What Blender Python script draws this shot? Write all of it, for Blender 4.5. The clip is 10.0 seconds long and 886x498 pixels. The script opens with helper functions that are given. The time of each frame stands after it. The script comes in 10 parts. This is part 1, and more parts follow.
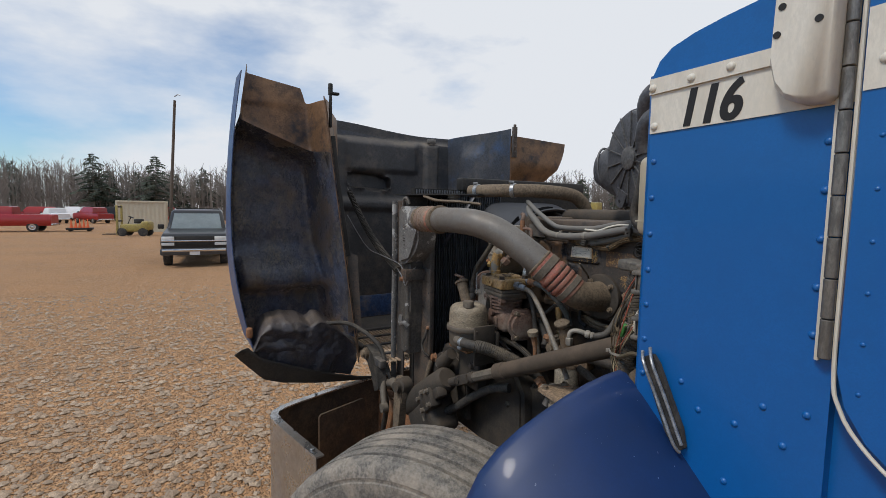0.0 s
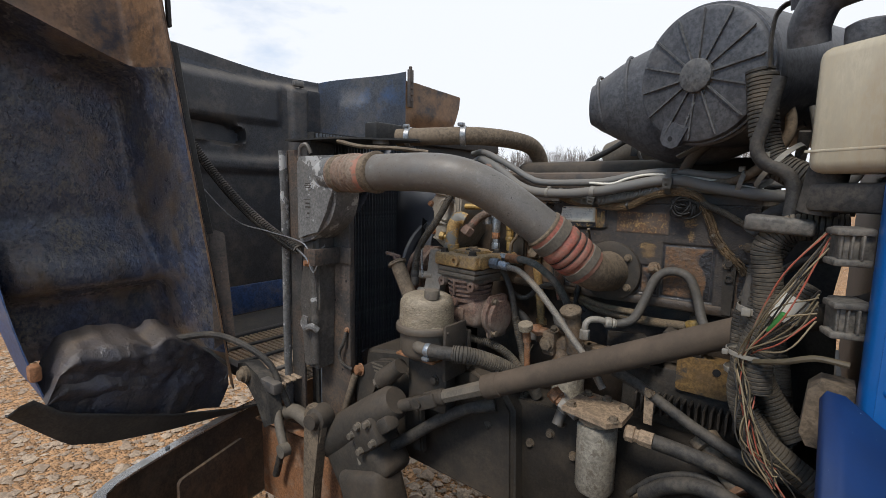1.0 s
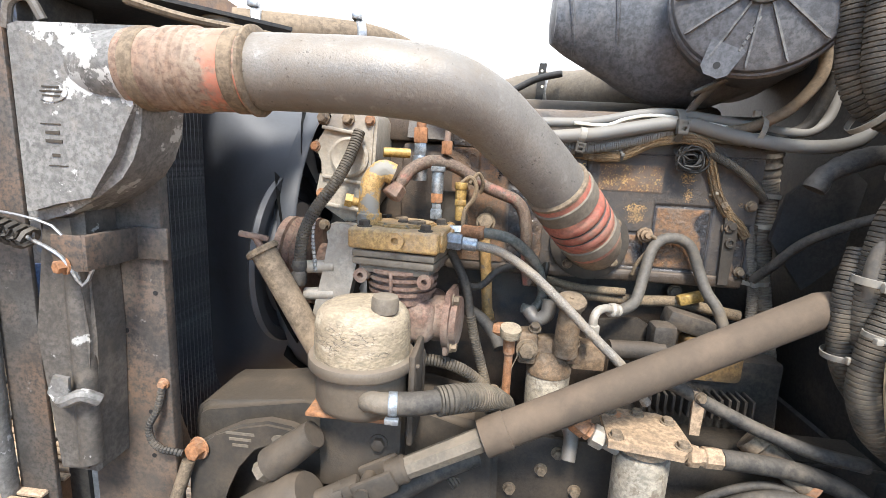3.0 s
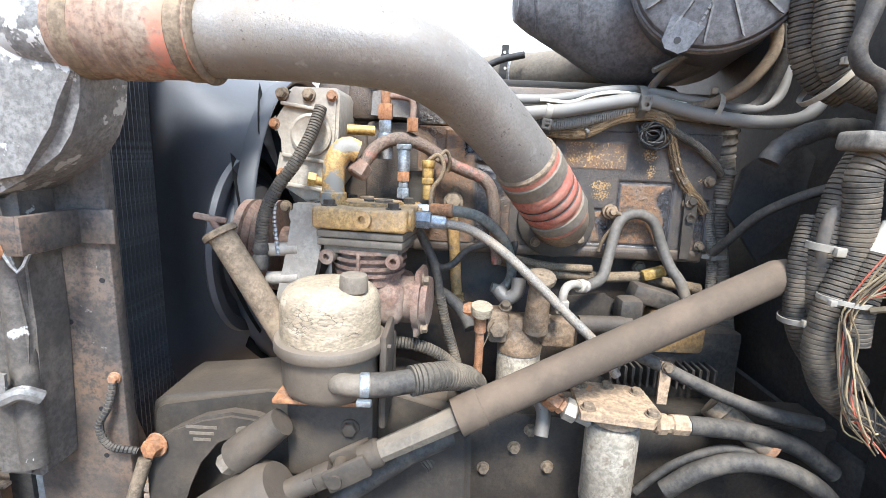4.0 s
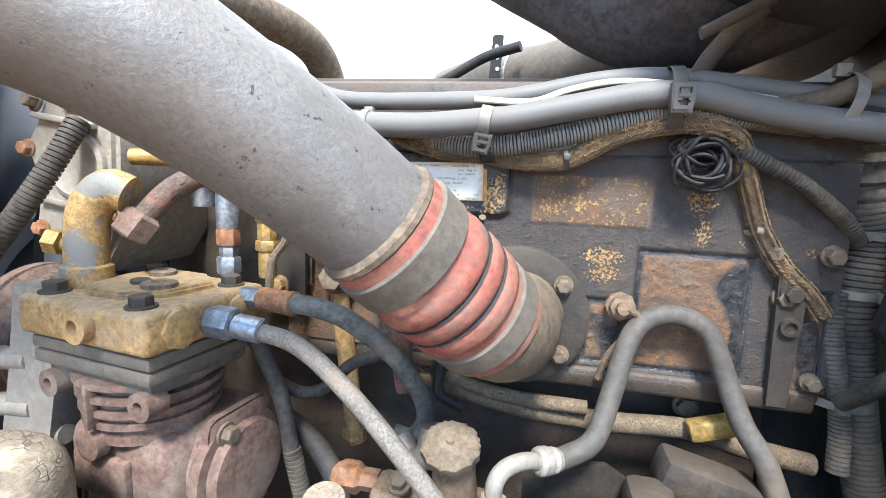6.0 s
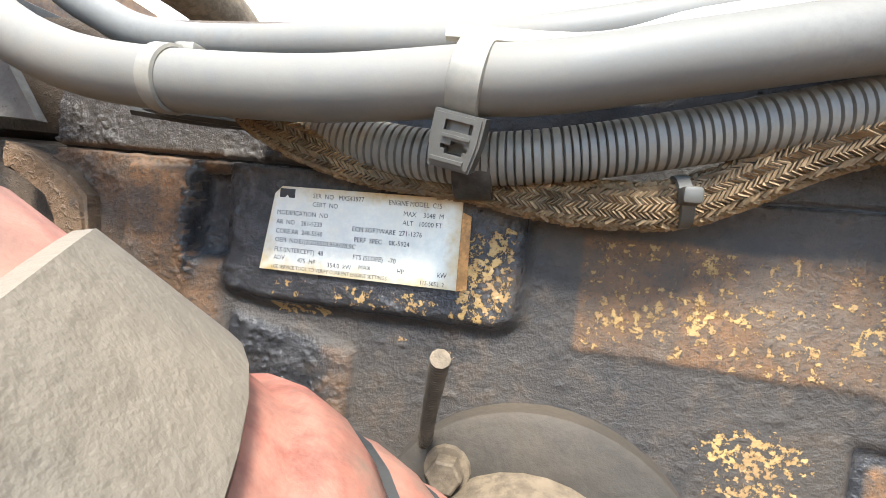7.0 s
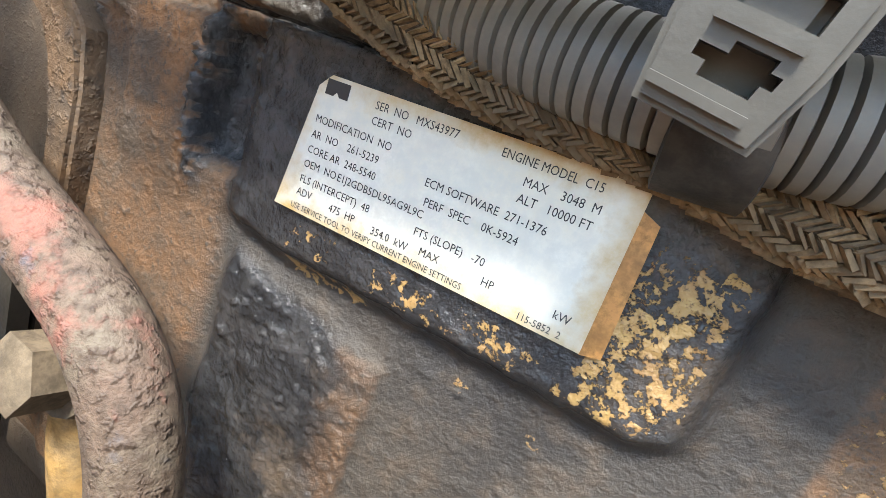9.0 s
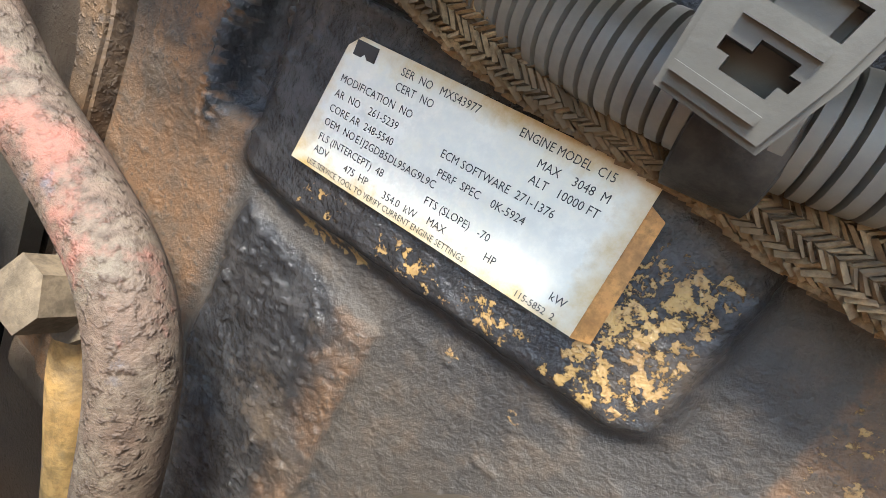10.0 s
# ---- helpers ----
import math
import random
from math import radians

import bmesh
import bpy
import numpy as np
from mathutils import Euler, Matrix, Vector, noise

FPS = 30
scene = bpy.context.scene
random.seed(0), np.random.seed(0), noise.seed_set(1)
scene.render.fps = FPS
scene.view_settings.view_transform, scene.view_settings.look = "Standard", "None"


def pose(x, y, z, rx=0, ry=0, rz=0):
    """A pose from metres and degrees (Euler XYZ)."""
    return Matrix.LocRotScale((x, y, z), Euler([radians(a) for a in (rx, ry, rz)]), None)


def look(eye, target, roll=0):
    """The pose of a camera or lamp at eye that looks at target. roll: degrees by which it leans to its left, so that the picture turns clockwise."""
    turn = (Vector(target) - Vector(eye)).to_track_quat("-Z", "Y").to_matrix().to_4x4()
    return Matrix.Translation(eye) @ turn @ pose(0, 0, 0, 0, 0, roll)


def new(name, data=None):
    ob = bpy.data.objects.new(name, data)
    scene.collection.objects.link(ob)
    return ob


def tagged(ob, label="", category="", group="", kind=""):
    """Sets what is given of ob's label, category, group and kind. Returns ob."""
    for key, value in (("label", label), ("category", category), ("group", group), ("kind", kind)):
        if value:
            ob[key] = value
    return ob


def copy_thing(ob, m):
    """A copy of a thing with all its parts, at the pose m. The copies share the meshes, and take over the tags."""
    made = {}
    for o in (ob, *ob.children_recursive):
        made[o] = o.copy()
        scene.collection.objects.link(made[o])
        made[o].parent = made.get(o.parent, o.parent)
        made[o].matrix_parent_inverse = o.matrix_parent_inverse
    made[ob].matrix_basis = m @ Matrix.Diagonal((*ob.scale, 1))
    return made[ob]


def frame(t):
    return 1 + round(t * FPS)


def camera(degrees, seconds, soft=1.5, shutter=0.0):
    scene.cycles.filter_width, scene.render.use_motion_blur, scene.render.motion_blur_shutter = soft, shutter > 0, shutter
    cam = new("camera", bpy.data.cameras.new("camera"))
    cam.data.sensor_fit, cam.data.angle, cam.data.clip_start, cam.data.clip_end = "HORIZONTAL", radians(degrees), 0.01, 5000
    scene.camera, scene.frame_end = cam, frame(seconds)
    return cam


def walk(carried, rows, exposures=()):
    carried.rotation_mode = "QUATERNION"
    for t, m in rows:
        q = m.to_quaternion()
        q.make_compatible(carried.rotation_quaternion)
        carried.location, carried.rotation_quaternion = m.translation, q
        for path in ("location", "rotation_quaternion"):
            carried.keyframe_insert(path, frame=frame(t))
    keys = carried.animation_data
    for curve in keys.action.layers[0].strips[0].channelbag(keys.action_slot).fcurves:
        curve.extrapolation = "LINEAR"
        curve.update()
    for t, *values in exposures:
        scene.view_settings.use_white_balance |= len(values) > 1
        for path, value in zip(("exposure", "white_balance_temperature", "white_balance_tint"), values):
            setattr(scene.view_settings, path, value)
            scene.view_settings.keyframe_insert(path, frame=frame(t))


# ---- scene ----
cam = camera(87.1, 10.0, soft=0.5)
PATH = [
    (0, (0.031, -0.009, 1.857), (-1.692, 0.992, 1.686), 0.9),
    (0.5, (-0.358, 0.015, 1.813), (-1.888, 1.287, 1.609), 0.6),
    (1, (-0.697, 0.041, 1.772), (-1.938, 1.587, 1.51), 0.8),
    (1.5, (-0.944, 0.201, 1.72), (-1.924, 1.921, 1.438), 0.9),
    (2, (-1.144, 0.282, 1.718), (-1.865, 2.126, 1.441), 1.5),
    (2.5, (-1.31, 0.302, 1.713), (-1.726, 2.229, 1.378), 2.0),
    (2.7, (-1.346, 0.312, 1.711), (-1.656, 2.255, 1.353), 2.5),
    (4, (-1.371, 0.332, 1.675), (-1.394, 2.291, 1.275), 2.5),
    (4.5, (-1.284, 0.409, 1.655), (-1.341, 2.37, 1.263), 2.5),
    (5, (-1.191, 0.518, 1.649), (-1.404, 2.472, 1.28), 2.5),
    (5.5, (-1.182, 0.629, 1.672), (-1.519, 2.569, 1.322), 2.5),
    (6, (-1.123, 0.795, 1.703), (-1.515, 2.734, 1.406), 2.5),
    (6.2, (-1.101, 0.881, 1.725), (-1.508, 2.817, 1.435), 2.7),
    (7.3, (-1.17, 1.158, 1.705), (-1.585, 3.114, 1.658), 7.3),
    (7.5, (-1.175, 1.166, 1.711), (-1.597, 3.119, 1.631), 7.5),
    (8, (-1.18, 1.186, 1.722), (-1.719, 3.104, 1.547), 10.3),
    (8.5, (-1.182, 1.215, 1.722), (-1.836, 3.063, 1.324), 14.9),
    (9, (-1.188, 1.226, 1.721), (-1.888, 3.03, 1.216), 20.9),
    (9.5, (-1.191, 1.225, 1.723), (-1.866, 3.024, 1.167), 25.1),
    (10, (-1.186, 1.223, 1.719), (-1.864, 3.012, 1.137), 27.9),
]
walk(cam, [(t, look(e, a, r)) for t, e, a, r in PATH],
     exposures=[(0, -0.36, 6450, 10), (0.9, -0.13, 6450, 10), (2.0, 0.92, 6700, 10), (2.7, 1.57, 6650, 10), (4.0, 2.03, 6050, 9), (5.0, 2.05, 5950, 9), (6.0, 1.85, 5950, 9), (7.4, 2.12, 6450, 6), (10, 2.08, 6450, 6)])

# ---- world and sun ----
SUN_EL, SUN_AZ = 54.0, 174.0
world = bpy.data.worlds.new("sky")
scene.world = world
world.use_nodes = True
wn, wl = world.node_tree.nodes, world.node_tree.links
wn.clear()
w_out = wn.new("ShaderNodeOutputWorld")
w_bg = wn.new("ShaderNodeBackground")
w_bg.inputs["Strength"].default_value = 0.092
w_sky = wn.new("ShaderNodeTexSky")
w_sky.sky_type = "NISHITA"
w_sky.sun_disc = False
w_sky.sun_elevation = radians(SUN_EL)
w_sky.sun_rotation = radians(SUN_AZ)
w_sky.air_density, w_sky.dust_density, w_sky.ozone_density = 1.0, 0.7, 2.5
w_co = wn.new("ShaderNodeTexCoord")
w_map = wn.new("ShaderNodeMapping")
w_map.inputs["Scale"].default_value = (1.0, 1.0, 2.6)
w_noise = wn.new("ShaderNodeTexNoise")
w_noise.inputs["Scale"].default_value = 1.3
w_noise.inputs["Detail"].default_value = 7.0
w_noise.inputs["Roughness"].default_value = 0.55
w_ramp = wn.new("ShaderNodeValToRGB")
w_ramp.color_ramp.elements[0].position, w_ramp.color_ramp.elements[1].position = 0.43, 0.60
w_mix = wn.new("ShaderNodeMix")
w_mix.data_type = "RGBA"
w_mix.inputs["B"].default_value = (10.6, 11.0, 11.6, 1)
wl.new(w_co.outputs["Generated"], w_map.inputs["Vector"])
wl.new(w_map.outputs["Vector"], w_noise.inputs["Vector"])
w_sep = wn.new("ShaderNodeSeparateXYZ")
wl.new(w_co.outputs["Generated"], w_sep.inputs["Vector"])
w_more = wn.new("ShaderNodeMath")
w_more.operation = "MULTIPLY_ADD"
wl.new(w_sep.outputs["Y"], w_more.inputs[0])
w_more.inputs[1].default_value = 0.22
w_lift = wn.new("ShaderNodeMath")
w_lift.operation = "ADD"
w_lift.inputs[1].default_value = 0.085
wl.new(w_noise.outputs["Fac"], w_lift.inputs[0])
wl.new(w_lift.outputs[0], w_more.inputs[2])
wl.new(w_more.outputs[0], w_ramp.inputs["Fac"])
wl.new(w_ramp.outputs["Color"], w_mix.inputs["Factor"])
w_clear = wn.new("ShaderNodeMix")
w_clear.data_type, w_clear.blend_type = "RGBA", "MULTIPLY"
w_clear.inputs["Factor"].default_value = 1.0
w_clear.inputs["B"].default_value = (1.5, 1.75, 1.9, 1)
wl.new(w_sky.outputs["Color"], w_clear.inputs["A"])
wl.new(w_clear.outputs["Result"], w_mix.inputs["A"])
wl.new(w_mix.outputs["Result"], w_bg.inputs["Color"])
wl.new(w_bg.outputs["Background"], w_out.inputs["Surface"])

sun = new("sun", bpy.data.lights.new("sun", "SUN"))
sun.data.energy, sun.data.angle, sun.data.color = 3.1, radians(14.0), (1.0, 0.95, 0.87)
az, el = radians(SUN_AZ), radians(SUN_EL)
SUN_FROM = Vector((math.sin(az) * math.cos(el), math.cos(az) * math.cos(el), math.sin(el)))
sun.matrix_world = look(SUN_FROM * 50, (0, 0, 0))

GZ = 0.10        # height of the yard
YC = 1.44        # the truck's centre line; it faces -x


# ---- materials ----
def mat(name, a, b=None, dust=None, dust_amt=0.0, rough=0.6, metal=0.0, scale=9.0, fine=120.0, bump=0.15,
        spots=None, spots_at=0.6, spots_scale=14.0, streak=(1, 1, 1), coat=0.0, obj_rand=0.0, up_dust=0.0, spots_soft=0.06, bump_dist=0.002, lumps=0.0, lump_scale=260.0, edge=None, mottle=1.0, stain=None, stain_at=0.56, stain_scale=22.0, cracks=None, crack_scale=40.0, crack_at=0.5):
    """A worn surface: two colours mixed by a coarse pattern, a fine grain, chips of a third colour, and dust."""
    m = bpy.data.materials.new(name)
    m.use_nodes = True
    n, l = m.node_tree.nodes, m.node_tree.links
    bs = n["Principled BSDF"]
    bs.inputs["Roughness"].default_value = rough
    bs.inputs["Metallic"].default_value = metal
    bs.inputs["Coat Weight"].default_value = coat
    co = n.new("ShaderNodeTexCoord")
    mp = n.new("ShaderNodeMapping")
    mp.inputs["Scale"].default_value = streak
    l.new(co.outputs["Object"], mp.inputs["Vector"])

    def noise_node(s, detail=5.0, rough_n=0.6, off=0.0):
        t = n.new("ShaderNodeTexNoise")
        t.inputs["Scale"].default_value = s
        t.inputs["Detail"].default_value = detail
        t.inputs["Roughness"].default_value = rough_n
        l.new(mp.outputs["Vector"], t.inputs["Vector"])
        return t

    def ramp(src, p0, p1):
        r = n.new("ShaderNodeMapRange")
        r.inputs["From Min"].default_value, r.inputs["From Max"].default_value = p0, p1
        l.new(src, r.inputs["Value"])
        return r.outputs["Result"]

    def mix(fac, c1, c2):
        x = n.new("ShaderNodeMix")
        x.data_type = "RGBA"
        if isinstance(fac, float):
            x.inputs["Factor"].default_value = fac
        else:
            l.new(fac, x.inputs["Factor"])
        for sock, c in (("A", c1), ("B", c2)):
            if isinstance(c, tuple):
                x.inputs[sock].default_value = (*c, 1)
            else:
                l.new(c, x.inputs[sock])
        return x.outputs["Result"]

    worn = mottle if bump > 0.06 else 0.25
    coarse = noise_node(scale * 1.4, 8.0, 0.66)
    mid = noise_node(scale * 7.5, 6.0, 0.68)
    grain = noise_node(fine, 4.0, 0.7)
    b = b or tuple(v * 0.72 for v in a)
    col = mix(ramp(coarse.outputs["Fac"], 0.40, 0.60), a, b)
    col = mix(ramp(mid.outputs["Fac"], 0.47, 0.68), col, tuple(v * (1 - 0.55 * worn) for v in a))
    col = mix(ramp(grain.outputs["Fac"], 0.43, 0.64), col, tuple(v * (1 - 0.55 * worn) for v in a))
    if spots:
        sp = noise_node(spots_scale, 7.0, 0.66)
        col = mix(ramp(sp.outputs["Fac"], spots_at, spots_at + spots_soft), col, spots)
    crack = None
    if cracks:
        warp = n.new("ShaderNodeVectorMath")
        warp.operation = "MULTIPLY_ADD"
        l.new(noise_node(crack_scale * 0.8, 3.0, 0.5).outputs["Color"], warp.inputs[0])
        warp.inputs[1].default_value = (0.6 / crack_scale,) * 3
        l.new(mp.outputs["Vector"], warp.inputs[2])
        vor = n.new("ShaderNodeTexVoronoi")
        vor.feature = "DISTANCE_TO_EDGE"
        vor.inputs["Scale"].default_value = crack_scale
        l.new(warp.outputs[0], vor.inputs["Vector"])
        where = ramp(noise_node(crack_scale * 0.22, 4.0, 0.6).outputs["Fac"], crack_at - 0.03, crack_at + 0.05)
        split = n.new("ShaderNodeMath")
        split.operation = "MULTIPLY"
        l.new(ramp(vor.outputs["Distance"], 0.075, 0.02), split.inputs[0])
        l.new(where, split.inputs[1])
        crack = split.outputs[0]
        col = mix(crack, col, cracks)
    if stain:
        st = noise_node(stain_scale, 7.0, 0.62)
        col = mix(ramp(st.outputs["Fac"], stain_at, stain_at + 0.13), col, stain)
    if dust:
        dn = noise_node(scale * 1.1, 9.0, 0.72)
        fac = ramp(dn.outputs["Fac"], 0.62 - 0.45 * dust_amt, 0.95 - 0.45 * dust_amt)
        if up_dust:
            geo = n.new("ShaderNodeNewGeometry")
            sep = n.new("ShaderNodeSeparateXYZ")
            l.new(geo.outputs["Normal"], sep.inputs["Vector"])
            up = ramp(sep.outputs["Z"], 0.05, 0.95)
            mul = n.new("ShaderNodeMath")
            mul.operation = "MULTIPLY_ADD"
            mul.use_clamp = True
            l.new(up, mul.inputs[0])
            mul.inputs[1].default_value = up_dust
            l.new(fac, mul.inputs[2])
            fac = mul.outputs[0]
        col = mix(fac, col, dust)
        rr = n.new("ShaderNodeMapRange")
        rr.inputs["To Min"].default_value, rr.inputs["To Max"].default_value = rough, min(1.0, max(rough, 0.85))
        l.new(fac, rr.inputs["Value"])
        l.new(rr.outputs["Result"], bs.inputs["Roughness"])
    if edge:
        gen = n.new("ShaderNodeSeparateXYZ")
        l.new(co.outputs["Generated"], gen.inputs["Vector"])
        dist = None
        for ax in ("X", "Z"):
            ping = n.new("ShaderNodeMath")
            ping.operation = "PINGPONG"
            l.new(gen.outputs[ax], ping.inputs[0])
            ping.inputs[1].default_value = 0.5
            wide = n.new("ShaderNodeMath")
            wide.operation = "MULTIPLY"
            l.new(ping.outputs[0], wide.inputs[0])
            wide.inputs[1].default_value = 2.2 if ax == "X" else 1.0
            if dist is None:
                dist = wide
            else:
                least = n.new("ShaderNodeMath")
                least.operation = "MINIMUM"
                l.new(dist.outputs[0], least.inputs[0])
                l.new(wide.outputs[0], least.inputs[1])
                dist = least
        ragged = n.new("ShaderNodeMath")
        ragged.operation = "MULTIPLY_ADD"
        l.new(mid.outputs["Fac"], ragged.inputs[0])
        ragged.inputs[1].default_value = 0.35
        l.new(dist.outputs[0], ragged.inputs[2])
        col = mix(ramp(ragged.outputs[0], 0.34, 0.14), col, edge)
    if obj_rand:
        oi = n.new("ShaderNodeObjectInfo")
        hs = n.new("ShaderNodeHueSaturation")
        mr = n.new("ShaderNodeMapRange")
        mr.inputs["To Min"].default_value, mr.inputs["To Max"].default_value = 1 - obj_rand, 1 + obj_rand
        l.new(oi.outputs["Random"], mr.inputs["Value"])
        l.new(mr.outputs["Result"], hs.inputs["Value"])
        l.new(col, hs.inputs["Color"])
        col = hs.outputs["Color"]
    l.new(col, bs.inputs["Base Color"])
    if bump:
        add = n.new("ShaderNodeMath")
        add.operation = "ADD"
        lump = n.new("ShaderNodeMath")
        lump.operation = "MULTIPLY_ADD"
        l.new(mid.outputs["Fac"], lump.inputs[0])
        lump.inputs[1].default_value = 1.2
        l.new(coarse.outputs["Fac"], lump.inputs[2])
        if lumps:
            drop = noise_node(lump_scale, 2.0, 0.5)
            raise_ = n.new("ShaderNodeMath")
            raise_.operation = "MULTIPLY_ADD"
            l.new(ramp(drop.outputs["Fac"], 0.56, 0.72), raise_.inputs[0])
            raise_.inputs[1].default_value = lumps
            l.new(lump.outputs[0], raise_.inputs[2])
            lump = raise_
        if crack is not None:
            sink = n.new("ShaderNodeMath")
            sink.operation = "MULTIPLY_ADD"
            l.new(crack, sink.inputs[0])
            sink.inputs[1].default_value = -1.6
            l.new(lump.outputs[0], sink.inputs[2])
            lump = sink
        l.new(lump.outputs[0], add.inputs[0])
        l.new(grain.outputs["Fac"], add.inputs[1])
        bp = n.new("ShaderNodeBump")
        bp.inputs["Strength"].default_value = bump
        bp.inputs["Distance"].default_value = bump_dist
        l.new(add.outputs[0], bp.inputs["Height"])
        l.new(bp.outputs["Normal"], bs.inputs["Normal"])
    return m


DUST = (0.25, 0.21, 0.165)
RUST = (0.20, 0.085, 0.04)
M = {}


def gravel():
    """Packed gravel: pebbles of many sizes set in brown fines, with damp and pale drifts."""
    m = bpy.data.materials.new("packed_gravel")
    m.use_nodes = True
    n, l = m.node_tree.nodes, m.node_tree.links
    bs = n["Principled BSDF"]
    bs.inputs["Roughness"].default_value = 0.95
    co = n.new("ShaderNodeTexCoord")
    cols, heights = [], []
    for scale, spread in ((22.0, 1.0), (58.0, 0.8)):
        v = n.new("ShaderNodeTexVoronoi")
        v.inputs["Scale"].default_value = scale
        l.new(co.outputs["Object"], v.inputs["Vector"])
        sep = n.new("ShaderNodeSeparateColor")
        l.new(v.outputs["Color"], sep.inputs["Color"])
        rmp = n.new("ShaderNodeValToRGB")
        e = rmp.color_ramp.elements
        e[0].position, e[0].color = 0.0, (0.24, 0.125, 0.058, 1)
        e[1].position, e[1].color = 1.0, (0.55, 0.385, 0.235, 1)
        mid = rmp.color_ramp.elements.new(0.62)
        mid.color = (0.39, 0.215, 0.10, 1)
        l.new(sep.outputs["Red"], rmp.inputs["Fac"])
        cols.append(rmp.outputs["Color"])
        inv = n.new("ShaderNodeMapRange")
        inv.inputs["From Max"].default_value = 0.65
        inv.inputs["To Min"].default_value, inv.inputs["To Max"].default_value = 1.0, 0.0
        l.new(v.outputs["Distance"], inv.inputs["Value"])
        hm = n.new("ShaderNodeMath")
        hm.operation = "MULTIPLY"
        l.new(inv.outputs["Result"], hm.inputs[0])
        l.new(sep.outputs["Green"], hm.inputs[1])
        heights.append(hm.outputs[0])
    mx = n.new("ShaderNodeMix")
    mx.data_type = "RGBA"
    mx.inputs["Factor"].default_value = 0.5
    l.new(cols[0], mx.inputs["A"])
    l.new(cols[1], mx.inputs["B"])
    big = n.new("ShaderNodeTexNoise")
    big.inputs["Scale"].default_value = 0.22
    big.inputs["Detail"].default_value = 8.0
    big.inputs["Roughness"].default_value = 0.65
    l.new(co.outputs["Object"], big.inputs["Vector"])
    bmap = n.new("ShaderNodeMapRange")
    bmap.inputs["From Min"].default_value, bmap.inputs["From Max"].default_value = 0.33, 0.58
    l.new(big.outputs["Fac"], bmap.inputs["Value"])
    m2 = n.new("ShaderNodeMix")
    m2.data_type = "RGBA"
    m2.inputs["B"].default_value = (0.455, 0.25, 0.115, 1)
    sc = n.new("ShaderNodeMath")
    sc.operation = "MULTIPLY"
    sc.inputs[1].default_value = 0.85
    l.new(bmap.outputs["Result"], sc.inputs[0])
    l.new(sc.outputs[0], m2.inputs["Factor"])
    l.new(mx.outputs["Result"], m2.inputs["A"])
    l.new(m2.outputs["Result"], bs.inputs["Base Color"])
    ad = n.new("ShaderNodeMath")
    ad.operation = "ADD"
    l.new(heights[0], ad.inputs[0])
    l.new(heights[1], ad.inputs[1])
    bp = n.new("ShaderNodeBump")
    bp.inputs["Strength"].default_value, bp.inputs["Distance"].default_value = 1.0, 0.06
    l.new(ad.outputs[0], bp.inputs["Height"])
    l.new(bp.outputs["Normal"], bs.inputs["Normal"])
    return m


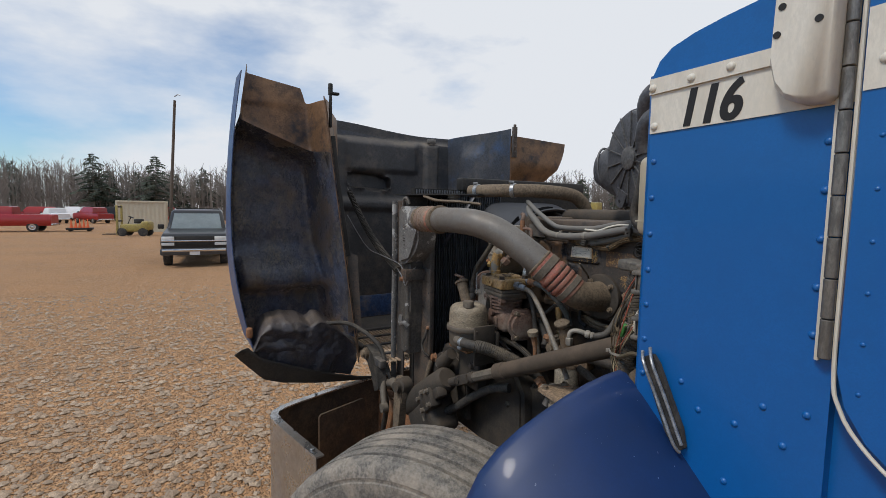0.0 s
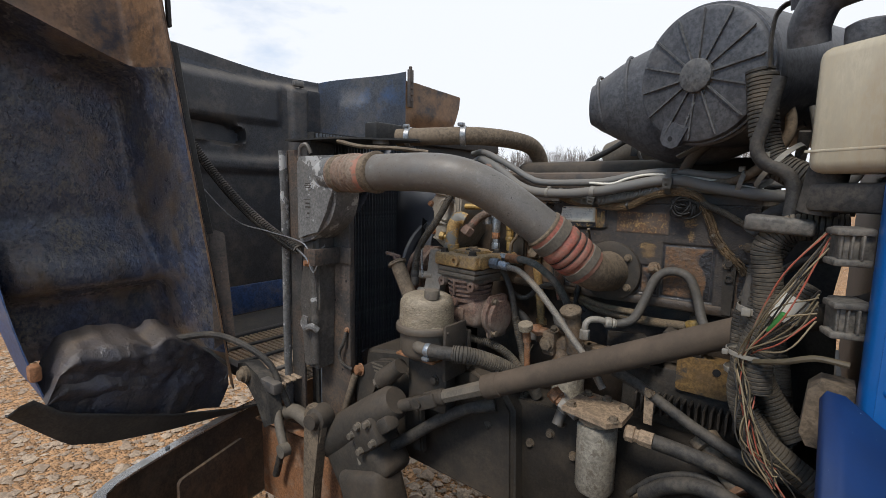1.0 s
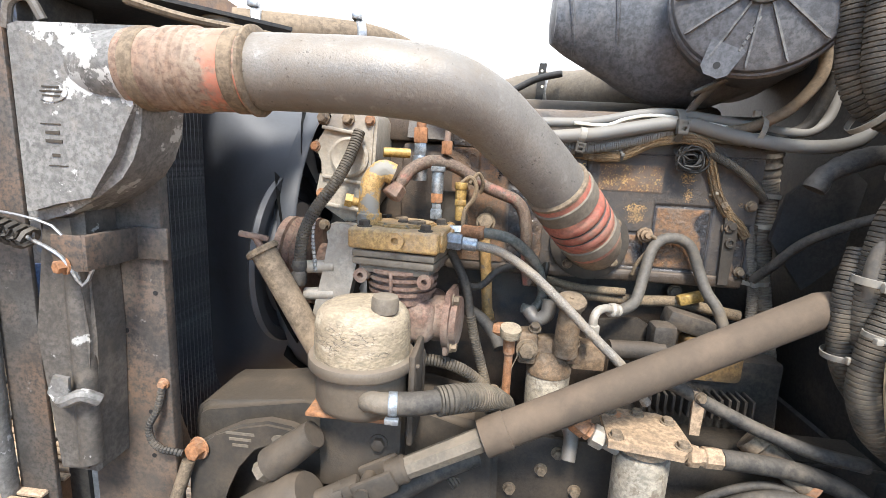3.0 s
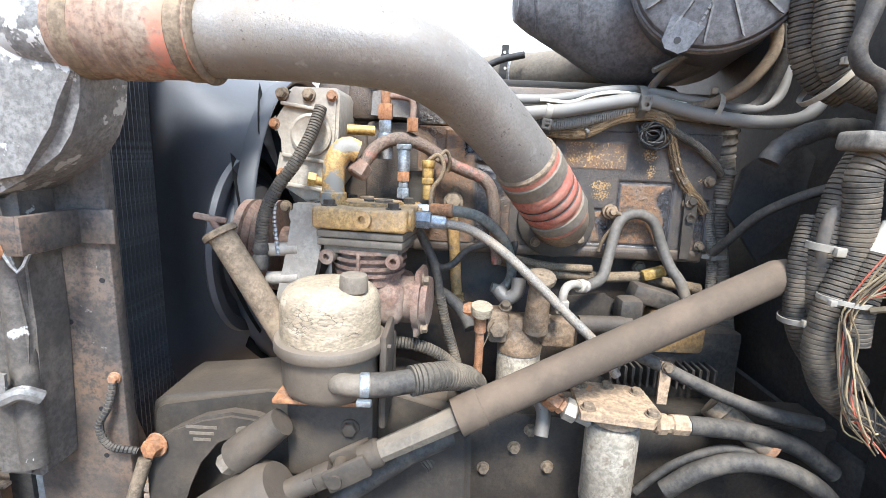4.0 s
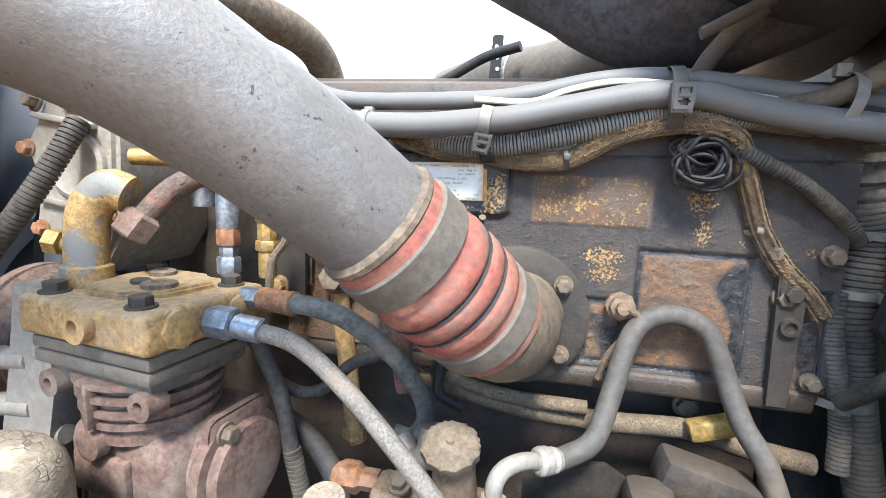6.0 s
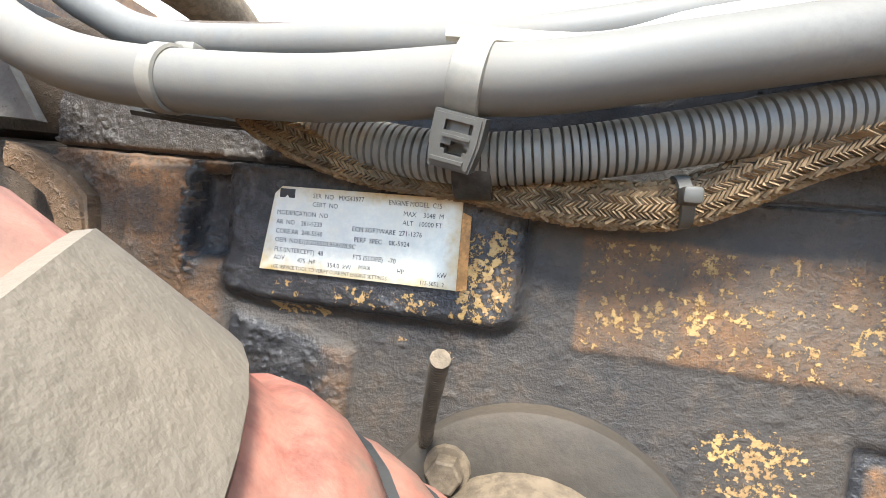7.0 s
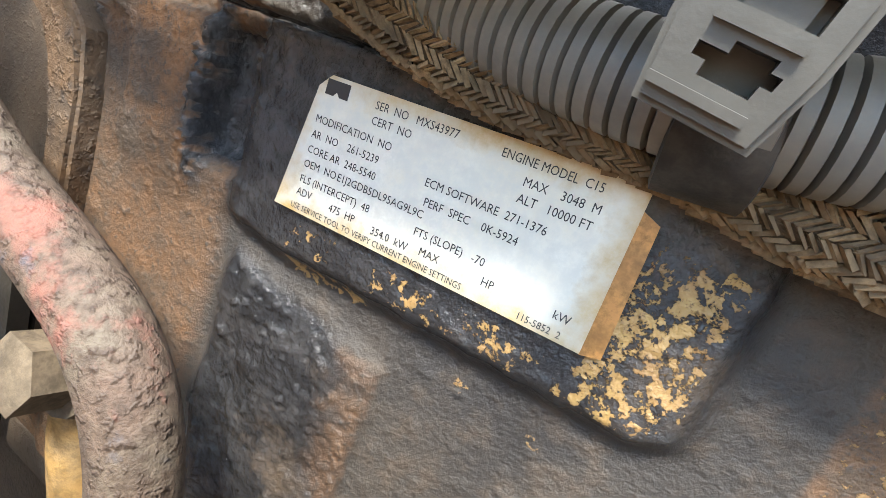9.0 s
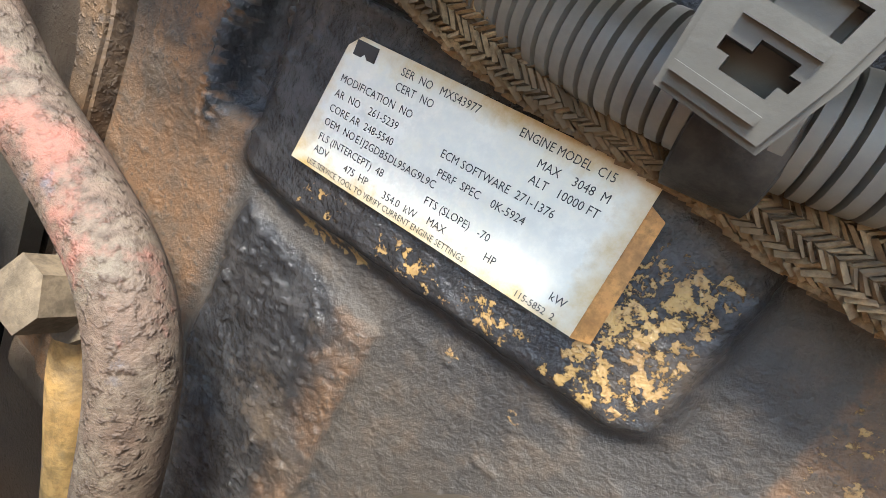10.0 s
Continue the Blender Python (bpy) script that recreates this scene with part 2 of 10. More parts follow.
def head_side():
    """Oily casting: rust, black dirt with painted recess shade, and chips of old yellow paint, spread by the wear
    attribute of the mesh.
    """
    m = bpy.data.materials.new("oily_cast_side")
    m.use_nodes = True
    n, l = m.node_tree.nodes, m.node_tree.links
    bs = n["Principled BSDF"]
    co = n.new("ShaderNodeTexCoord")
    at = n.new("ShaderNodeAttribute")
    at.attribute_name = "wear"
    sep = n.new("ShaderNodeSeparateColor")
    l.new(at.outputs["Color"], sep.inputs["Color"])

    def tex(scale, detail=6.0, rough=0.65):
        t = n.new("ShaderNodeTexNoise")
        t.inputs["Scale"].default_value, t.inputs["Detail"].default_value, t.inputs["Roughness"].default_value = scale, detail, rough
        l.new(co.outputs["Object"], t.inputs["Vector"])
        return t.outputs["Fac"]

    def math_(op, a, b, c=None):
        x = n.new("ShaderNodeMath")
        x.operation = op
        for k, v in enumerate((a, b, c)):
            if isinstance(v, (int, float)):
                x.inputs[k].default_value = v
            elif v is not None:
                l.new(v, x.inputs[k])
        return x.outputs[0]

    def ramp(src, p0, p1):
        r = n.new("ShaderNodeMapRange")
        r.inputs["From Min"].default_value, r.inputs["From Max"].default_value = p0, p1
        l.new(src, r.inputs["Value"])
        return r.outputs["Result"]

    def mix(fac, a, b):
        x = n.new("ShaderNodeMix")
        x.data_type = "RGBA"
        l.new(fac, x.inputs["Factor"])
        for sock, c in (("A", a), ("B", b)):
            if isinstance(c, tuple):
                x.inputs[sock].default_value = (*c, 1)
            else:
                l.new(c, x.inputs[sock])
        return x.outputs["Result"]

    coarse, mid, fine, chips = tex(14), tex(75), tex(420, 4.0, 0.7), tex(290, 6.0, 0.66)
    base = mix(ramp(coarse, 0.38, 0.62), (0.056, 0.045, 0.036), (0.032, 0.028, 0.026))
    base = mix(ramp(mid, 0.50, 0.68), base, (0.072, 0.054, 0.040))
    rust = mix(ramp(mid, 0.40, 0.62), (0.185, 0.092, 0.040), (0.085, 0.056, 0.036))
    rust = mix(ramp(coarse, 0.50, 0.64), rust, (0.125, 0.090, 0.064))
    rust = mix(ramp(fine, 0.52, 0.66), rust, (0.055, 0.042, 0.033))
    col = mix(ramp(math_("ADD", sep.outputs["Red"], math_("MULTIPLY", mid, 0.5)), 0.45, 0.95), base, rust)
    dark_tone = mix(ramp(mid, 0.45, 0.62), (0.022, 0.021, 0.022), (0.046, 0.043, 0.043))
    dark_tone = mix(ramp(coarse, 0.56, 0.66), dark_tone, (0.085, 0.064, 0.048))
    dark = ramp(math_("ADD", sep.outputs["Green"], math_("MULTIPLY", mid, 0.6)), 0.55, 0.95)
    col = mix(dark, col, dark_tone)
    chip = ramp(math_("ADD", sep.outputs["Blue"], chips), 1.045, 1.075)
    yellow = mix(ramp(mid, 0.42, 0.60), (0.43, 0.27, 0.10), (0.32, 0.19, 0.08))
    yellow = mix(ramp(fine, 0.56, 0.68), yellow, (0.10, 0.06, 0.03))
    col = mix(chip, col, yellow)
    l.new(col, bs.inputs["Base Color"])
    l.new(ramp(dark, 1.6, -0.9), bs.inputs["Roughness"])
    tall = math_("ADD", math_("MULTIPLY", mid, 0.7), math_("MULTIPLY", fine, 0.6))
    tall = math_("ADD", tall, math_("MULTIPLY", chip, 0.55))
    bp = n.new("ShaderNodeBump")
    bp.inputs["Strength"].default_value, bp.inputs["Distance"].default_value = 0.8, 0.0024
    l.new(tall, bp.inputs["Height"])
    l.new(bp.outputs["Normal"], bs.inputs["Normal"])
    return m


M["head_side"] = head_side()
M["ground"] = gravel()
M["cab_blue"] = mat("blue_cab_paint", (0, 0.094, 0.322), (0, 0.087, 0.296), rough=0.36, scale=3, fine=300, bump=0.02, coat=0.12, spots=(0.0, 0.115, 0.36), spots_at=0.66, spots_scale=30, spots_soft=0.2)
M["cab_white"] = mat("cream_stripe_paint", (0.64, 0.60, 0.51), (0.57, 0.52, 0.43), rough=0.4, scale=7, bump=0.03, dust=(0.36, 0.30, 0.22), dust_amt=0.16, streak=(1.4, 1.4, 0.5))
M["fender_blue"] = mat("dark_blue_fender_paint", (0.002, 0.022, 0.095), (0.003, 0.018, 0.07), rough=0.5, scale=5, fine=260, bump=0.03, coat=0.1, spots=(0.5, 0.55, 0.65), spots_at=0.70, spots_scale=120, spots_soft=0.02)
M["hood_blue"] = mat("faded_blue_hood_paint", (0.03, 0.075, 0.20), (0.045, 0.085, 0.19), rough=0.5, scale=5, dust=DUST, dust_amt=0.25)
M["hood_in"] = mat("sooty_hood_underside", (0.057, 0.058, 0.063), (0.033, 0.035, 0.040), dust=(0.165, 0.138, 0.110), dust_amt=0.32, rough=0.5, scale=4, bump=0.3, up_dust=0.35)
M["hood_rust"] = mat("rusty_brown_fender_underside", (0.21, 0.12, 0.062), (0.085, 0.056, 0.04), dust=(0.33, 0.19, 0.10), dust_amt=0.36, rough=0.5, scale=5, bump=0.5, spots=(0.018, 0.018, 0.026), spots_at=0.55, spots_scale=7, spots_soft=0.10, stain=(0.04, 0.028, 0.022), stain_at=0.55, stain_scale=16.0)
M["hood_pale"] = mat("faded_blue_sooty_paint", (0.042, 0.050, 0.068), (0.052, 0.052, 0.055), dust=(0.12, 0.105, 0.09), dust_amt=0.25, rough=0.5, scale=4, bump=0.25, spots=(0.035, 0.065, 0.13), spots_at=0.56, spots_scale=6, spots_soft=0.15)
M["grey_al"] = mat("weathered_grey_aluminium", (0.189, 0.174, 0.156), (0.138, 0.126, 0.111), dust=(0.147, 0.114, 0.082), dust_amt=0.34, rough=0.5, metal=0.3, scale=5, fine=300, bump=0.25, spots=(0.051, 0.045, 0.039), spots_at=0.635, spots_scale=120, spots_soft=0.02, mottle=0.5, stain=(0.230, 0.219, 0.201), stain_at=0.60, stain_scale=60.0)
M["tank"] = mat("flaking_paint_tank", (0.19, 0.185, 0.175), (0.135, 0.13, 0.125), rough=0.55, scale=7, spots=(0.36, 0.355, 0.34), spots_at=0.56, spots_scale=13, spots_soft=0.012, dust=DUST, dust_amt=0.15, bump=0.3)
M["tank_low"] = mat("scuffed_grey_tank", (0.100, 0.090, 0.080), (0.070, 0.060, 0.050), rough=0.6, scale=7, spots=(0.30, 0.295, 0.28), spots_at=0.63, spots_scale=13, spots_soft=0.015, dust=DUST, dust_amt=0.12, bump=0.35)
M["chan"] = mat("rust_stained_channel", (0.066, 0.062, 0.058), (0.125, 0.075, 0.045), dust=(0.14, 0.112, 0.088), dust_amt=0.25, rough=0.6, scale=1.6, bump=0.3, spots=(0.17, 0.16, 0.145), spots_at=0.66, spots_scale=40, spots_soft=0.05)
M["black"] = mat("sooty_black", (0.014, 0.014, 0.014), (0.024, 0.022, 0.019), rough=0.7, scale=8, dust=(0.072, 0.058, 0.043), dust_amt=0.2)
M["block"] = mat("oily_brown_engine", stain=(0.02, 0.018, 0.017), stain_at=0.50, stain_scale=16.0, a=(0.084, 0.060, 0.042), b=(0.046, 0.036, 0.029), rough=0.5, scale=7, fine=260, bump=0.3, bump_dist=0.003, lumps=1.4, lump_scale=300.0, mottle=0.8, dust=(0.12, 0.084, 0.056), dust_amt=0.28, spots=(0.42, 0.26, 0.10), spots_at=0.69, spots_scale=32, spots_soft=0.02, up_dust=0.4)
M["reservoir"] = mat("oily_brown_grey_reservoir", (0.106, 0.086, 0.065), (0.081, 0.065, 0.050), rough=0.55, scale=8, fine=200, bump=0.15, dust=(0.162, 0.126, 0.092), dust_amt=0.25, up_dust=0.4, mottle=0.4)
M["cat"] = mat("worn_yellow_engine_paint", (0.46, 0.29, 0.11), (0.36, 0.21, 0.08), rough=0.6, scale=14, bump=0.4, dust=DUST, dust_amt=0.25, spots=(0.12, 0.10, 0.09), spots_at=0.62, spots_scale=40, up_dust=0.3)
M["pink"] = mat("rusty_pink_casting", (0.195, 0.119, 0.088), (0.150, 0.086, 0.061), rough=0.8, scale=12, bump=0.4, dust=DUST, dust_amt=0.35)
M["cast"] = mat("dusty_grey_casting", (0.129, 0.109, 0.084), (0.094, 0.079, 0.062), rough=0.75, scale=10, bump=0.35, dust=(0.164, 0.131, 0.095), dust_amt=0.35, up_dust=0.3, mottle=0.7)
M["dark_cast"] = mat("dusty_dark_casting", (0.045, 0.037, 0.028), (0.029, 0.024, 0.019), rough=0.75, scale=6, bump=0.35, dust=(0.085, 0.063, 0.043), dust_amt=0.38, up_dust=0.35, mottle=0.8)
M["white_al"] = mat("pale_aluminium_casting", (0.344, 0.310, 0.259), (0.267, 0.235, 0.194), rough=0.6, metal=0.2, scale=10, bump=0.3, dust=(0.206, 0.157, 0.108), dust_amt=0.3, mottle=0.6)
M["rubber"] = mat("dusty_black_rubber", (0.027, 0.025, 0.023), (0.039, 0.035, 0.030), rough=0.72, scale=16, bump=0.15, dust=(0.117, 0.097, 0.074), dust_amt=0.30, up_dust=0.25)
M["tyre"] = mat("dusty_tyre_rubber", (0.15, 0.138, 0.122), (0.20, 0.18, 0.155), rough=0.9, scale=10, bump=0.35, dust=(0.34, 0.29, 0.23), dust_amt=0.4)
M["red"] = mat("faded_red_silicone_hose", (0.34, 0.075, 0.05), (0.26, 0.095, 0.065), rough=0.6, scale=9, dust=(0.23, 0.165, 0.115), dust_amt=0.5, bump=0.2, stain=(0.07, 0.05, 0.04), stain_at=0.58, stain_scale=40.0)
M["tan"] = mat("dust_coated_steel", (0.176, 0.131, 0.086), (0.132, 0.098, 0.066), rough=0.85, scale=12, bump=0.3, dust=(0.224, 0.165, 0.108), dust_amt=0.3)
M["steel"] = mat("dull_zinc_steel", (0.42, 0.43, 0.44), (0.30, 0.30, 0.30), rough=0.42, metal=0.7, scale=20, bump=0.1, dust=DUST, dust_amt=0.15)
M["braid"] = mat("braided_steel_hose", (0.27, 0.245, 0.21), (0.20, 0.18, 0.155), rough=0.6, metal=0.3, scale=40, fine=420, bump=0.6, dust=(0.24, 0.19, 0.135), dust_amt=0.4)
M["plastic"] = mat("yellowed_white_plastic", (0.46, 0.40, 0.29), (0.38, 0.31, 0.205), rough=0.45, scale=5, bump=0.05, dust=(0.33, 0.25, 0.16), dust_amt=0.22, streak=(1.5, 1.5, 0.5))
M["ac_black"] = mat("grey_black_moulded_plastic", (0.068, 0.070, 0.078), (0.083, 0.085, 0.090), rough=0.5, scale=7, bump=0.1, dust=(0.156, 0.147, 0.141), dust_amt=0.22, up_dust=0.3)
M["chrome"] = mat("dusty_chrome", (0.55, 0.54, 0.52), (0.45, 0.42, 0.38), rough=0.22, metal=0.9, scale=5, bump=0.05, dust=(0.30, 0.22, 0.16), dust_amt=0.38)
M["bump_in"] = mat("rusty_bumper_back", (0.102, 0.061, 0.036), (0.051, 0.037, 0.028), rough=0.85, scale=6, bump=0.4, dust=(0.187, 0.110, 0.061), dust_amt=0.3)
M["orange_rust"] = mat("orange_rusted_steel", (0.33, 0.15, 0.065), (0.24, 0.11, 0.05), rough=0.85, scale=15, bump=0.4, dust=DUST, dust_amt=0.25)
M["grille"] = mat("dusty_brown_grille", (0.468, 0.345, 0.234), (0.351, 0.247, 0.163), rough=0.8, scale=12, dust=DUST, dust_amt=0.3)
M["hinge"] = mat("scuffed_grey_hinge", (0.240, 0.226, 0.203), (0.170, 0.158, 0.140), rough=0.4, metal=0.5, scale=14, bump=0.12, dust=(0.100, 0.086, 0.072), dust_amt=0.2, streak=(1, 1, 0.3))
M["num"] = mat("black_vinyl", (0.008, 0.008, 0.009), rough=0.75, scale=30, bump=0)

M["fin"] = mat("sooty_radiator_fins", (0.17, 0.185, 0.205), (0.07, 0.078, 0.09), rough=0.5, metal=0.3, scale=5, bump=0.1)
M["pinkhose"] = mat("dust_faded_reddish_hose", (0.24, 0.145, 0.10), (0.22, 0.17, 0.125), rough=0.8, scale=6, bump=0.15, dust=DUST, dust_amt=0.3, spots=(0.34, 0.12, 0.075), spots_at=0.57, spots_scale=9)
M["rustpad"] = mat("rust_brown_casting", stain=(0.017, 0.014, 0.013), stain_at=0.53, stain_scale=24.0, a=(0.172, 0.097, 0.049), b=(0.086, 0.056, 0.035), rough=0.55, scale=12, fine=330, bump=0.4, lumps=1.6, lump_scale=320.0, dust=(0.211, 0.142, 0.088), dust_amt=0.3, spots=(0.027, 0.022, 0.021), spots_at=0.60, spots_scale=38, bump_dist=0.004)
M["film"] = mat("white_plate_film", (0.75, 0.73, 0.65), (0.70, 0.655, 0.54), rough=0.35, scale=22, fine=200, bump=0.02, spots=(0.52, 0.40, 0.20), spots_at=0.60, spots_scale=24, spots_soft=0.25, edge=(0.48, 0.33, 0.13))
M["orange_paint"] = mat("bare_orange_paint", (0.55, 0.26, 0.07), (0.48, 0.22, 0.06), rough=0.55, scale=60, bump=0.1)
M["print"] = mat("black_print", (0.03, 0.03, 0.032), rough=0.5, scale=60, bump=0)

M["redpipe"] = mat("rusty_reddish_pipe", (0.135, 0.088, 0.064), (0.135, 0.108, 0.080), rough=0.7, scale=22, fine=300, bump=0.4, spots=(0.25, 0.095, 0.07), spots_at=0.55, spots_scale=24, spots_soft=0.14, bump_dist=0.003, lumps=1.2, lump_scale=300.0, stain=(0.075, 0.085, 0.11), stain_at=0.64, stain_scale=50.0)
M["zinc"] = mat("bright_zinc", (0.36, 0.40, 0.44), (0.27, 0.30, 0.33), rough=0.35, metal=0.6, scale=30, bump=0.1, dust=DUST, dust_amt=0.15)
M["rubber_green"] = mat("cracked_green_rubber", (0.13, 0.135, 0.12), (0.09, 0.095, 0.085), rough=0.75, scale=20, bump=0.3, dust=DUST, dust_amt=0.3)
M["rubber_grey"] = mat("dusty_grey_rubber", (0.078, 0.069, 0.058), (0.090, 0.079, 0.065), rough=0.7, scale=12, bump=0.12, dust=(0.143, 0.114, 0.081), dust_amt=0.3, mottle=0.5, spots=(0.041, 0.037, 0.031), spots_at=0.67, spots_scale=60)
M["conduit"] = mat("dusty_corrugated_conduit", (0.039, 0.035, 0.029), (0.055, 0.048, 0.039), rough=0.75, scale=14, bump=0.1, dust=(0.156, 0.124, 0.086), dust_amt=0.36, up_dust=0.35)
M["loom_tan"] = mat("tan_braided_loom", (0.22, 0.16, 0.098), (0.12, 0.09, 0.06), rough=0.9, scale=50, fine=420, bump=0.9, bump_dist=0.0012, spots=(0.05, 0.04, 0.03), spots_at=0.60, spots_scale=190)
M["brass"] = mat("dull_yellow_brass", (0.42, 0.27, 0.08), (0.34, 0.22, 0.07), rough=0.5, metal=0.3, scale=30, bump=0.2, dust=DUST, dust_amt=0.2)
M["cream"] = mat("flaking_cream_paint", (0.31, 0.255, 0.175), (0.25, 0.20, 0.135), rough=0.6, scale=9, fine=120, bump=0.4, streak=(1, 1, 2.4), spots=(0.36, 0.315, 0.235), spots_at=0.56, spots_scale=14, dust=(0.25, 0.20, 0.145), dust_amt=0.3, up_dust=0.25, cracks=(0.06, 0.046, 0.034), crack_scale=85.0, crack_at=0.545)
M["canister"] = mat("pale_corroded_canister", (0.328, 0.291, 0.229), (0.246, 0.209, 0.159), rough=0.6, scale=12, bump=0.3, spots=(0.139, 0.110, 0.081), spots_at=0.57, spots_scale=60, dust=DUST, dust_amt=0.2)
M["tan_brown"] = mat("tan_brown_casting", (0.200, 0.135, 0.080), (0.153, 0.098, 0.057), rough=0.8, scale=14, bump=0.4, dust=DUST, dust_amt=0.3)
M["tan_or"] = mat("rust_stained_tan_plate", (0.36, 0.255, 0.165), (0.30, 0.21, 0.13), rough=0.8, scale=10, bump=0.3, spots=(0.36, 0.16, 0.07), spots_at=0.60, spots_scale=16)
M["wire"] = mat("dusty_coloured_wire", (0.25, 0.195, 0.115), (0.16, 0.125, 0.08), rough=0.6, scale=30, bump=0.05, obj_rand=0.6)
M["wire_red"] = mat("faded_red_wire", (0.42, 0.10, 0.06), (0.36, 0.12, 0.08), rough=0.6, scale=30, bump=0.05)
M["wire_green"] = mat("green_connector", (0.06, 0.26, 0.06), (0.05, 0.2, 0.05), rough=0.5, scale=30, bump=0.05)

M["tie"] = mat("dusty_grey_nylon", (0.20, 0.185, 0.158), (0.235, 0.212, 0.172), rough=0.6, scale=20, bump=0.06, dust=(0.28, 0.24, 0.18), dust_amt=0.34)
M["plug"] = mat("dusty_grey_plug_plastic", (0.12, 0.108, 0.09), (0.09, 0.082, 0.07), rough=0.65, scale=16, bump=0.1, dust=DUST, dust_amt=0.3)
M["ac_grey"] = mat("grey_moulded_plastic", (0.085, 0.085, 0.085), (0.11, 0.11, 0.11), rough=0.6, scale=9, bump=0.1, dust=(0.19, 0.175, 0.155), dust_amt=0.3)
M["loom_weave"] = mat("woven_tan_sleeve", (0.313, 0.205, 0.105), (0.138, 0.096, 0.058), rough=0.9, stain=(0.051, 0.038, 0.027), stain_at=0.56, stain_scale=30.0, scale=16, fine=500, bump=0.3, spots=(0.092, 0.066, 0.040), spots_at=0.60, spots_scale=45, spots_soft=0.1, bump_dist=0.0006)
M["red_paint"] = mat("red_vehicle_paint", (0.32, 0.017, 0.018), (0.27, 0.015, 0.016), rough=0.3, coat=0.4, scale=2, bump=0.0, obj_rand=0.2)
M["white_paint"] = mat("white_vehicle_paint", (0.70, 0.71, 0.72), (0.62, 0.63, 0.64), rough=0.35, scale=2, bump=0.0)
M["dark_paint"] = mat("black_vehicle_paint", (0.004, 0.004, 0.005), (0.006, 0.006, 0.007), rough=0.28, coat=0.0, scale=3, bump=0.0)
# the sky's reflection is put into the pale base colour of the glass
M["glass"] = mat("sky_pale_glass", (0.34, 0.40, 0.42), (0.26, 0.31, 0.33), rough=0.06, scale=2, bump=0.0, coat=0.5)
M["lamp"] = mat("headlamp_lens", (0.62, 0.63, 0.62), (0.5, 0.5, 0.5), rough=0.12, scale=8, bump=0.05)
M["bright"] = mat("chrome_trim", (0.65, 0.65, 0.65), (0.55, 0.55, 0.55), rough=0.18, metal=0.9, scale=4, bump=0.0)
M["car_tyre"] = mat("car_tyre_rubber", (0.03, 0.03, 0.03), (0.05, 0.045, 0.04), rough=0.85, scale=6, dust=DUST, dust_amt=0.2)
M["container"] = mat("cream_steel_container", (0.52, 0.47, 0.36), (0.47, 0.42, 0.31), rough=0.6, scale=1.2, bump=0.05, spots=(0.3, 0.2, 0.12), spots_at=0.7, spots_scale=3)
M["fork_yellow"] = mat("dull_yellow_machine_paint", (0.38, 0.30, 0.08), (0.30, 0.23, 0.06), rough=0.5, scale=3, dust=DUST, dust_amt=0.2)
M["cone"] = mat("orange_cone_plastic", (0.75, 0.14, 0.04), (0.66, 0.12, 0.035), rough=0.5, scale=4, bump=0.0)
M["pole"] = mat("weathered_wood_pole", (0.13, 0.105, 0.085), (0.10, 0.08, 0.065), rough=0.9, scale=4, bump=0.3, streak=(4, 4, 0.4))
M["bark"] = mat("grey_bare_twigs", (0.21, 0.185, 0.165), (0.15, 0.13, 0.115), rough=0.9, scale=0.4, fine=3, bump=0.0)
M["needles"] = mat("dark_green_needles", (0.050, 0.068, 0.048), (0.066, 0.082, 0.056), rough=0.8, scale=1.5, fine=8, bump=0.0)
M["bump_grey"] = mat("grey_black_bumper", (0.05, 0.05, 0.052), (0.065, 0.064, 0.062), rough=0.5, scale=4, bump=0.0)
M["rail"] = mat("dust_brown_frame_steel", (0.032, 0.024, 0.016), (0.022, 0.017, 0.012), rough=0.75, scale=5, fine=150, bump=0.25, dust=(0.079, 0.058, 0.038), dust_amt=0.3)
M["gloss_in"] = mat("blue_black_resin_underside", (0.070, 0.084, 0.130), (0.121, 0.105, 0.083), rough=0.24, scale=4, fine=90, bump=0.6, bump_dist=0.004, lumps=0.8, lump_scale=70.0, streak=(1, 1, 0.8), dust=(0.243, 0.169, 0.099), dust_amt=0.26, stain=(0.020, 0.020, 0.023), stain_at=0.56, stain_scale=9.0)
M["bucket"] = mat("cracked_blue_black_paint", (0.040, 0.045, 0.066), (0.062, 0.055, 0.052), rough=0.3, scale=6, fine=160, bump=0.6, bump_dist=0.004, lumps=0.8, lump_scale=55.0, dust=(0.16, 0.12, 0.085), dust_amt=0.22, up_dust=0.35, stain=(0.014, 0.014, 0.018), stain_at=0.55, stain_scale=14.0)
M["elbow_flake"] = mat("flaking_grey_tan_elbow", (0.42, 0.27, 0.10), (0.36, 0.22, 0.085), rough=0.6, scale=18, fine=250, bump=0.4, spots=(0.16, 0.155, 0.14), spots_at=0.54, spots_scale=22, spots_soft=0.02)
M["pipe_grey"] = mat("smooth_grey_conduit", (0.140, 0.134, 0.123), (0.118, 0.112, 0.101), rough=0.60, scale=6, fine=300, bump=0.05, dust=(0.175, 0.148, 0.113), dust_amt=0.32, up_dust=0.2)
M["riser"] = mat("dust_coated_riser_conduit", (0.085, 0.077, 0.065), (0.105, 0.094, 0.078), rough=0.75, scale=10, bump=0.1, dust=(0.20, 0.163, 0.12), dust_amt=0.38, up_dust=0.2)
M["conduit_grey"] = mat("grey_corrugated_conduit", (0.153, 0.146, 0.129), (0.171, 0.158, 0.134), rough=0.5, scale=14, bump=0.05, dust=(0.243, 0.205, 0.146), dust_amt=0.34)
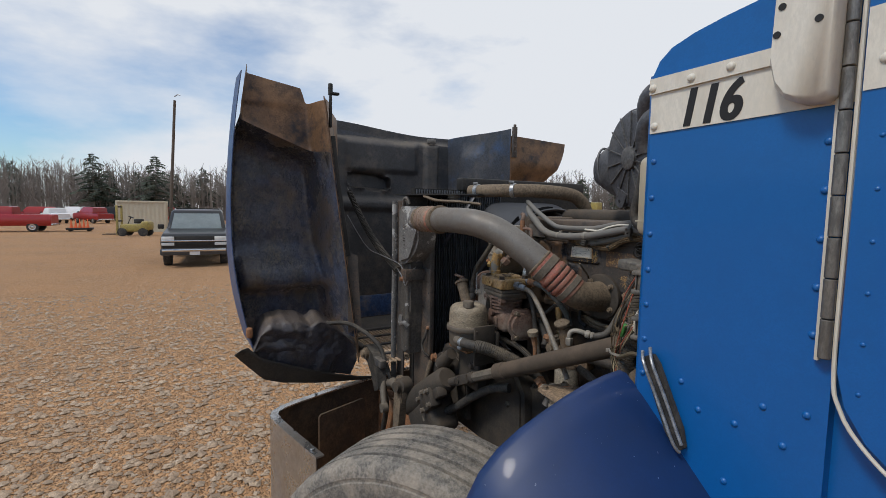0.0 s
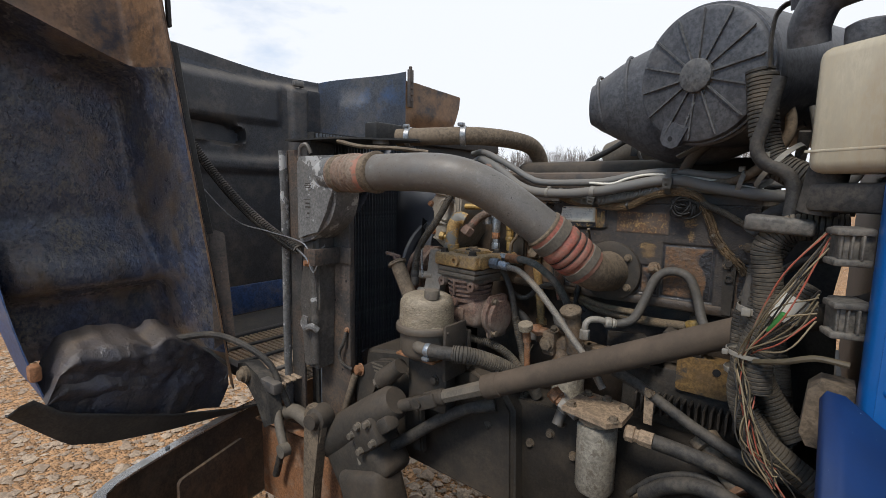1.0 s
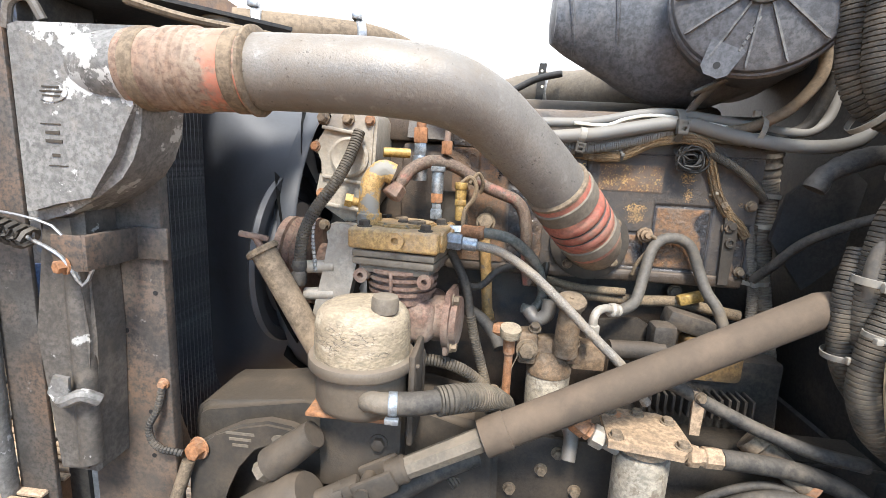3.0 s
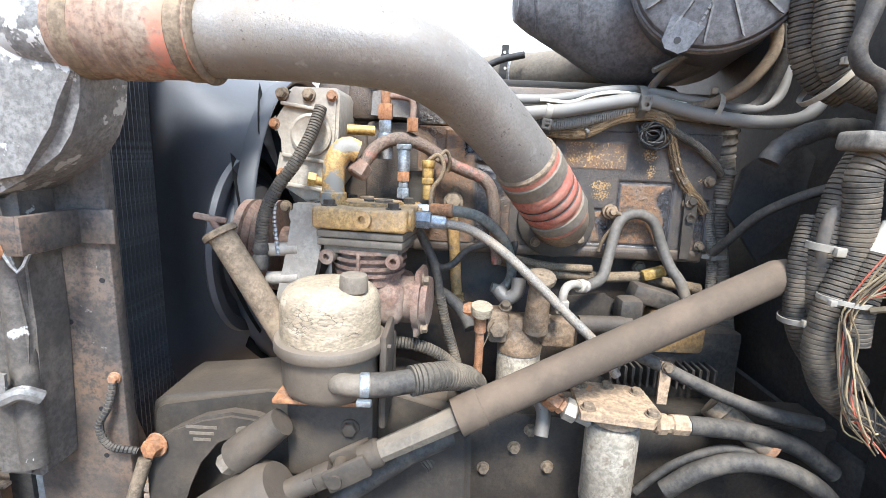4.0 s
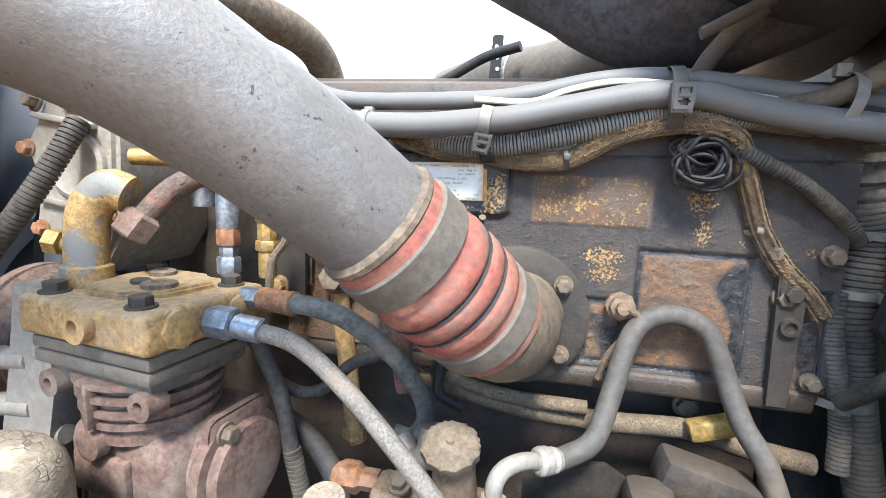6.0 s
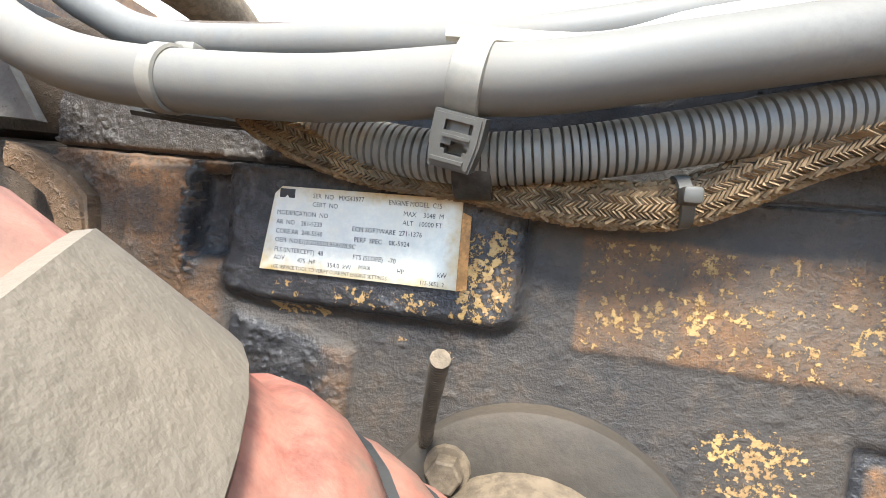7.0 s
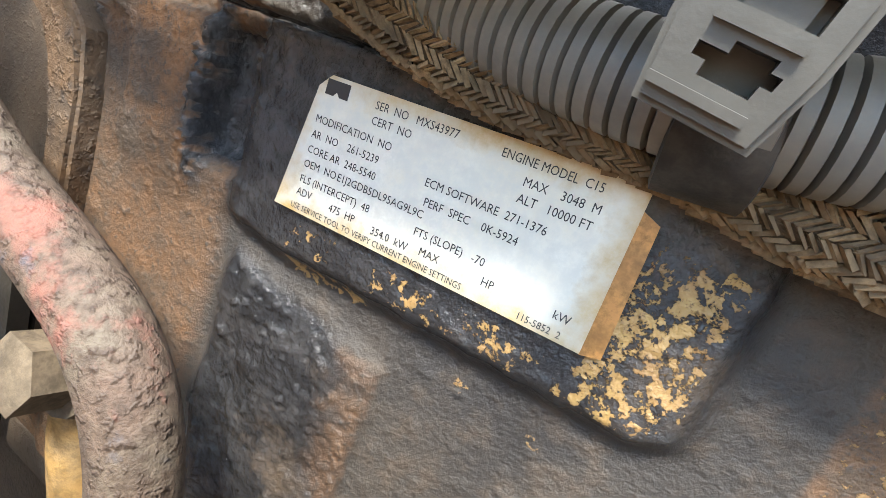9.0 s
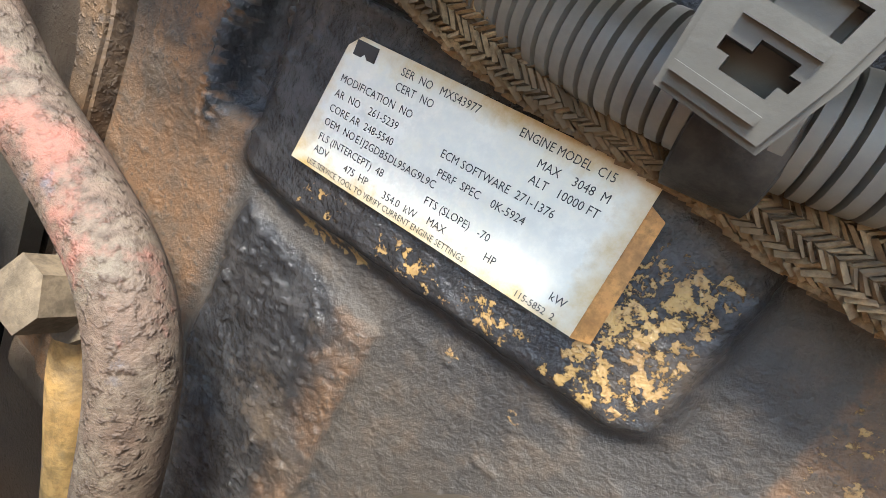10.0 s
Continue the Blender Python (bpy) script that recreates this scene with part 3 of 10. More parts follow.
M["tie_dark"] = mat("dark_grey_nylon", (0.080, 0.074, 0.063), (0.066, 0.061, 0.052), rough=0.55, scale=20, bump=0.07, dust=(0.115, 0.102, 0.086), dust_amt=0.15, up_dust=0.4, mottle=0.4)
M["shaft_grey"] = mat("dusty_grey_shaft_tube", (0.067, 0.049, 0.033), (0.054, 0.039, 0.027), rough=0.9, scale=5, fine=200, bump=0.15, dust=(0.116, 0.082, 0.055), dust_amt=0.38, up_dust=0.3, mottle=0.4)
M["dirty_yellow"] = mat("grimy_yellow_paint", (0.23, 0.135, 0.045), (0.13, 0.08, 0.04), rough=0.65, scale=14, bump=0.4, spots=(0.05, 0.042, 0.035), spots_at=0.56, spots_scale=26, spots_soft=0.08)
M["shroud"] = mat("sooty_blue_black_plastic", (0.040, 0.044, 0.053), (0.030, 0.033, 0.039), rough=0.55, scale=4, bump=0.04, dust=(0.045, 0.042, 0.04), dust_amt=0.15)
M["blade_black"] = mat("sooty_fan_black", (0.008, 0.008, 0.009), (0.012, 0.012, 0.013), rough=0.95, scale=8, bump=0.0)
M["ecm_dark"] = mat("oily_dark_module", (0.040, 0.034, 0.027), (0.026, 0.022, 0.019), rough=0.7, scale=8, bump=0.35, dust=(0.112, 0.081, 0.054), dust_amt=0.25, up_dust=0.3)
M["stones"] = mat("loose_stones", (0.46, 0.345, 0.24), (0.31, 0.215, 0.145), rough=0.9, scale=2.2, fine=60, bump=0.3, spots=(0.48, 0.39, 0.30), spots_at=0.62, spots_scale=9)


# ---- building helpers ----
def thing(name, label, category, at=(0, 0, 0), group="", kind=""):
    ob = new(name)
    ob.location = at
    ob.empty_display_size = 0.05
    return tagged(ob, label, category, group, kind)


def place_of(ob):
    v = Vector((0, 0, 0))
    while ob is not None:
        v = v + Vector(ob.location)
        ob = ob.parent
    return v


def finish(bm, name, material, smooth=True, angle=38):
    bmesh.ops.recalc_face_normals(bm, faces=bm.faces[:])
    me = bpy.data.meshes.new(name)
    bm.to_mesh(me)
    bm.free()
    if smooth:
        me.polygons.foreach_set("use_smooth", [True] * len(me.polygons))
        me.set_sharp_from_angle(angle=radians(angle))
    if material is not None:
        me.materials.append(material)
    return me


def part(name, bm, material, parent, label="", smooth=True, angle=38):
    """One mesh object, given in world places, under a thing or a part."""
    if parent is not None:
        bmesh.ops.translate(bm, verts=bm.verts[:], vec=-place_of(parent))
    ob = new(name, finish(bm, name, material, smooth, angle))
    ob.parent = parent
    return tagged(ob, label)


def box(bm, c, s, bevel=0.0, rot=(0, 0, 0), seg=2):
    r = bmesh.ops.create_cube(bm, size=1.0)
    vs = r["verts"]
    bmesh.ops.scale(bm, verts=vs, vec=s)
    if bevel:
        es = list({e for v in vs for e in v.link_edges})
        out = bmesh.ops.bevel(bm, geom=es, offset=bevel, segments=seg, affect="EDGES", profile=0.5)
        vs = list({v for f in out["faces"] for v in f.verts} | {v for v in vs if v.is_valid})
    m = pose(*c, *rot)
    bmesh.ops.transform(bm, matrix=m, verts=vs)
    return bm


def basis_for(d):
    d = Vector(d).normalized()
    ref = Vector((0, 0, 1)) if abs(d.z) < 0.9 else Vector((1, 0, 0))
    u = d.cross(ref).normalized()
    return d, u, d.cross(u).normalized()


def lathe(bm, origin, axis, profile, seg=28, caps=True, ribs=None):
    """Rings of (distance along the axis, radius), turned round the axis."""
    o = Vector(origin)
    d, u, w = basis_for(axis)
    rings = []
    for h, r in profile:
        ring = []
        for k in range(seg):
            a = 2 * math.pi * k / seg
            rr = r * (ribs(a, h) if ribs else 1.0)
            ring.append(bm.verts.new(o + d * h + (u * math.cos(a) + w * math.sin(a)) * rr))
        rings.append(ring)
    for r0, r1 in zip(rings, rings[1:]):
        for k in range(seg):
            bm.faces.new((r0[k], r0[(k + 1) % seg], r1[(k + 1) % seg], r1[k]))
    if caps:
        bm.faces.new(rings[0][::-1])
        bm.faces.new(rings[-1])
    return bm


def cyl(bm, a, b, r, seg=16, r2=None, bevel=0.0):
    a, b = Vector(a), Vector(b)
    h = (b - a).length
    r2 = r if r2 is None else r2
    if bevel:
        prof = [(0, r - bevel), (bevel, r), (h - bevel, r2), (h, r2 - bevel)]
    else:
        prof = [(0, r), (h, r2)]
    return lathe(bm, a, b - a, prof, seg)


def spline(pts, step):
    """Points along a smooth curve through pts, about step apart."""
    p = [Vector(q) for q in pts]
    if len(p) == 2:
        n = max(2, int((p[1] - p[0]).length / step))
        return [p[0].lerp(p[1], i / n) for i in range(n + 1)]
    p = [p[0] * 2 - p[1], *p, p[-1] * 2 - p[-2]]
    out = []
    for i in range(1, len(p) - 2):
        a, b, c, d = p[i - 1:i + 3]
        n = max(2, int(math.ceil((c - b).length / step)))
        for k in range(n):
            t = k / n
            out.append(0.5 * (2 * b + (c - a) * t + (2 * a - 5 * b + 4 * c - d) * t * t + (3 * b - a - 3 * c + d) * t ** 3))
    out.append(p[-2].copy())
    return out


def tube(bm, pts, r, seg=10, step=0.02, rings=0.0, depth=0.0, squash=1.0, r_at=None):
    """A round hose through pts. rings: pitch of corrugations, depth: how deep they are."""
    c = spline(pts, step if not rings else rings / 6)
    t0 = (c[1] - c[0]).normalized()
    _, u, _ = basis_for(t0)
    prev, s, ring_list = t0, 0.0, []
    for i, p in enumerate(c):
        t = (c[min(i + 1, len(c) - 1)] - c[max(i - 1, 0)]).normalized()
        ax = prev.cross(t)
        if ax.length > 1e-6:
            u = Matrix.Rotation(prev.angle(t), 3, ax.normalized()) @ u
        u = (u - t * u.dot(t)).normalized()
        prev = t
        w = t.cross(u)
        if i:
            s += (p - c[i - 1]).length
        rr = r
        if r_at:
            rr = r * r_at(i / (len(c) - 1))
        if rings:
            rr -= depth * (1.3 if i % 6 == 0 else 0)
        ring_list.append([bm.verts.new(p + (u * math.cos(2 * math.pi * k / seg) + w * squash * math.sin(2 * math.pi * k / seg)) * rr) for k in range(seg)])
    for r0, r1 in zip(ring_list, ring_list[1:]):
        for k in range(seg):
            bm.faces.new((r0[k], r0[(k + 1) % seg], r1[(k + 1) % seg], r1[k]))
    bm.faces.new(ring_list[0][::-1])
    bm.faces.new(ring_list[-1])
    return bm


def prism(bm, outline, origin, u, v, thick, inner=()):
    """A flat outline in the plane of u and v, made thick along u x v."""
    o, u, v = Vector(origin), Vector(u).normalized(), Vector(v).normalized()
    n = u.cross(v).normalized() * thick
    a = [bm.verts.new(o + u * x + v * y) for x, y in outline]
    b = [bm.verts.new(q.co + n) for q in a]
    bm.faces.new(a[::-1])
    bm.faces.new(b)
    k = len(a)
    for i in range(k):
        bm.faces.new((a[i], a[(i + 1) % k], b[(i + 1) % k], b[i]))
    return bm


def rounded(w, h, r, seg=4, cx=0.0, cy=0.0):
    pts = []
    for sx, sy, a0 in ((1, -1, -90), (1, 1, 0), (-1, 1, 90), (-1, -1, 180)):
        for k in range(seg + 1):
            a = radians(a0 + 90 * k / seg)
            pts.append((cx + sx * (w / 2 - r) + r * math.cos(a), cy + sy * (h / 2 - r) + r * math.sin(a)))
    return pts


def bolt(bm, p, n, r=0.010, h=0.008, washer=True):
    """A hex bolt head that sits on a surface at p, with the normal n."""
    p = Vector(p)
    d, u, w = basis_for(n)
    if washer:
        lathe(bm, p - d * 0.001, d, [(0, r * 1.35), (0.003, r * 1.3)], 14)
    hexa = [(0, r), (h - 0.001, r), (h, r * 0.86)]
    lathe(bm, p + d * 0.0015, d, hexa, 6)
    return bm


def nb():
    return bmesh.new()


# ---- ground ----


def fall(x):
    """How far the yard lies below the truck's stand; it falls gently away ahead of it."""
    return 0.0115 * min(0.0, x + 4.0)


bm = nb()
cols = [[bm.verts.new((x, y, GZ + fall(x))) for y in (-900, -20, 20, 900)] for x in (-900, -60, -4, 900)]
for c0, c1 in zip(cols, cols[1:]):
    for k in range(3):
        bm.faces.new((c0[k], c1[k], c1[k + 1], c0[k + 1]))
ground = new("ground", finish(bm, "ground", M["ground"], False))
tagged(ground, "brown packed gravel yard with loose stones", "ground", kind="structure")

# ---- the cab ----
CY = 0.865
cab = thing("truck_cab", "bright blue truck cab with a cream stripe, rivets and hinged door", "truck cab", (0.2, YC, GZ))
bm = nb()
outline = [(-0.615, 1.16), (-0.272, 1.16), (-0.272, 2.29), (-0.33, 2.245), (-0.40, 2.222), (-0.47, 2.212), (-0.53, 2.20), (-0.575, 2.185), (-0.60, 2.165), (-0.613, 2.14)]
prism(bm, outline, (0, CY + 0.028, 0), (1, 0, 0), (0, 0, 1), 0.028)
part("side_panel", bm, M["cab_blue"], cab)
part("lower_panel", prism(nb(), [(-0.272, 1.16), (0.80, 1.16), (0.80, 1.62), (-0.272, 1.66)], (0, CY + 0.034, 0), (1, 0, 0), (0, 0, 1), 0.012), M["cab_blue"], cab)
# folded front corner and cowl behind it
bm = nb()
sheet_y = [CY + 0.001, CY + 0.004, CY + 0.012, CY + 0.05, CY + 0.20]
sheet_x = [-0.612, -0.622, -0.628, -0.63, -0.60]
grid = [[bm.verts.new((x, y, z)) for x, y in zip(sheet_x, sheet_y)] for z in (1.3, 1.6, 1.9, 2.14)]
for r0, r1 in zip(grid, grid[1:]):
    for k in range(4):
        bm.faces.new((r0[k], r0[k + 1], r1[k + 1], r1[k]))
part("corner_fold", bm, M["cab_blue"], cab)
bm = nb()
box(bm, (-0.57, YC + 0.32, 1.60), (0.03, 1.35, 1.10), 0.004)
box(bm, (0.3, YC + 0.3, 1.0), (1.8, 1.4, 0.3), 0.01)
part("firewall", bm, M["black"], cab)
# black sheets added as dark backing for the gaps by the firewall
part("inner_panel", box(nb(), (-0.592, 0.99, 1.34), (0.016, 0.21, 1.14), 0.003), M["black"], cab)
part("floor_pan", box(nb(), (-0.575, 1.52, 0.90), (0.016, 1.30, 0.36), 0.003), M["black"], cab)
bm = nb()
box(bm, (-0.30, YC + 0.3, 2.17), (0.60, 1.40, 0.03), 0.01, (0, -6, 0))
part("cowl_top", bm, M["cab_blue"], cab)
bm = nb()
box(bm, (0.55, YC + 0.3, 2.45), (0.03, 1.3, 0.5), 0.005, (0, -20, 0))
box(bm, (1.75, YC + 0.3, 1.9), (0.05, 1.4, 1.5), 0.01)
box(bm, (1.2, YC + 0.3, 2.70), (1.3, 1.4, 0.04), 0.015)
part("cabin_shell", bm, M["cab_blue"], cab)
bm = nb()
prism(bm, [(-0.6135, 2.020), (-0.272, 2.024), (-0.272, 2.106), (-0.6135, 2.101)], (0, CY, 0), (1, 0, 0), (0, 0, 1), 0.003)
part("stripe", bm, M["cab_white"], cab, "cream painted stripe")
bm = nb()
prism(bm, [(-0.615, 2.099), (-0.30, 2.104), (-0.30, 2.131), (-0.615, 2.131)], (0, CY, 0), (1, 0, 0), (0, 0, 1), 0.008)
part("drip_rail", bm, M["cab_white"], cab, "cream riveted drip rail")


def rivet_mesh(r):
    bm = nb()
    lathe(bm, (0, 0, 0), (0, -1, 0), [(0, r), (r * 0.35, r * 0.85), (r * 0.6, r * 0.45), (r * 0.65, 0.0005)], 12)
    return bm


r_blue = finish(rivet_mesh(0.0065), "rivet", M["cab_blue"])
r_small = finish(rivet_mesh(0.0036), "rivet", M["cab_blue"])
r_white = finish(rivet_mesh(0.0085), "rivet", M["cab_white"])


def rivet(me, x, y, z):
    ob = new("rivet", me)
    ob.location = Vector((x, y, z)) - place_of(cab)
    ob.parent = cab


for z in (1.962, 1.887, 1.811, 1.735, 1.660, 1.585, 1.51, 1.43):
    rivet(r_blue, -0.602, CY, z)
for z in (2.30, 2.20, 2.12, 1.970, 1.895, 1.819, 1.743, 1.667):
    rivet(r_blue, -0.301, CY, z)
for x, z in ((-0.514, 1.52), (-0.476, 1.476), (-0.408, 1.476), (-0.364, 1.525), (-0.30, 1.535), (-0.33, 1.47), (-0.42, 1.36), (-0.35, 1.30)):
    rivet(r_blue, x, CY, z)
for z in (1.97, 1.895, 1.82, 1.745, 1.67, 1.595):
    rivet(r_small, -0.235, CY - 0.012, z)
for x, z in ((-0.607, 2.111), (-0.525, 2.114), (-0.452, 2.117)):
    rivet(r_white, x, CY - 0.008, z)
rivet(r_white, -0.603, CY - 0.003, 2.034)
rivet(r_white, -0.238, CY - 0.013, 2.075)

# the unit number on the stripe
cu = bpy.data.curves.new("number", "FONT")
cu.body = "116"
cu.size = 0.0985
cu.shear = 0.22
cu.offset = 0.0016
cu.extrude = 0.0004
tmp = new("tmp", cu)
dg = bpy.context.evaluated_depsgraph_get()
me = bpy.data.meshes.new_from_object(tmp.evaluated_get(dg))
bpy.data.objects.remove(tmp)
me.materials.clear()
me.materials.append(M["num"])
bm = nb()
for k in (-1, 0, 1):
    copy = me.copy()
    copy.transform(Matrix.Translation((0.0026 * k, 0, 0.0002 * (1 - abs(k)) + 0.0001 * k)))
    bm.from_mesh(copy)
    bpy.data.meshes.remove(copy)
bm.to_mesh(me)
bm.free()
me.transform(pose(-0.552, CY - 0.0036, 2.0265, 90, 0, 0) @ Matrix.Diagonal((0.80, 1.0, 1, 1)))
me.transform(Matrix.Translation(-place_of(cab)))
number = new("number", me)
number.parent = cab
tagged(number, "black numerals on the stripe")

# door with its stripe, seal and long hinge
door = part("door", prism(nb(), [(-0.262, 1.62), (-0.25, 1.57), (-0.222, 1.525), (-0.17, 1.48), (-0.05, 1.43), (0.80, 1.40), (0.80, 2.66), (0.16, 2.62), (-0.20, 2.35), (-0.262, 2.33)],
                          (0, CY + 0.01, 0), (1, 0, 0), (0, 0, 1), 0.022), M["cab_blue"], cab)
part("door_stripe", prism(nb(), [(-0.261, 2.035), (0.80, 2.05), (0.80, 2.16), (-0.261, 2.15)], (0, CY - 0.012, 0), (1, 0, 0), (0, 0, 1), 0.002), M["cab_white"], door, "cream stripe")
bm = nb()
tube(bm, [(-0.2685, CY - 0.006, 2.3), (-0.2685, CY - 0.006, 1.9), (-0.2685, CY - 0.006, 1.63), (-0.258, CY - 0.006, 1.565), (-0.228, CY - 0.006, 1.518), (-0.17, CY - 0.006, 1.472), (-0.05, CY - 0.006, 1.42)], 0.0032, 8, 0.02)
part("door_seal", bm, M["cab_white"], door, "pale painted door edge")
bm = nb()
box(bm, (-0.2915, CY - 0.004, 1.99), (0.006, 0.010, 0.72), 0.0015)
part("hinge_leaf", bm, M["cab_white"], cab, "pale hinge strip")
for i in range(11):
    z0 = 1.637 + i * 0.0625
    bm = nb()
    cyl(bm, (-0.280, CY - 0.012, z0), (-0.280, CY - 0.012, z0 + 0.0605), 0.0085, 14, bevel=0.001)
    part("hinge_knuckle", bm, M["hinge"], cab)

# hood latch strap hanging on the panel
strap = thing("hood_latch", "black rubber hood latch strap with a steel hook", "latch", (-0.54, 0.85, 1.38))
bm = nb()
d = Vector((-0.502, 0, 1.387)) - Vector((-0.583, 0, 1.555))
u = d.normalized()
v = Vector((u.z, 0, -u.x))
prism(bm, [(0, -0.012), (0.02, -0.018), (0.15, -0.020), (0.185, -0.012), (0.19, 0.0), (0.185, 0.012), (0.15, 0.020), (0.02, 0.018), (0, 0.012)], (-0.583, CY - 0.012, 1.555), u, v, 0.010)
part("strap", bm, M["rubber"], strap)
bm = nb()
tube(bm, [(-0.597, CY - 0.01, 1.56), (-0.575, CY - 0.035, 1.545), (-0.545, CY - 0.03, 1.48), (-0.505, CY - 0.028, 1.40), (-0.495, CY - 0.02, 1.385)], 0.0035, 8, 0.01)
tube(bm, [(-0.58, CY - 0.01, 1.572), (-0.555, CY - 0.035, 1.548), (-0.525, CY - 0.03, 1.483), (-0.488, CY - 0.028, 1.405)], 0.0035, 8, 0.01)
part("hook", bm, M["steel"], strap)

# mirror mount
mount = thing("mirror_mount", "white moulded mirror mount with bolt holes", "mirror mount", (-0.33, 0.84, 2.02))
bm = nb()
o1 = [(-0.372, 2.30), (-0.378, 2.10), (-0.368, 2.06), (-0.352, 2.038), (-0.33, 2.027), (-0.304, 2.025), (-0.288, 2.034), (-0.285, 2.30)]
v0 = [bm.verts.new((x, CY - 0.001, z)) for x, z in o1]
v1 = [bm.verts.new((x, CY - 0.030, z)) for x, z in o1]
cx, cz = -0.33, 2.17
v2 = [bm.verts.new((cx + (x - cx) * 0.86, CY - 0.044, cz + (z - cz) * 0.94)) for x, z in o1]
for a, b in ((v0, v1), (v1, v2)):
    for k in range(len(o1)):
        bm.faces.new((a[k], a[(k + 1) % len(o1)], b[(k + 1) % len(o1)], b[k]))
bm.faces.new(v2)
part("shell", bm, M["cab_white"], mount, angle=60)
for x, z in ((-0.359, 2.178), (-0.309, 2.145), (-0.364, 2.137)):
    part("bolt_hole", cyl(nb(), (x, CY - 0.040, z), (x, CY - 0.0455, z), 0.0055, 14), M["num"], mount)

# cowl fender ahead of the cab
fender = thing("cowl_fender", "dark blue metallic cowl fender with pale paint flecks", "fender", (-0.4, 0.6, GZ))
bm = nb()
sec = [(0.868, 1.500), (0.82, 1.496), (0.76, 1.486), (0.70, 1.470), (0.64, 1.450), (0.58, 1.424), (0.53, 1.392), (0.49, 1.352), (0.465, 1.305), (0.45, 1.25), (0.445, 1.15), (0.445, 0.9)]
rows_ = []
for x, dz in ((-0.640, -0.05), (-0.664, -0.035), (-0.672, -0.018), (-0.665, -0.004), (-0.645, -0.006), (-0.60, -0.04), (-0.55, -0.085), (-0.50, -0.13), (-0.44, -0.185), (-0.3, -0.32), (-0.1, -0.50), (0.2, -0.80)):
    rows_.append([bm.verts.new((x - 0.10 * max(0.0, 0.62 - y) - 0.03 * max(0, 1.35 - z), y, z + dz)) for y, z in sec])
for r0, r1 in zip(rows_, rows_[1:]):
    for k in range(len(sec) - 1):
        bm.faces.new((r0[k], r0[k + 1], r1[k + 1], r1[k]))
part("skin", bm, M["fender_blue"], fender, angle=70)
bm = nb()
box(bm, (-0.50, 0.885, 1.05), (0.20, 0.02, 0.40), 0.005)
part("inner_bracket", bm, M["black"], fender)

# ---- wheel ----
WX, WY, WZ = -1.081, 0.615, GZ + 0.545
STEER = Matrix.Rotation(radians(32.5), 3, "Z")
wheel = thing("steer_wheel", "dusty wide truck wheel with a worn grooved tyre", "wheel", (WX, WY, GZ))
bm = nb()
prof = [(-0.175, 0.30), (-0.19, 0.36), (-0.193, 0.42), (-0.191, 0.425), (-0.190, 0.435), (-0.192, 0.44), (-0.186, 0.48), (-0.182, 0.483), (-0.181, 0.49), (-0.183, 0.494), (-0.176, 0.513), (-0.165, 0.524), (-0.15, 0.529)]
for g in (-0.112, -0.056, 0.0, 0.056, 0.112):
    prof += [(g - 0.0085, 0.5345 - 0.12 * g * g), (g - 0.0065, 0.514), (g + 0.0065, 0.514), (g + 0.0085, 0.5345 - 0.12 * g * g)]
prof += [(0.15, 0.529), (0.165, 0.524), (0.176, 0.513), (0.186, 0.48), (0.193, 0.42), (0.19, 0.36), (0.175, 0.30)]
prof = [(h * 0.82, r * 1.016) for h, r in prof]
lathe(bm, (WX, WY, WZ), STEER @ Vector((0, 1, 0)), prof, 96, caps=False)
part("tyre", bm, M["tyre"], wheel, angle=30)
bm = nb()
lathe(bm, (WX, WY, WZ), STEER @ Vector((0, 1, 0)), [(-0.178, 0.302), (-0.182, 0.292), (-0.165, 0.282), (-0.08, 0.272), (-0.05, 0.2), (-0.06, 0.14), (-0.11, 0.13), (-0.12, 0.05)], 48)
part("rim", bm, M["steel"], wheel)
for k in range(10):
    a = 2 * math.pi * k / 10
    part("wheel_nut", bolt(nb(), Vector((WX, WY, WZ)) + STEER @ Vector((0.168 * math.cos(a), -0.058, 0.168 * math.sin(a))), STEER @ Vector((0, -1, 0)), 0.016, 0.022), M["steel"], wheel)

# ---- bumper ----
bumper = thing("front_bumper", "dusty chrome wraparound bumper with a rusty back", "bumper", (-2.4, YC, GZ + 0.3))
plan = [(-1.735, 0.452), (-1.95, 0.405), (-2.14, 0.368), (-2.21, 0.362), (-2.26, 0.380), (-2.30, 0.425), (-2.335, 0.50), (-2.40, 0.68), (-2.47, 0.92), (-2.52, 1.2), (-2.535, YC)]
plan = plan + [(x, 2 * YC - y) for x, y in plan[-2::-1]]


def ribbon(bm, line, z0, z1, inset, thick):
    """An upright strip along a line in plan, set in by inset and made thick inwards."""
    ring = []
    for i, (x, y) in enumerate(line):
        a, b = line[max(i - 1, 0)], line[min(i + 1, len(line) - 1)]
        t = Vector((b[0] - a[0], b[1] - a[1], 0)).normalized()
        n = Vector((t.y, -t.x, 0))
        if n.dot(Vector((-1.6 - x, YC - y, 0))) < 0:
            n = -n
        p, q = Vector((x, y, 0)) + n * inset, Vector((x, y, 0)) + n * (inset + thick)
        ring.append([bm.verts.new(c) for c in ((p.x, p.y, z0), (p.x, p.y, z1), (q.x, q.y, z1), (q.x, q.y, z0))])
    for r0, r1 in zip(ring, ring[1:]):
        for k in range(4):
            bm.faces.new((r0[k], r0[(k + 1) % 4], r1[(k + 1) % 4], r1[k]))
    bm.faces.new(ring[0])
    bm.faces.new(ring[-1][::-1])
    return bm


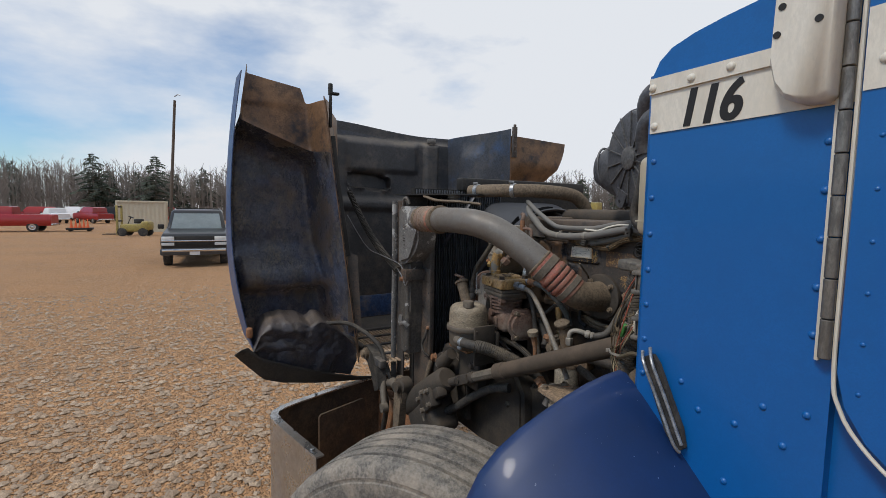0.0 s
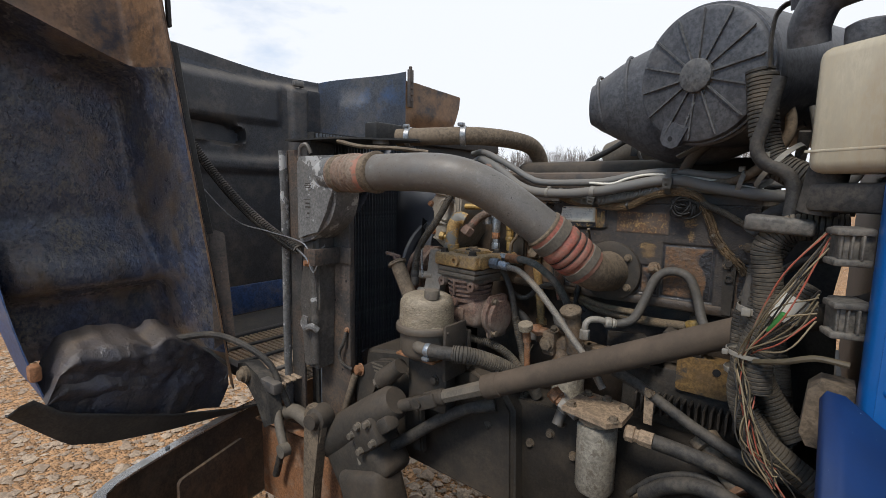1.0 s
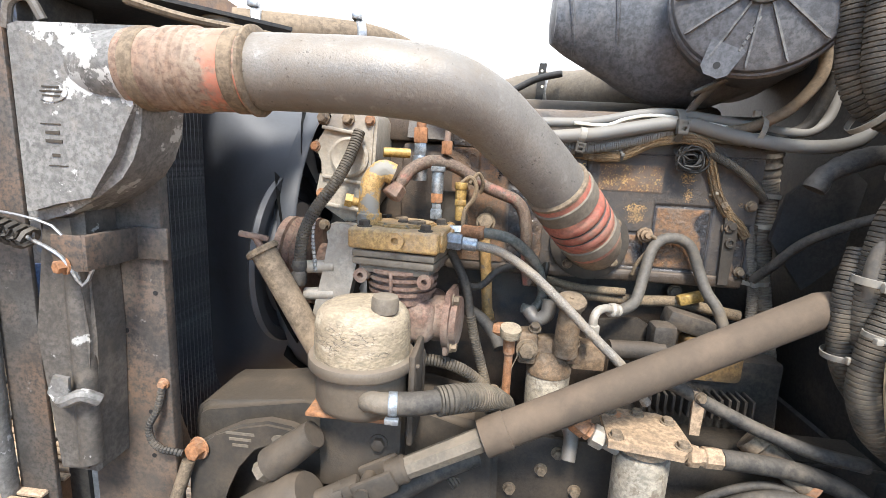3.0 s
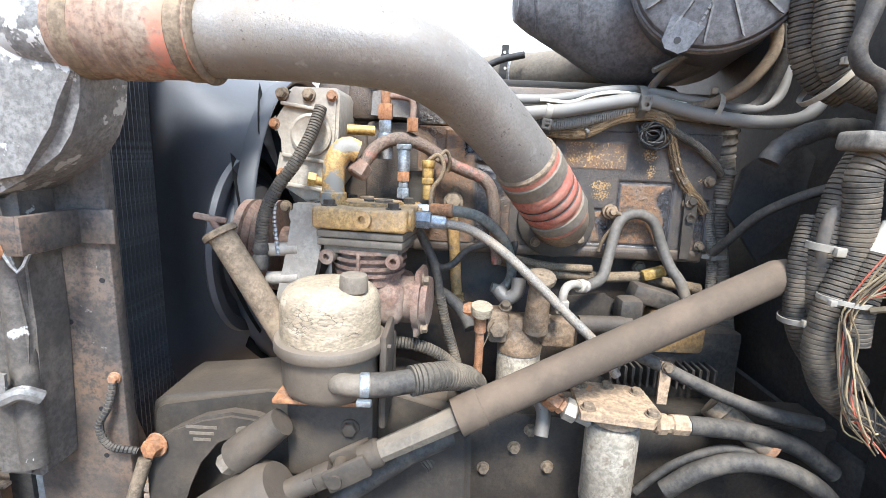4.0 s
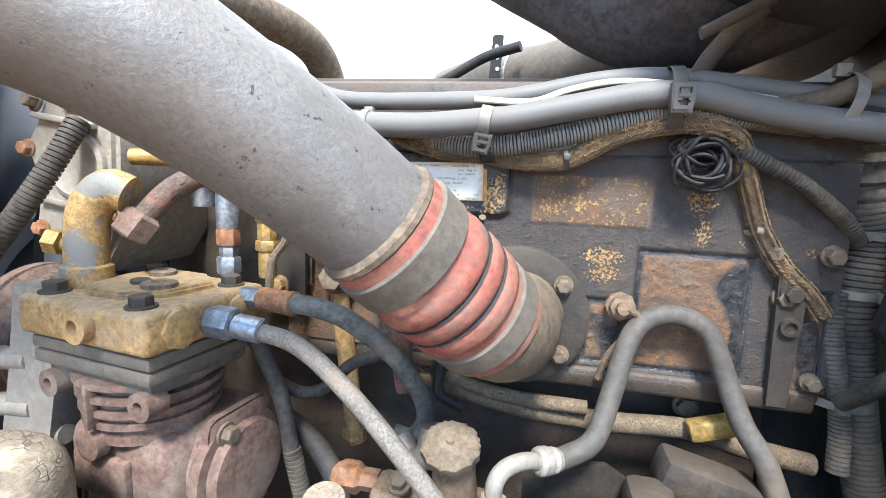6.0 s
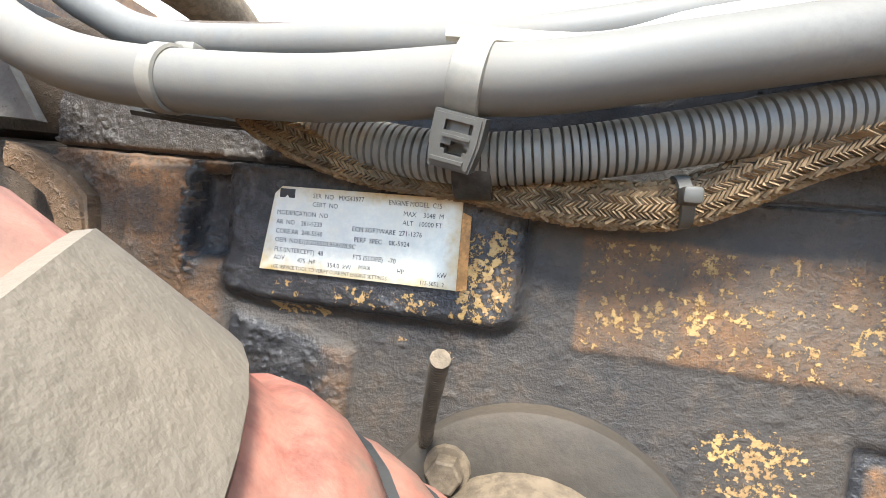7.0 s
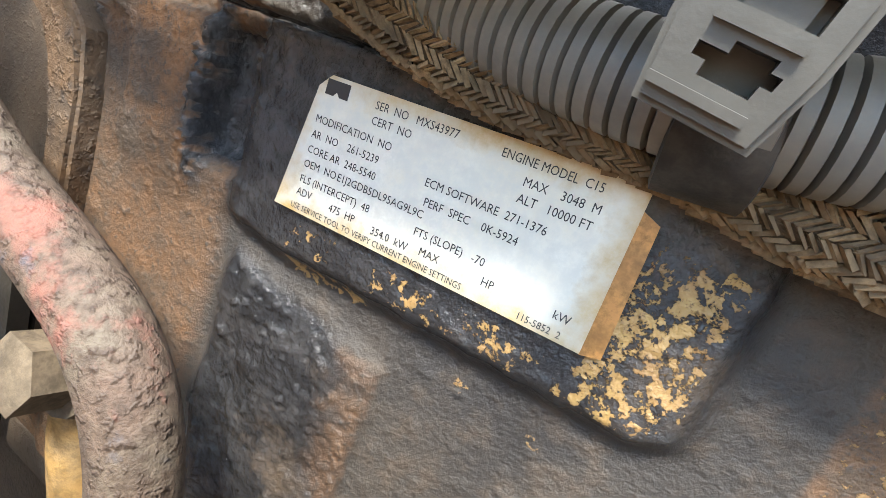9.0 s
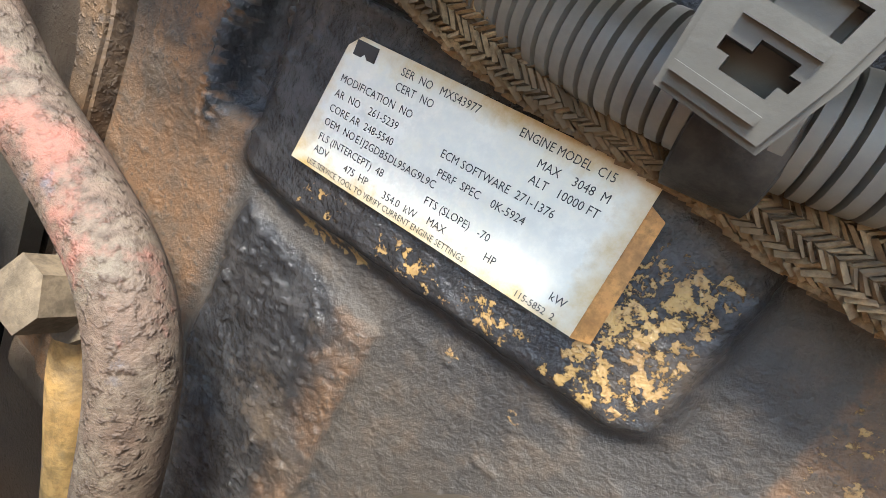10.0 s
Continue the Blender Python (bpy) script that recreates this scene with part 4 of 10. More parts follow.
part("face", ribbon(nb(), plan, 0.44, 0.868, 0.0, 0.004), M["chrome"], bumper, "dusty chrome face", angle=30)
part("back", ribbon(nb(), plan, 0.45, 0.862, 0.005, 0.004), M["bump_in"], bumper, "rusty brown back", angle=30)
part("top_flange", ribbon(nb(), plan, 0.866, 0.873, 0.001, 0.036), M["chrome"], bumper, "scuffed chrome top flange", angle=30)
for x, y in ((-2.36, 0.62), (-2.44, 0.92), (-2.16, 0.395), (-1.80, 0.455)):
    part("bolt", bolt(nb(), (x, y, 0.873), (0, 0, 1), 0.008, 0.005, False), M["steel"], bumper)
# inner support plates seen over the edge
bm = nb()
prism(bm, rounded(0.30, 0.30, 0.02), (-2.30, 0.74, 0.66), (-0.35, 0.94, 0), (0, 0, 1), 0.012)
part("support_plate", bm, M["bump_in"], bumper)
bm = nb()
prism(bm, [(-2.40, 0.80), (-1.95, 0.86), (-1.90, 0.84), (-1.90, 0.56), (-2.40, 0.50)], (0, 1.0, 0), (1, 0, 0), (0, 0, 1), 0.010)
box(bm, (-2.15, 0.985, 0.865), (0.5, 0.05, 0.010), 0.003, (0, -7, 0))
part("frame_horn", bm, M["orange_rust"], bumper, "rusty frame horn")

# ---- tilted hood ----
hood = thing("tilted_hood", "blue truck hood tilted forward, sooty and rusty underside", "truck hood", (-2.7, YC, 0.9))


def smooth(a, b, x):
    t = min(1.0, max(0.0, (x - a) / (b - a)))
    return t * t * (3 - 2 * t)


def skin(bm, nu, nv, f, thick):
    """A sheet from a function of (u, v) in 0..1, with a back face and rim."""
    front = [[Vector(f(i / nu, j / nv)) for j in range(nv + 1)] for i in range(nu + 1)]
    mid = front[nu // 2][nv // 2]
    n = (front[nu][0] - front[0][0]).cross(front[0][nv] - front[0][0]).normalized() * thick
    va = [[bm.verts.new(p) for p in r] for r in front]
    vb = [[bm.verts.new(p + n) for p in r] for r in front]
    for i in range(nu):
        for j in range(nv):
            bm.faces.new((va[i][j], va[i][j + 1], va[i + 1][j + 1], va[i + 1][j]))
            bm.faces.new((vb[i][j], vb[i + 1][j], vb[i + 1][j + 1], vb[i][j + 1]))
    rim = [(0, j) for j in range(nv)] + [(i, nv) for i in range(nu)] + [(nu, j) for j in range(nv, 0, -1)] + [(i, 0) for i in range(nu, 0, -1)]
    for (i, j), (k, l) in zip(rim, rim[1:] + rim[:1]):
        bm.faces.new((va[i][j], vb[i][j], vb[k][l], va[k][l]))
    return bm


def outer_y(z):
    return 0.248 + 0.065 * ((z - 1.72) / 0.8) ** 2 if z > 1.72 else 0.248 + 0.065 * ((1.72 - z) / 0.52) ** 2


def fender_x(y, z, w):
    """Depth of the fender's underside: a rusty upper flat, a slanting step, a deep middle, a rounded ledge, a deep foot."""
    s = 2.29 - 0.16 * w
    x = -2.52 - 0.20 * (1 - smooth(s - 0.05, s + 0.008, z))
    x += 0.035 * smooth(s - 0.12, s - 0.01, z) * (1 - smooth(s - 0.01, s + 0.01, z))
    x += 0.012 * smooth(2.36, 2.38, z) * (1 - w)
    led = smooth(1.36, 1.44, z) * (1 - smooth(1.47, 1.66, z))
    x += 0.10 * led * smooth(0.0, 0.12, w) * (1 - 0.5 * smooth(0.8, 1.0, w))
    x -= 0.03 * (1 - smooth(1.34, 1.42, z))
    x += 0.14 * (1 - smooth(0.0, 0.06, w))
    x += 0.12 * smooth(0.84, 1.0, w)
    x += 0.008 * noise.noise(Vector((y * 6, z * 6, 3)))
    return x


def left_fender(u, v):
    edge_z = 2.292 - 0.16 * v
    z = 1.16 + (edge_z - 1.16) * u / 0.75 if u <= 0.75 else edge_z + (2.515 - 0.05 * v - 0.075 * smooth(0.80, 0.86, v) - edge_z) * (u - 0.75) / 0.25
    yo, yi = outer_y(z), 0.66 + 0.17 * (2.5 - z) / 1.3
    y = yo + (yi - yo) * v
    x = fender_x(y, z, v)
    return (x + (-2.336 - x) * smooth(0.88, 1.0, v), y, z)


panel = part("fender_panel", skin(nb(), 72, 40, left_fender, -0.005), M["hood_rust"], hood, "rusty brown upper and blue-black lower fender underside", angle=50)
panel.data.materials.append(M["gloss_in"])
for f in panel.data.polygons:
    if f.index < 2 * 54 * 40:
        f.material_index = 1
# painted outer lip
bm = nb()
skin(bm, 20, 3, lambda u, v: (-2.50 - 0.17 * v + 0.13 * (1 - v) * smooth(0.55, 0.0, u), outer_y(1.16 + 1.36 * u) - 0.006 - 0.004 * v, 1.16 + 1.36 * u), 0.004)
part("fender_skin", bm, M["hood_blue"], hood, "faded blue outer skin", angle=50)
# inner wall and its black foam seal
bm = nb()


def left_wall(u, v):
    z = 1.02 + 1.39 * u
    y0 = 0.665 + 0.17 * (2.41 - z) / 1.3
    x = -2.36 - 0.82 * v
    y = y0 + 0.05 * smooth(0.0, 0.12, v) + (0.97 - y0 - 0.05) * smooth(0.0, 1.0, v)
    return (x + 0.03 * smooth(0.10, 0.0, v), y, z)


skin(bm, 16, 24, left_wall, 0.006)
part("side_wall", bm, M["hood_rust"], hood, "rust-streaked inner wall", angle=50)
bm = nb()
tube(bm, [(-2.362, 0.712, 2.22), (-2.358, 0.735, 2.0), (-2.355, 0.762, 1.8), (-2.352, 0.79, 1.6)], 0.018, 8, 0.03, squash=0.7)
part("foam_seal", bm, M["black"], hood, "crumbling black foam seal")
bm = nb()
prism(bm, [(0, 0), (0.05, -0.02), (0.07, -0.40), (0.0, -0.44)], (-2.36, 0.795, 1.62), (0.3, 0.95, 0), (0, 0, 1), 0.008)
part("seal_bracket", bm, M["chan"], hood)
bm = nb()
box(bm, (-2.345, 0.70, 2.36), (0.022, 0.012, 0.20), 0.004)
cyl(bm, (-2.345, 0.70, 2.42), (-2.345, 0.70, 2.478), 0.012, 12, bevel=0.003)
box(bm, (-2.345, 0.718, 2.43), (0.03, 0.05, 0.012), 0.003)
part("latch_post", bm, M["black"], hood)


def wall_x(y, z):
    x = -3.20 - 0.04 * math.sin(math.pi * (y - 0.97) / 0.95)
    pan = smooth(1.05, 1.09, y) * (1 - smooth(1.60, 1.66, y)) * smooth(2.11, 2.14, z) * (1 - smooth(2.32, 2.35, z))
    x += 0.022 * pan
    x -= 0.035 * smooth(2.345, 2.375, z)
    rib = smooth(1.685, 1.705, y) * (1 - smooth(1.80, 1.82, y)) * (1 - smooth(2.34, 2.36, z))
    x += 0.03 * rib
    x += 0.03 * (1 - smooth(1.90, 1.94, z))
    x -= 0.03 * (1 - smooth(1.83, 1.86, z))
    sl = max(abs(y - 1.245) / 0.17, 0) ** 4 + (abs(z - 2.05 - 0.08 * (1.245 - y)) / 0.056) ** 4
    x -= 0.06 * (1 - smooth(0.75, 1.05, sl))
    x += 0.012 * (1 - smooth(1.05, 1.7, sl)) * smooth(0.9, 1.05, sl)
    return x


def top_panel(u, v):
    y = 0.965 + 0.96 * v
    z = 1.0 + (2.462 - 0.055 * smooth(0.0, 0.85, v) - 1.0) * u
    return (wall_x(y, z), y, z)


part("top_panel", skin(nb(), 96, 72, top_panel, -0.006), M["hood_in"], hood, "sooty dark underside with a slot recess", angle=50)
bm = nb()
skin(bm, 3, 30, lambda u, v: (wall_x(0.965 + 0.96 * v, 2.44) - 0.004 + 0.012 * (1 - u), 0.965 + 0.96 * v, 2.345 + 0.123 * u - 0.055 * smooth(0.0, 0.85, v)), -0.004)
part("top_edge", bm, M["hood_pale"], hood, "faded blue painted edge", angle=50)
bm = nb()
box(bm, (-3.20, 1.75, 2.375), (0.03, 0.07, 0.035), 0.006)
part("edge_clip", bm, M["grey_al"], hood)
# right inner wall, block and fender
bm = nb()


def right_wall(u, v):
    z = 1.02 + (2.405 + 0.02 * v - 1.02) * u
    x = -3.21 + 0.60 * v
    y = 1.90 + 0.16 * smooth(0.0, 1.0, v) - 0.03 * smooth(1.7, 1.9, z) * smooth(0.25, 0.3, v) * (1 - smooth(0.55, 0.6, v)) * (1 - smooth(2.26, 2.30, z))
    return (x, y, z)


def right_x(u, v):
    x = -2.60 - 0.10 * (1 - smooth(2.12, 2.2, 1.16 + 1.26 * u))
    return x + (-2.614 - x) * smooth(0.15, 0.0, v)


skin(bm, 30, 24, right_wall, 0.006)
part("side_wall", bm, M["hood_pale"], hood, "faded blue-grey inner wall", angle=50)
bm = nb()
skin(bm, 24, 16, lambda u, v: (right_x(u, v), 2.06 + (0.50 - 0.22 * (1 - smooth(0.55, 1.0, u))) * v, 1.16 + (1.215 - 0.02 * v) * u), -0.006)
part("fender_panel", bm, M["hood_rust"], hood, "rusty orange fender underside", angle=50)
bm = nb()
box(bm, (-2.585, 2.075, 2.33), (0.02, 0.035, 0.21), 0.004)
for k in range(4):
    bolt(bm, (-2.572, 2.075, 2.26 + 0.035 * k), (1, -0.2, 0), 0.006, 0.004)
cyl(bm, (-2.585, 2.075, 2.43), (-2.585, 2.075, 2.452), 0.010, 12, bevel=0.003)
part("latch_plate", bm, M["chan"], hood, "rusty latch plate")

# headlamp bucket, wiring and lower lip on the left fender
bm = nb()


def lip_z(y):
    """Height of the splash lip's upper and lower edge."""
    return (float(np.interp(y, (0.232, 0.28, 0.351, 0.629, 0.856, 1.05), (1.156, 1.185, 1.115, 1.005, 0.943, 0.912))),
            float(np.interp(y, (0.232, 0.319, 0.362, 0.453, 0.625, 0.854, 1.086), (1.14, 1.046, 1.0, 0.967, 0.935, 0.911, 0.893))))


def bucket(u, v):
    y = 0.312 + 0.508 * v
    top = sum(float(np.interp(y + d, (0.312, 0.335, 0.365, 0.45, 0.525, 0.545, 0.57, 0.59, 0.635, 0.70, 0.79, 0.83), (1.150, 1.205, 1.222, 1.222, 1.216, 1.190, 1.190, 1.214, 1.206, 1.150, 1.060, 1.0))) for d in (-0.012, 0, 0.012)) / 3
    foot = sum(lip_z(y + d)[0] for d in (-0.04, -0.02, 0, 0.02, 0.04)) / 5 - 0.02
    z = foot + (max(top, foot + 0.01) - foot) * u
    x = -2.36 - 0.17 * smooth(0.84, 1.0, u) - 0.04 * smooth(0.5, 1.0, v) + 0.03 * smooth(0.3, 0.6, u) * (1 - smooth(0.6, 0.95, u)) * (1 - smooth(0.35, 0.45, v))
    x += 0.016 * noise.noise(Vector((y * 11, z * 11, 0))) + 0.008 * noise.noise(Vector((y * 34, z * 34, 3)))
    z += 0.008 * noise.noise(Vector((y * 22, 5, 0))) * smooth(0.6, 0.9, u)
    return (x, y, z)


skin(bm, 36, 60, bucket, -0.09)
part("lamp_bucket", bm, M["bucket"], hood, "dented dark blue headlamp bucket", angle=85)
bm = nb()


def lip(u, v):
    y = 0.232 + 0.82 * v
    zt, zb = lip_z(y)
    return (-2.325 - 0.05 * u, y, zt + (zb - zt) * u)


skin(bm, 5, 30, lip, 0.006)
part("splash_lip", bm, M["black"], hood, "torn black rubber splash lip", angle=60)
bm = nb()
tube(bm, [(-2.40, 0.66, 1.24), (-2.33, 0.80, 1.235), (-2.20, 0.90, 1.15), (-2.14, 0.93, 1.03), (-2.12, 0.95, 0.95)], 0.012, 8, 0.03)
part("lamp_cable", bm, M["rubber"], hood)
bm = nb()
box(bm, (-2.37, 0.30, 1.24), (0.04, 0.03, 0.05), 0.01)
part("marker_lamp", bm, M["orange_rust"], hood, "small orange marker lamp")

# grille, lying under the tilted hood
GX0, GX1, GY0, GY1, GZZ = -2.76, -2.12, 0.90, 1.96, 1.06
bm = nb()
box(bm, ((GX0 + GX1) / 2, GY0, GZZ), (GX1 - GX0, 0.035, 0.04), 0.005)
box(bm, ((GX0 + GX1) / 2, GY1, GZZ), (GX1 - GX0, 0.035, 0.04), 0.005)
box(bm, (GX0, (GY0 + GY1) / 2, GZZ), (0.035, GY1 - GY0, 0.04), 0.005)
box(bm, (-2.90, 1.42, 1.075), (0.26, 0.95, 0.012), 0.004, (0, 4, 0))
grille = part("grille", bm, M["hood_in"], hood, "dusty slatted grille lying flat")
slat_me = None
for j in range(44):
    bm = nb()
    y = GY0 + 0.03 + j * 0.0232
    if slat_me is None:
        box(bm, (0, 0, 0), (GX1 - GX0 - 0.03, 0.0165, 0.008), 0.002, seg=1)
        slat_me = finish(bm, "slat", M["grille"])
    ob = new("slat", slat_me)
    ob.parent = grille
    ob.location = Vector(((GX0 + GX1) / 2, y, GZZ + 0.004)) - place_of(hood)
for j in range(3):
    bm = nb()
    box(bm, (GX0 + 0.16 + 0.17 * j, (GY0 + GY1) / 2, GZZ + 0.013), (0.022, GY1 - GY0 - 0.03, 0.010), 0.002)
    part("cross_bar", bm, M["hood_in"], grille)
bm = nb()
box(bm, (-3.03, 1.42, 1.17), (0.02, 0.90, 0.15), 0.004)
part("grille_header", bm, M["hood_blue"], hood, "faded blue painted header")

# hood stay spring and cable
stay = thing("hood_stay_spring", "black coil spring hood stay with a steel cable", "spring", (-2.4, 0.95, 1.5))
A, B = Vector((-2.98, 1.0, 1.985)), Vector((-1.985, 0.935, 1.535))
bm = nb()
d_, u_, w_ = basis_for(B - A)
ln = (B - A).length
pts = []
turns = 62
for i in range(turns * 8 + 1):
    t = i / (turns * 8)
    sag = -0.05 * 4 * t * (1 - t)
    a = 2 * math.pi * turns * t
    pts.append(A + d_ * (0.05 + 0.90 * t) * ln + (u_ * math.cos(a) + w_ * math.sin(a)) * 0.0165 + Vector((0, 0, sag)))
ring_prev = None
for i, p in enumerate(pts):
    t = (pts[min(i + 1, len(pts) - 1)] - pts[max(i - 1, 0)]).normalized()
    _, a_, b_ = basis_for(t)
    ring = [bm.verts.new(p + (a_ * math.cos(k * math.pi / 2) + b_ * math.sin(k * math.pi / 2)) * 0.0042) for k in range(4)]
    if ring_prev:
        for k in range(4):
            bm.faces.new((ring_prev[k], ring_prev[(k + 1) % 4], ring[(k + 1) % 4], ring[k]))
    ring_prev = ring
part("coil", bm, M["rubber"], stay, angle=80)
bm = nb()
tube(bm, [A, A + d_ * 0.06 * ln], 0.004, 6)
tube(bm, [A + d_ * 0.94 * ln, B, (-1.965, 0.945, 1.49), (-1.95, 0.95, 1.515)], 0.003, 6)
tube(bm, [(-2.80, 0.94, 1.81), (-2.60, 0.94, 1.70), (-2.40, 0.93, 1.63), (-2.2, 0.93, 1.61), (-2.0, 0.94, 1.58), (-1.97, 0.945, 1.50)], 0.0022, 6, 0.04)
part("cable", bm, M["steel"], stay)

# ---- radiator and charge air cooler ----
rad = thing("radiator", "sooty radiator with charge air cooler and flaking side tank", "radiator", (-2.08, YC, 0.9))
bm = nb()
box(bm, (-2.125, 1.66, 1.435), (0.04, 1.20, 1.05))
part("core", bm, M["black"], rad)
fin_me = finish(box(nb(), (0, 0, 0), (0.012, 0.0022, 1.04)), "fin", M["fin"], False)
for k in range(36):
    ob = new("fin", fin_me)
    ob.parent = rad
    ob.location = Vector((-2.097, 1.068 + 0.0150 * k, 1.435)) - place_of(rad)
bm = nb()
box(bm, (-2.155, 1.012, 1.395), (0.075, 0.010, 1.0), 0.003)
part("front_strip", bm, M["chan"], rad, "brown rusted side strip")
bm = nb()
tube(bm, [(-2.194, 0.992, 1.893), (-2.19, 0.992, 1.6), (-2.195, 0.99, 1.2), (-2.19, 0.99, 0.90)], 0.0165, 10, 0.012, squash=0.6, r_at=lambda t: 1.0 + 0.10 * noise.noise(Vector((t * 60, 0, 0))))
part("edge_seal", bm, M["tank"], rad, "crusted pale edge seal")
bm = nb()
prism(bm, [(-2.062, 1.58), (-2.03, 1.584), (-1.99, 1.597), (-1.941, 1.624), (-1.902, 1.653), (-1.882, 1.681), (-1.868, 1.715), (-1.862, 1.757), (-1.862, 1.866), (-2.045, 1.868), (-2.060, 1.863)], (0, 1.055, 0), (1, 0, 0), (0, 0, 1), 0.107)
bmesh.ops.bevel(bm, geom=[e for e in bm.edges if e.verts[0].co.y < 1.0 and e.verts[1].co.y < 1.0], offset=0.016, segments=4, affect="EDGES")
tube(bm, [(-1.845, 0.978, 1.811), (-1.90, 0.980, 1.810), (-1.94, 0.992, 1.809), (-1.98, 1.015, 1.806)], 0.054, 32, 0.008, r_at=lambda t: 1.0 - 0.16 * t * t)
part("side_tank", bm, M["tank"], rad, "flaking grey side tank with cast outlet", angle=40)
oval = [(math.cos(a), math.sin(a)) for a in [2 * math.pi * k / 28 for k in range(28)]]
bm = nb()
prism(bm, [(0.0245 * x, 0.0145 * z) for x, z in oval], (-1.985, 0.9485, 1.772), (1, 0, 0), (0, 0, 1), 0.0022)
part("cast_badge", bm, M["tank"], rad)
for k in range(3):
    part("badge_bar", box(nb(), (-1.985, 0.9458, 1.778 - 0.006 * k), (0.034 - 0.008 * abs(k - 1), 0.0012, 0.0022)), M["dark_cast"], rad, "raised unreadable casting bar")
for x, z, w in ((-1.992, 1.727, 0.032), (-1.990, 1.715, 0.022), (-1.989, 1.703, 0.026), (-1.988, 1.683, 0.012), (-1.986, 1.668, 0.030)):
    part("badge_bar", box(nb(), (x, 0.9475, z), (w, 0.0016, 0.0045 if w < 0.03 else 0.0015)), M["dark_cast"], rad)
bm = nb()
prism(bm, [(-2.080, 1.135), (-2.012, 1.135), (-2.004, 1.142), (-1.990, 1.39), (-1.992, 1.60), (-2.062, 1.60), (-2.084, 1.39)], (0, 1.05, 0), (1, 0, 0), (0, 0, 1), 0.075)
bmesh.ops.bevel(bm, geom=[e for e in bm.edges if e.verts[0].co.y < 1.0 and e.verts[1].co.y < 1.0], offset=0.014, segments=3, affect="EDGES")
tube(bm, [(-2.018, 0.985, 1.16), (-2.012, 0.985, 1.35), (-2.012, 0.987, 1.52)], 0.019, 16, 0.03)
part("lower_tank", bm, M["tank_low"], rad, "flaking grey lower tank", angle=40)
bm = nb()
tube(bm, [(-2.045, 0.965, 1.285), (-2.02, 0.95, 1.29), (-1.995, 0.955, 1.30), (-1.98, 0.97, 1.285)], 0.011, 8, 0.008)
prism(bm, [(0, 0), (0.02, 0.012), (0.022, 0.045), (0.0, 0.05), (-0.012, 0.02)], (-2.035, 0.952, 1.285), (1, 0.2, 0), (0, 0, 1), 0.006)
part("drain_tap", bm, M["tank"], rad, "corroded drain tap")
bm = nb()
box(bm, (-1.995, 1.055, 1.37), (0.165, 0.006, 0.96), 0.002)
box(bm, (-1.915, 1.064, 1.37), (0.006, 0.022, 0.96), 0.002)
part("side_channel", bm, M["chan"], rad, "rust-stained steel channel")
for x, z in ((-1.99, 1.376), (-1.955, 1.22), (-1.955, 1.13), (-1.93, 1.45)):
    part("hole", cyl(nb(), (x, 1.051, z), (x, 1.054, z), 0.0045, 10), M["num"], rad)
for a, b in (((-2.07, 1.40, 1.93), (-2.07, 1.215, 1.67)), ((-2.078, 1.262, 1.115), (-2.078, 1.312, 0.966))):
    part("core_brace", tube(nb(), [a, b], 0.018, 8, 0.05, squash=0.35), M["hood_pale"], rad, "grey flat brace")
bm = nb()
box(bm, (-1.955, 0.995, 1.54), (0.012, 0.11, 0.055), 0.003)
box(bm, (-1.98, 0.942, 1.54), (0.05, 0.006, 0.055), 0.002)
box(bm, (-1.925, 1.045, 1.54), (0.06, 0.006, 0.055), 0.002)
part("stay_bracket", bm, M["chan"], rad)
bm = nb()
bolt(bm, (-1.985, 0.939, 1.52), (-0.3, -1, 0), 0.010, 0.012)
part("stay_bolt", bm, M["orange_rust"], rad, "rusty bolt")
# top plate, cap and struts
bm = nb()
prism(bm, [(-2.145, 0.972), (-1.935, 1.0), (-1.90, 1.02), (-1.74, 1.20), (-1.80, 1.28), (-2.14, 1.28)], (0, 0, 1.922), (1, 0, 0), (0, 1, 0), 0.006)
box(bm, (-2.05, 1.05, 1.895), (0.012, 0.10, 0.05), 0.002)
part("top_bracket", bm, M["black"], rad)
bm = nb()
tube(bm, [(-2.09, 0.99, 1.865), (-2.075, 0.985, 1.90), (-2.05, 0.99, 1.908), (-2.04, 1.0, 1.88)], 0.007, 8, 0.01)
part("top_hook", bm, M["grey_al"], rad)
bm = nb()
tube(bm, [(-1.92, 1.02, 1.915), (-1.83, 1.04, 1.895), (-1.74, 1.10, 1.89), (-1.66, 1.16, 1.88)], 0.011, 8, 0.02, squash=0.6)
part("stay_rod", bm, M["tan"], rad)
bm = nb()
lathe(bm, (-1.845, 1.135, 1.895), (0, 0, 1), [(0, 0.022), (0.012, 0.022), (0.014, 0.028), (0.026, 0.028), (0.03, 0.022), (0.034, 0.01)], 20)
part("filler_cap", bm, M["cast"], rad)
bm = nb()
tube(bm, [(-1.925, 1.045, 1.275), (-1.93, 1.035, 1.235), (-1.945, 1.03, 1.20), (-1.93, 1.03, 1.165), (-1.89, 1.04, 1.15)], 0.0065, 8, 0.004, rings=0.006, depth=0.0012)
part("ground_wire", bm, M["rubber"], rad)
bm = nb()
bolt(bm, (-1.925, 1.05, 1.28), (0, -1, 0), 0.008, 0.008)
part("ground_bolt", bm, M["orange_rust"], rad)

# black box added over the core to shut out the sky behind the fan
part("top_tank", box(nb(), (-2.11, 1.78, 1.99), (0.07, 0.90, 0.07), 0.01), M["black"], rad)

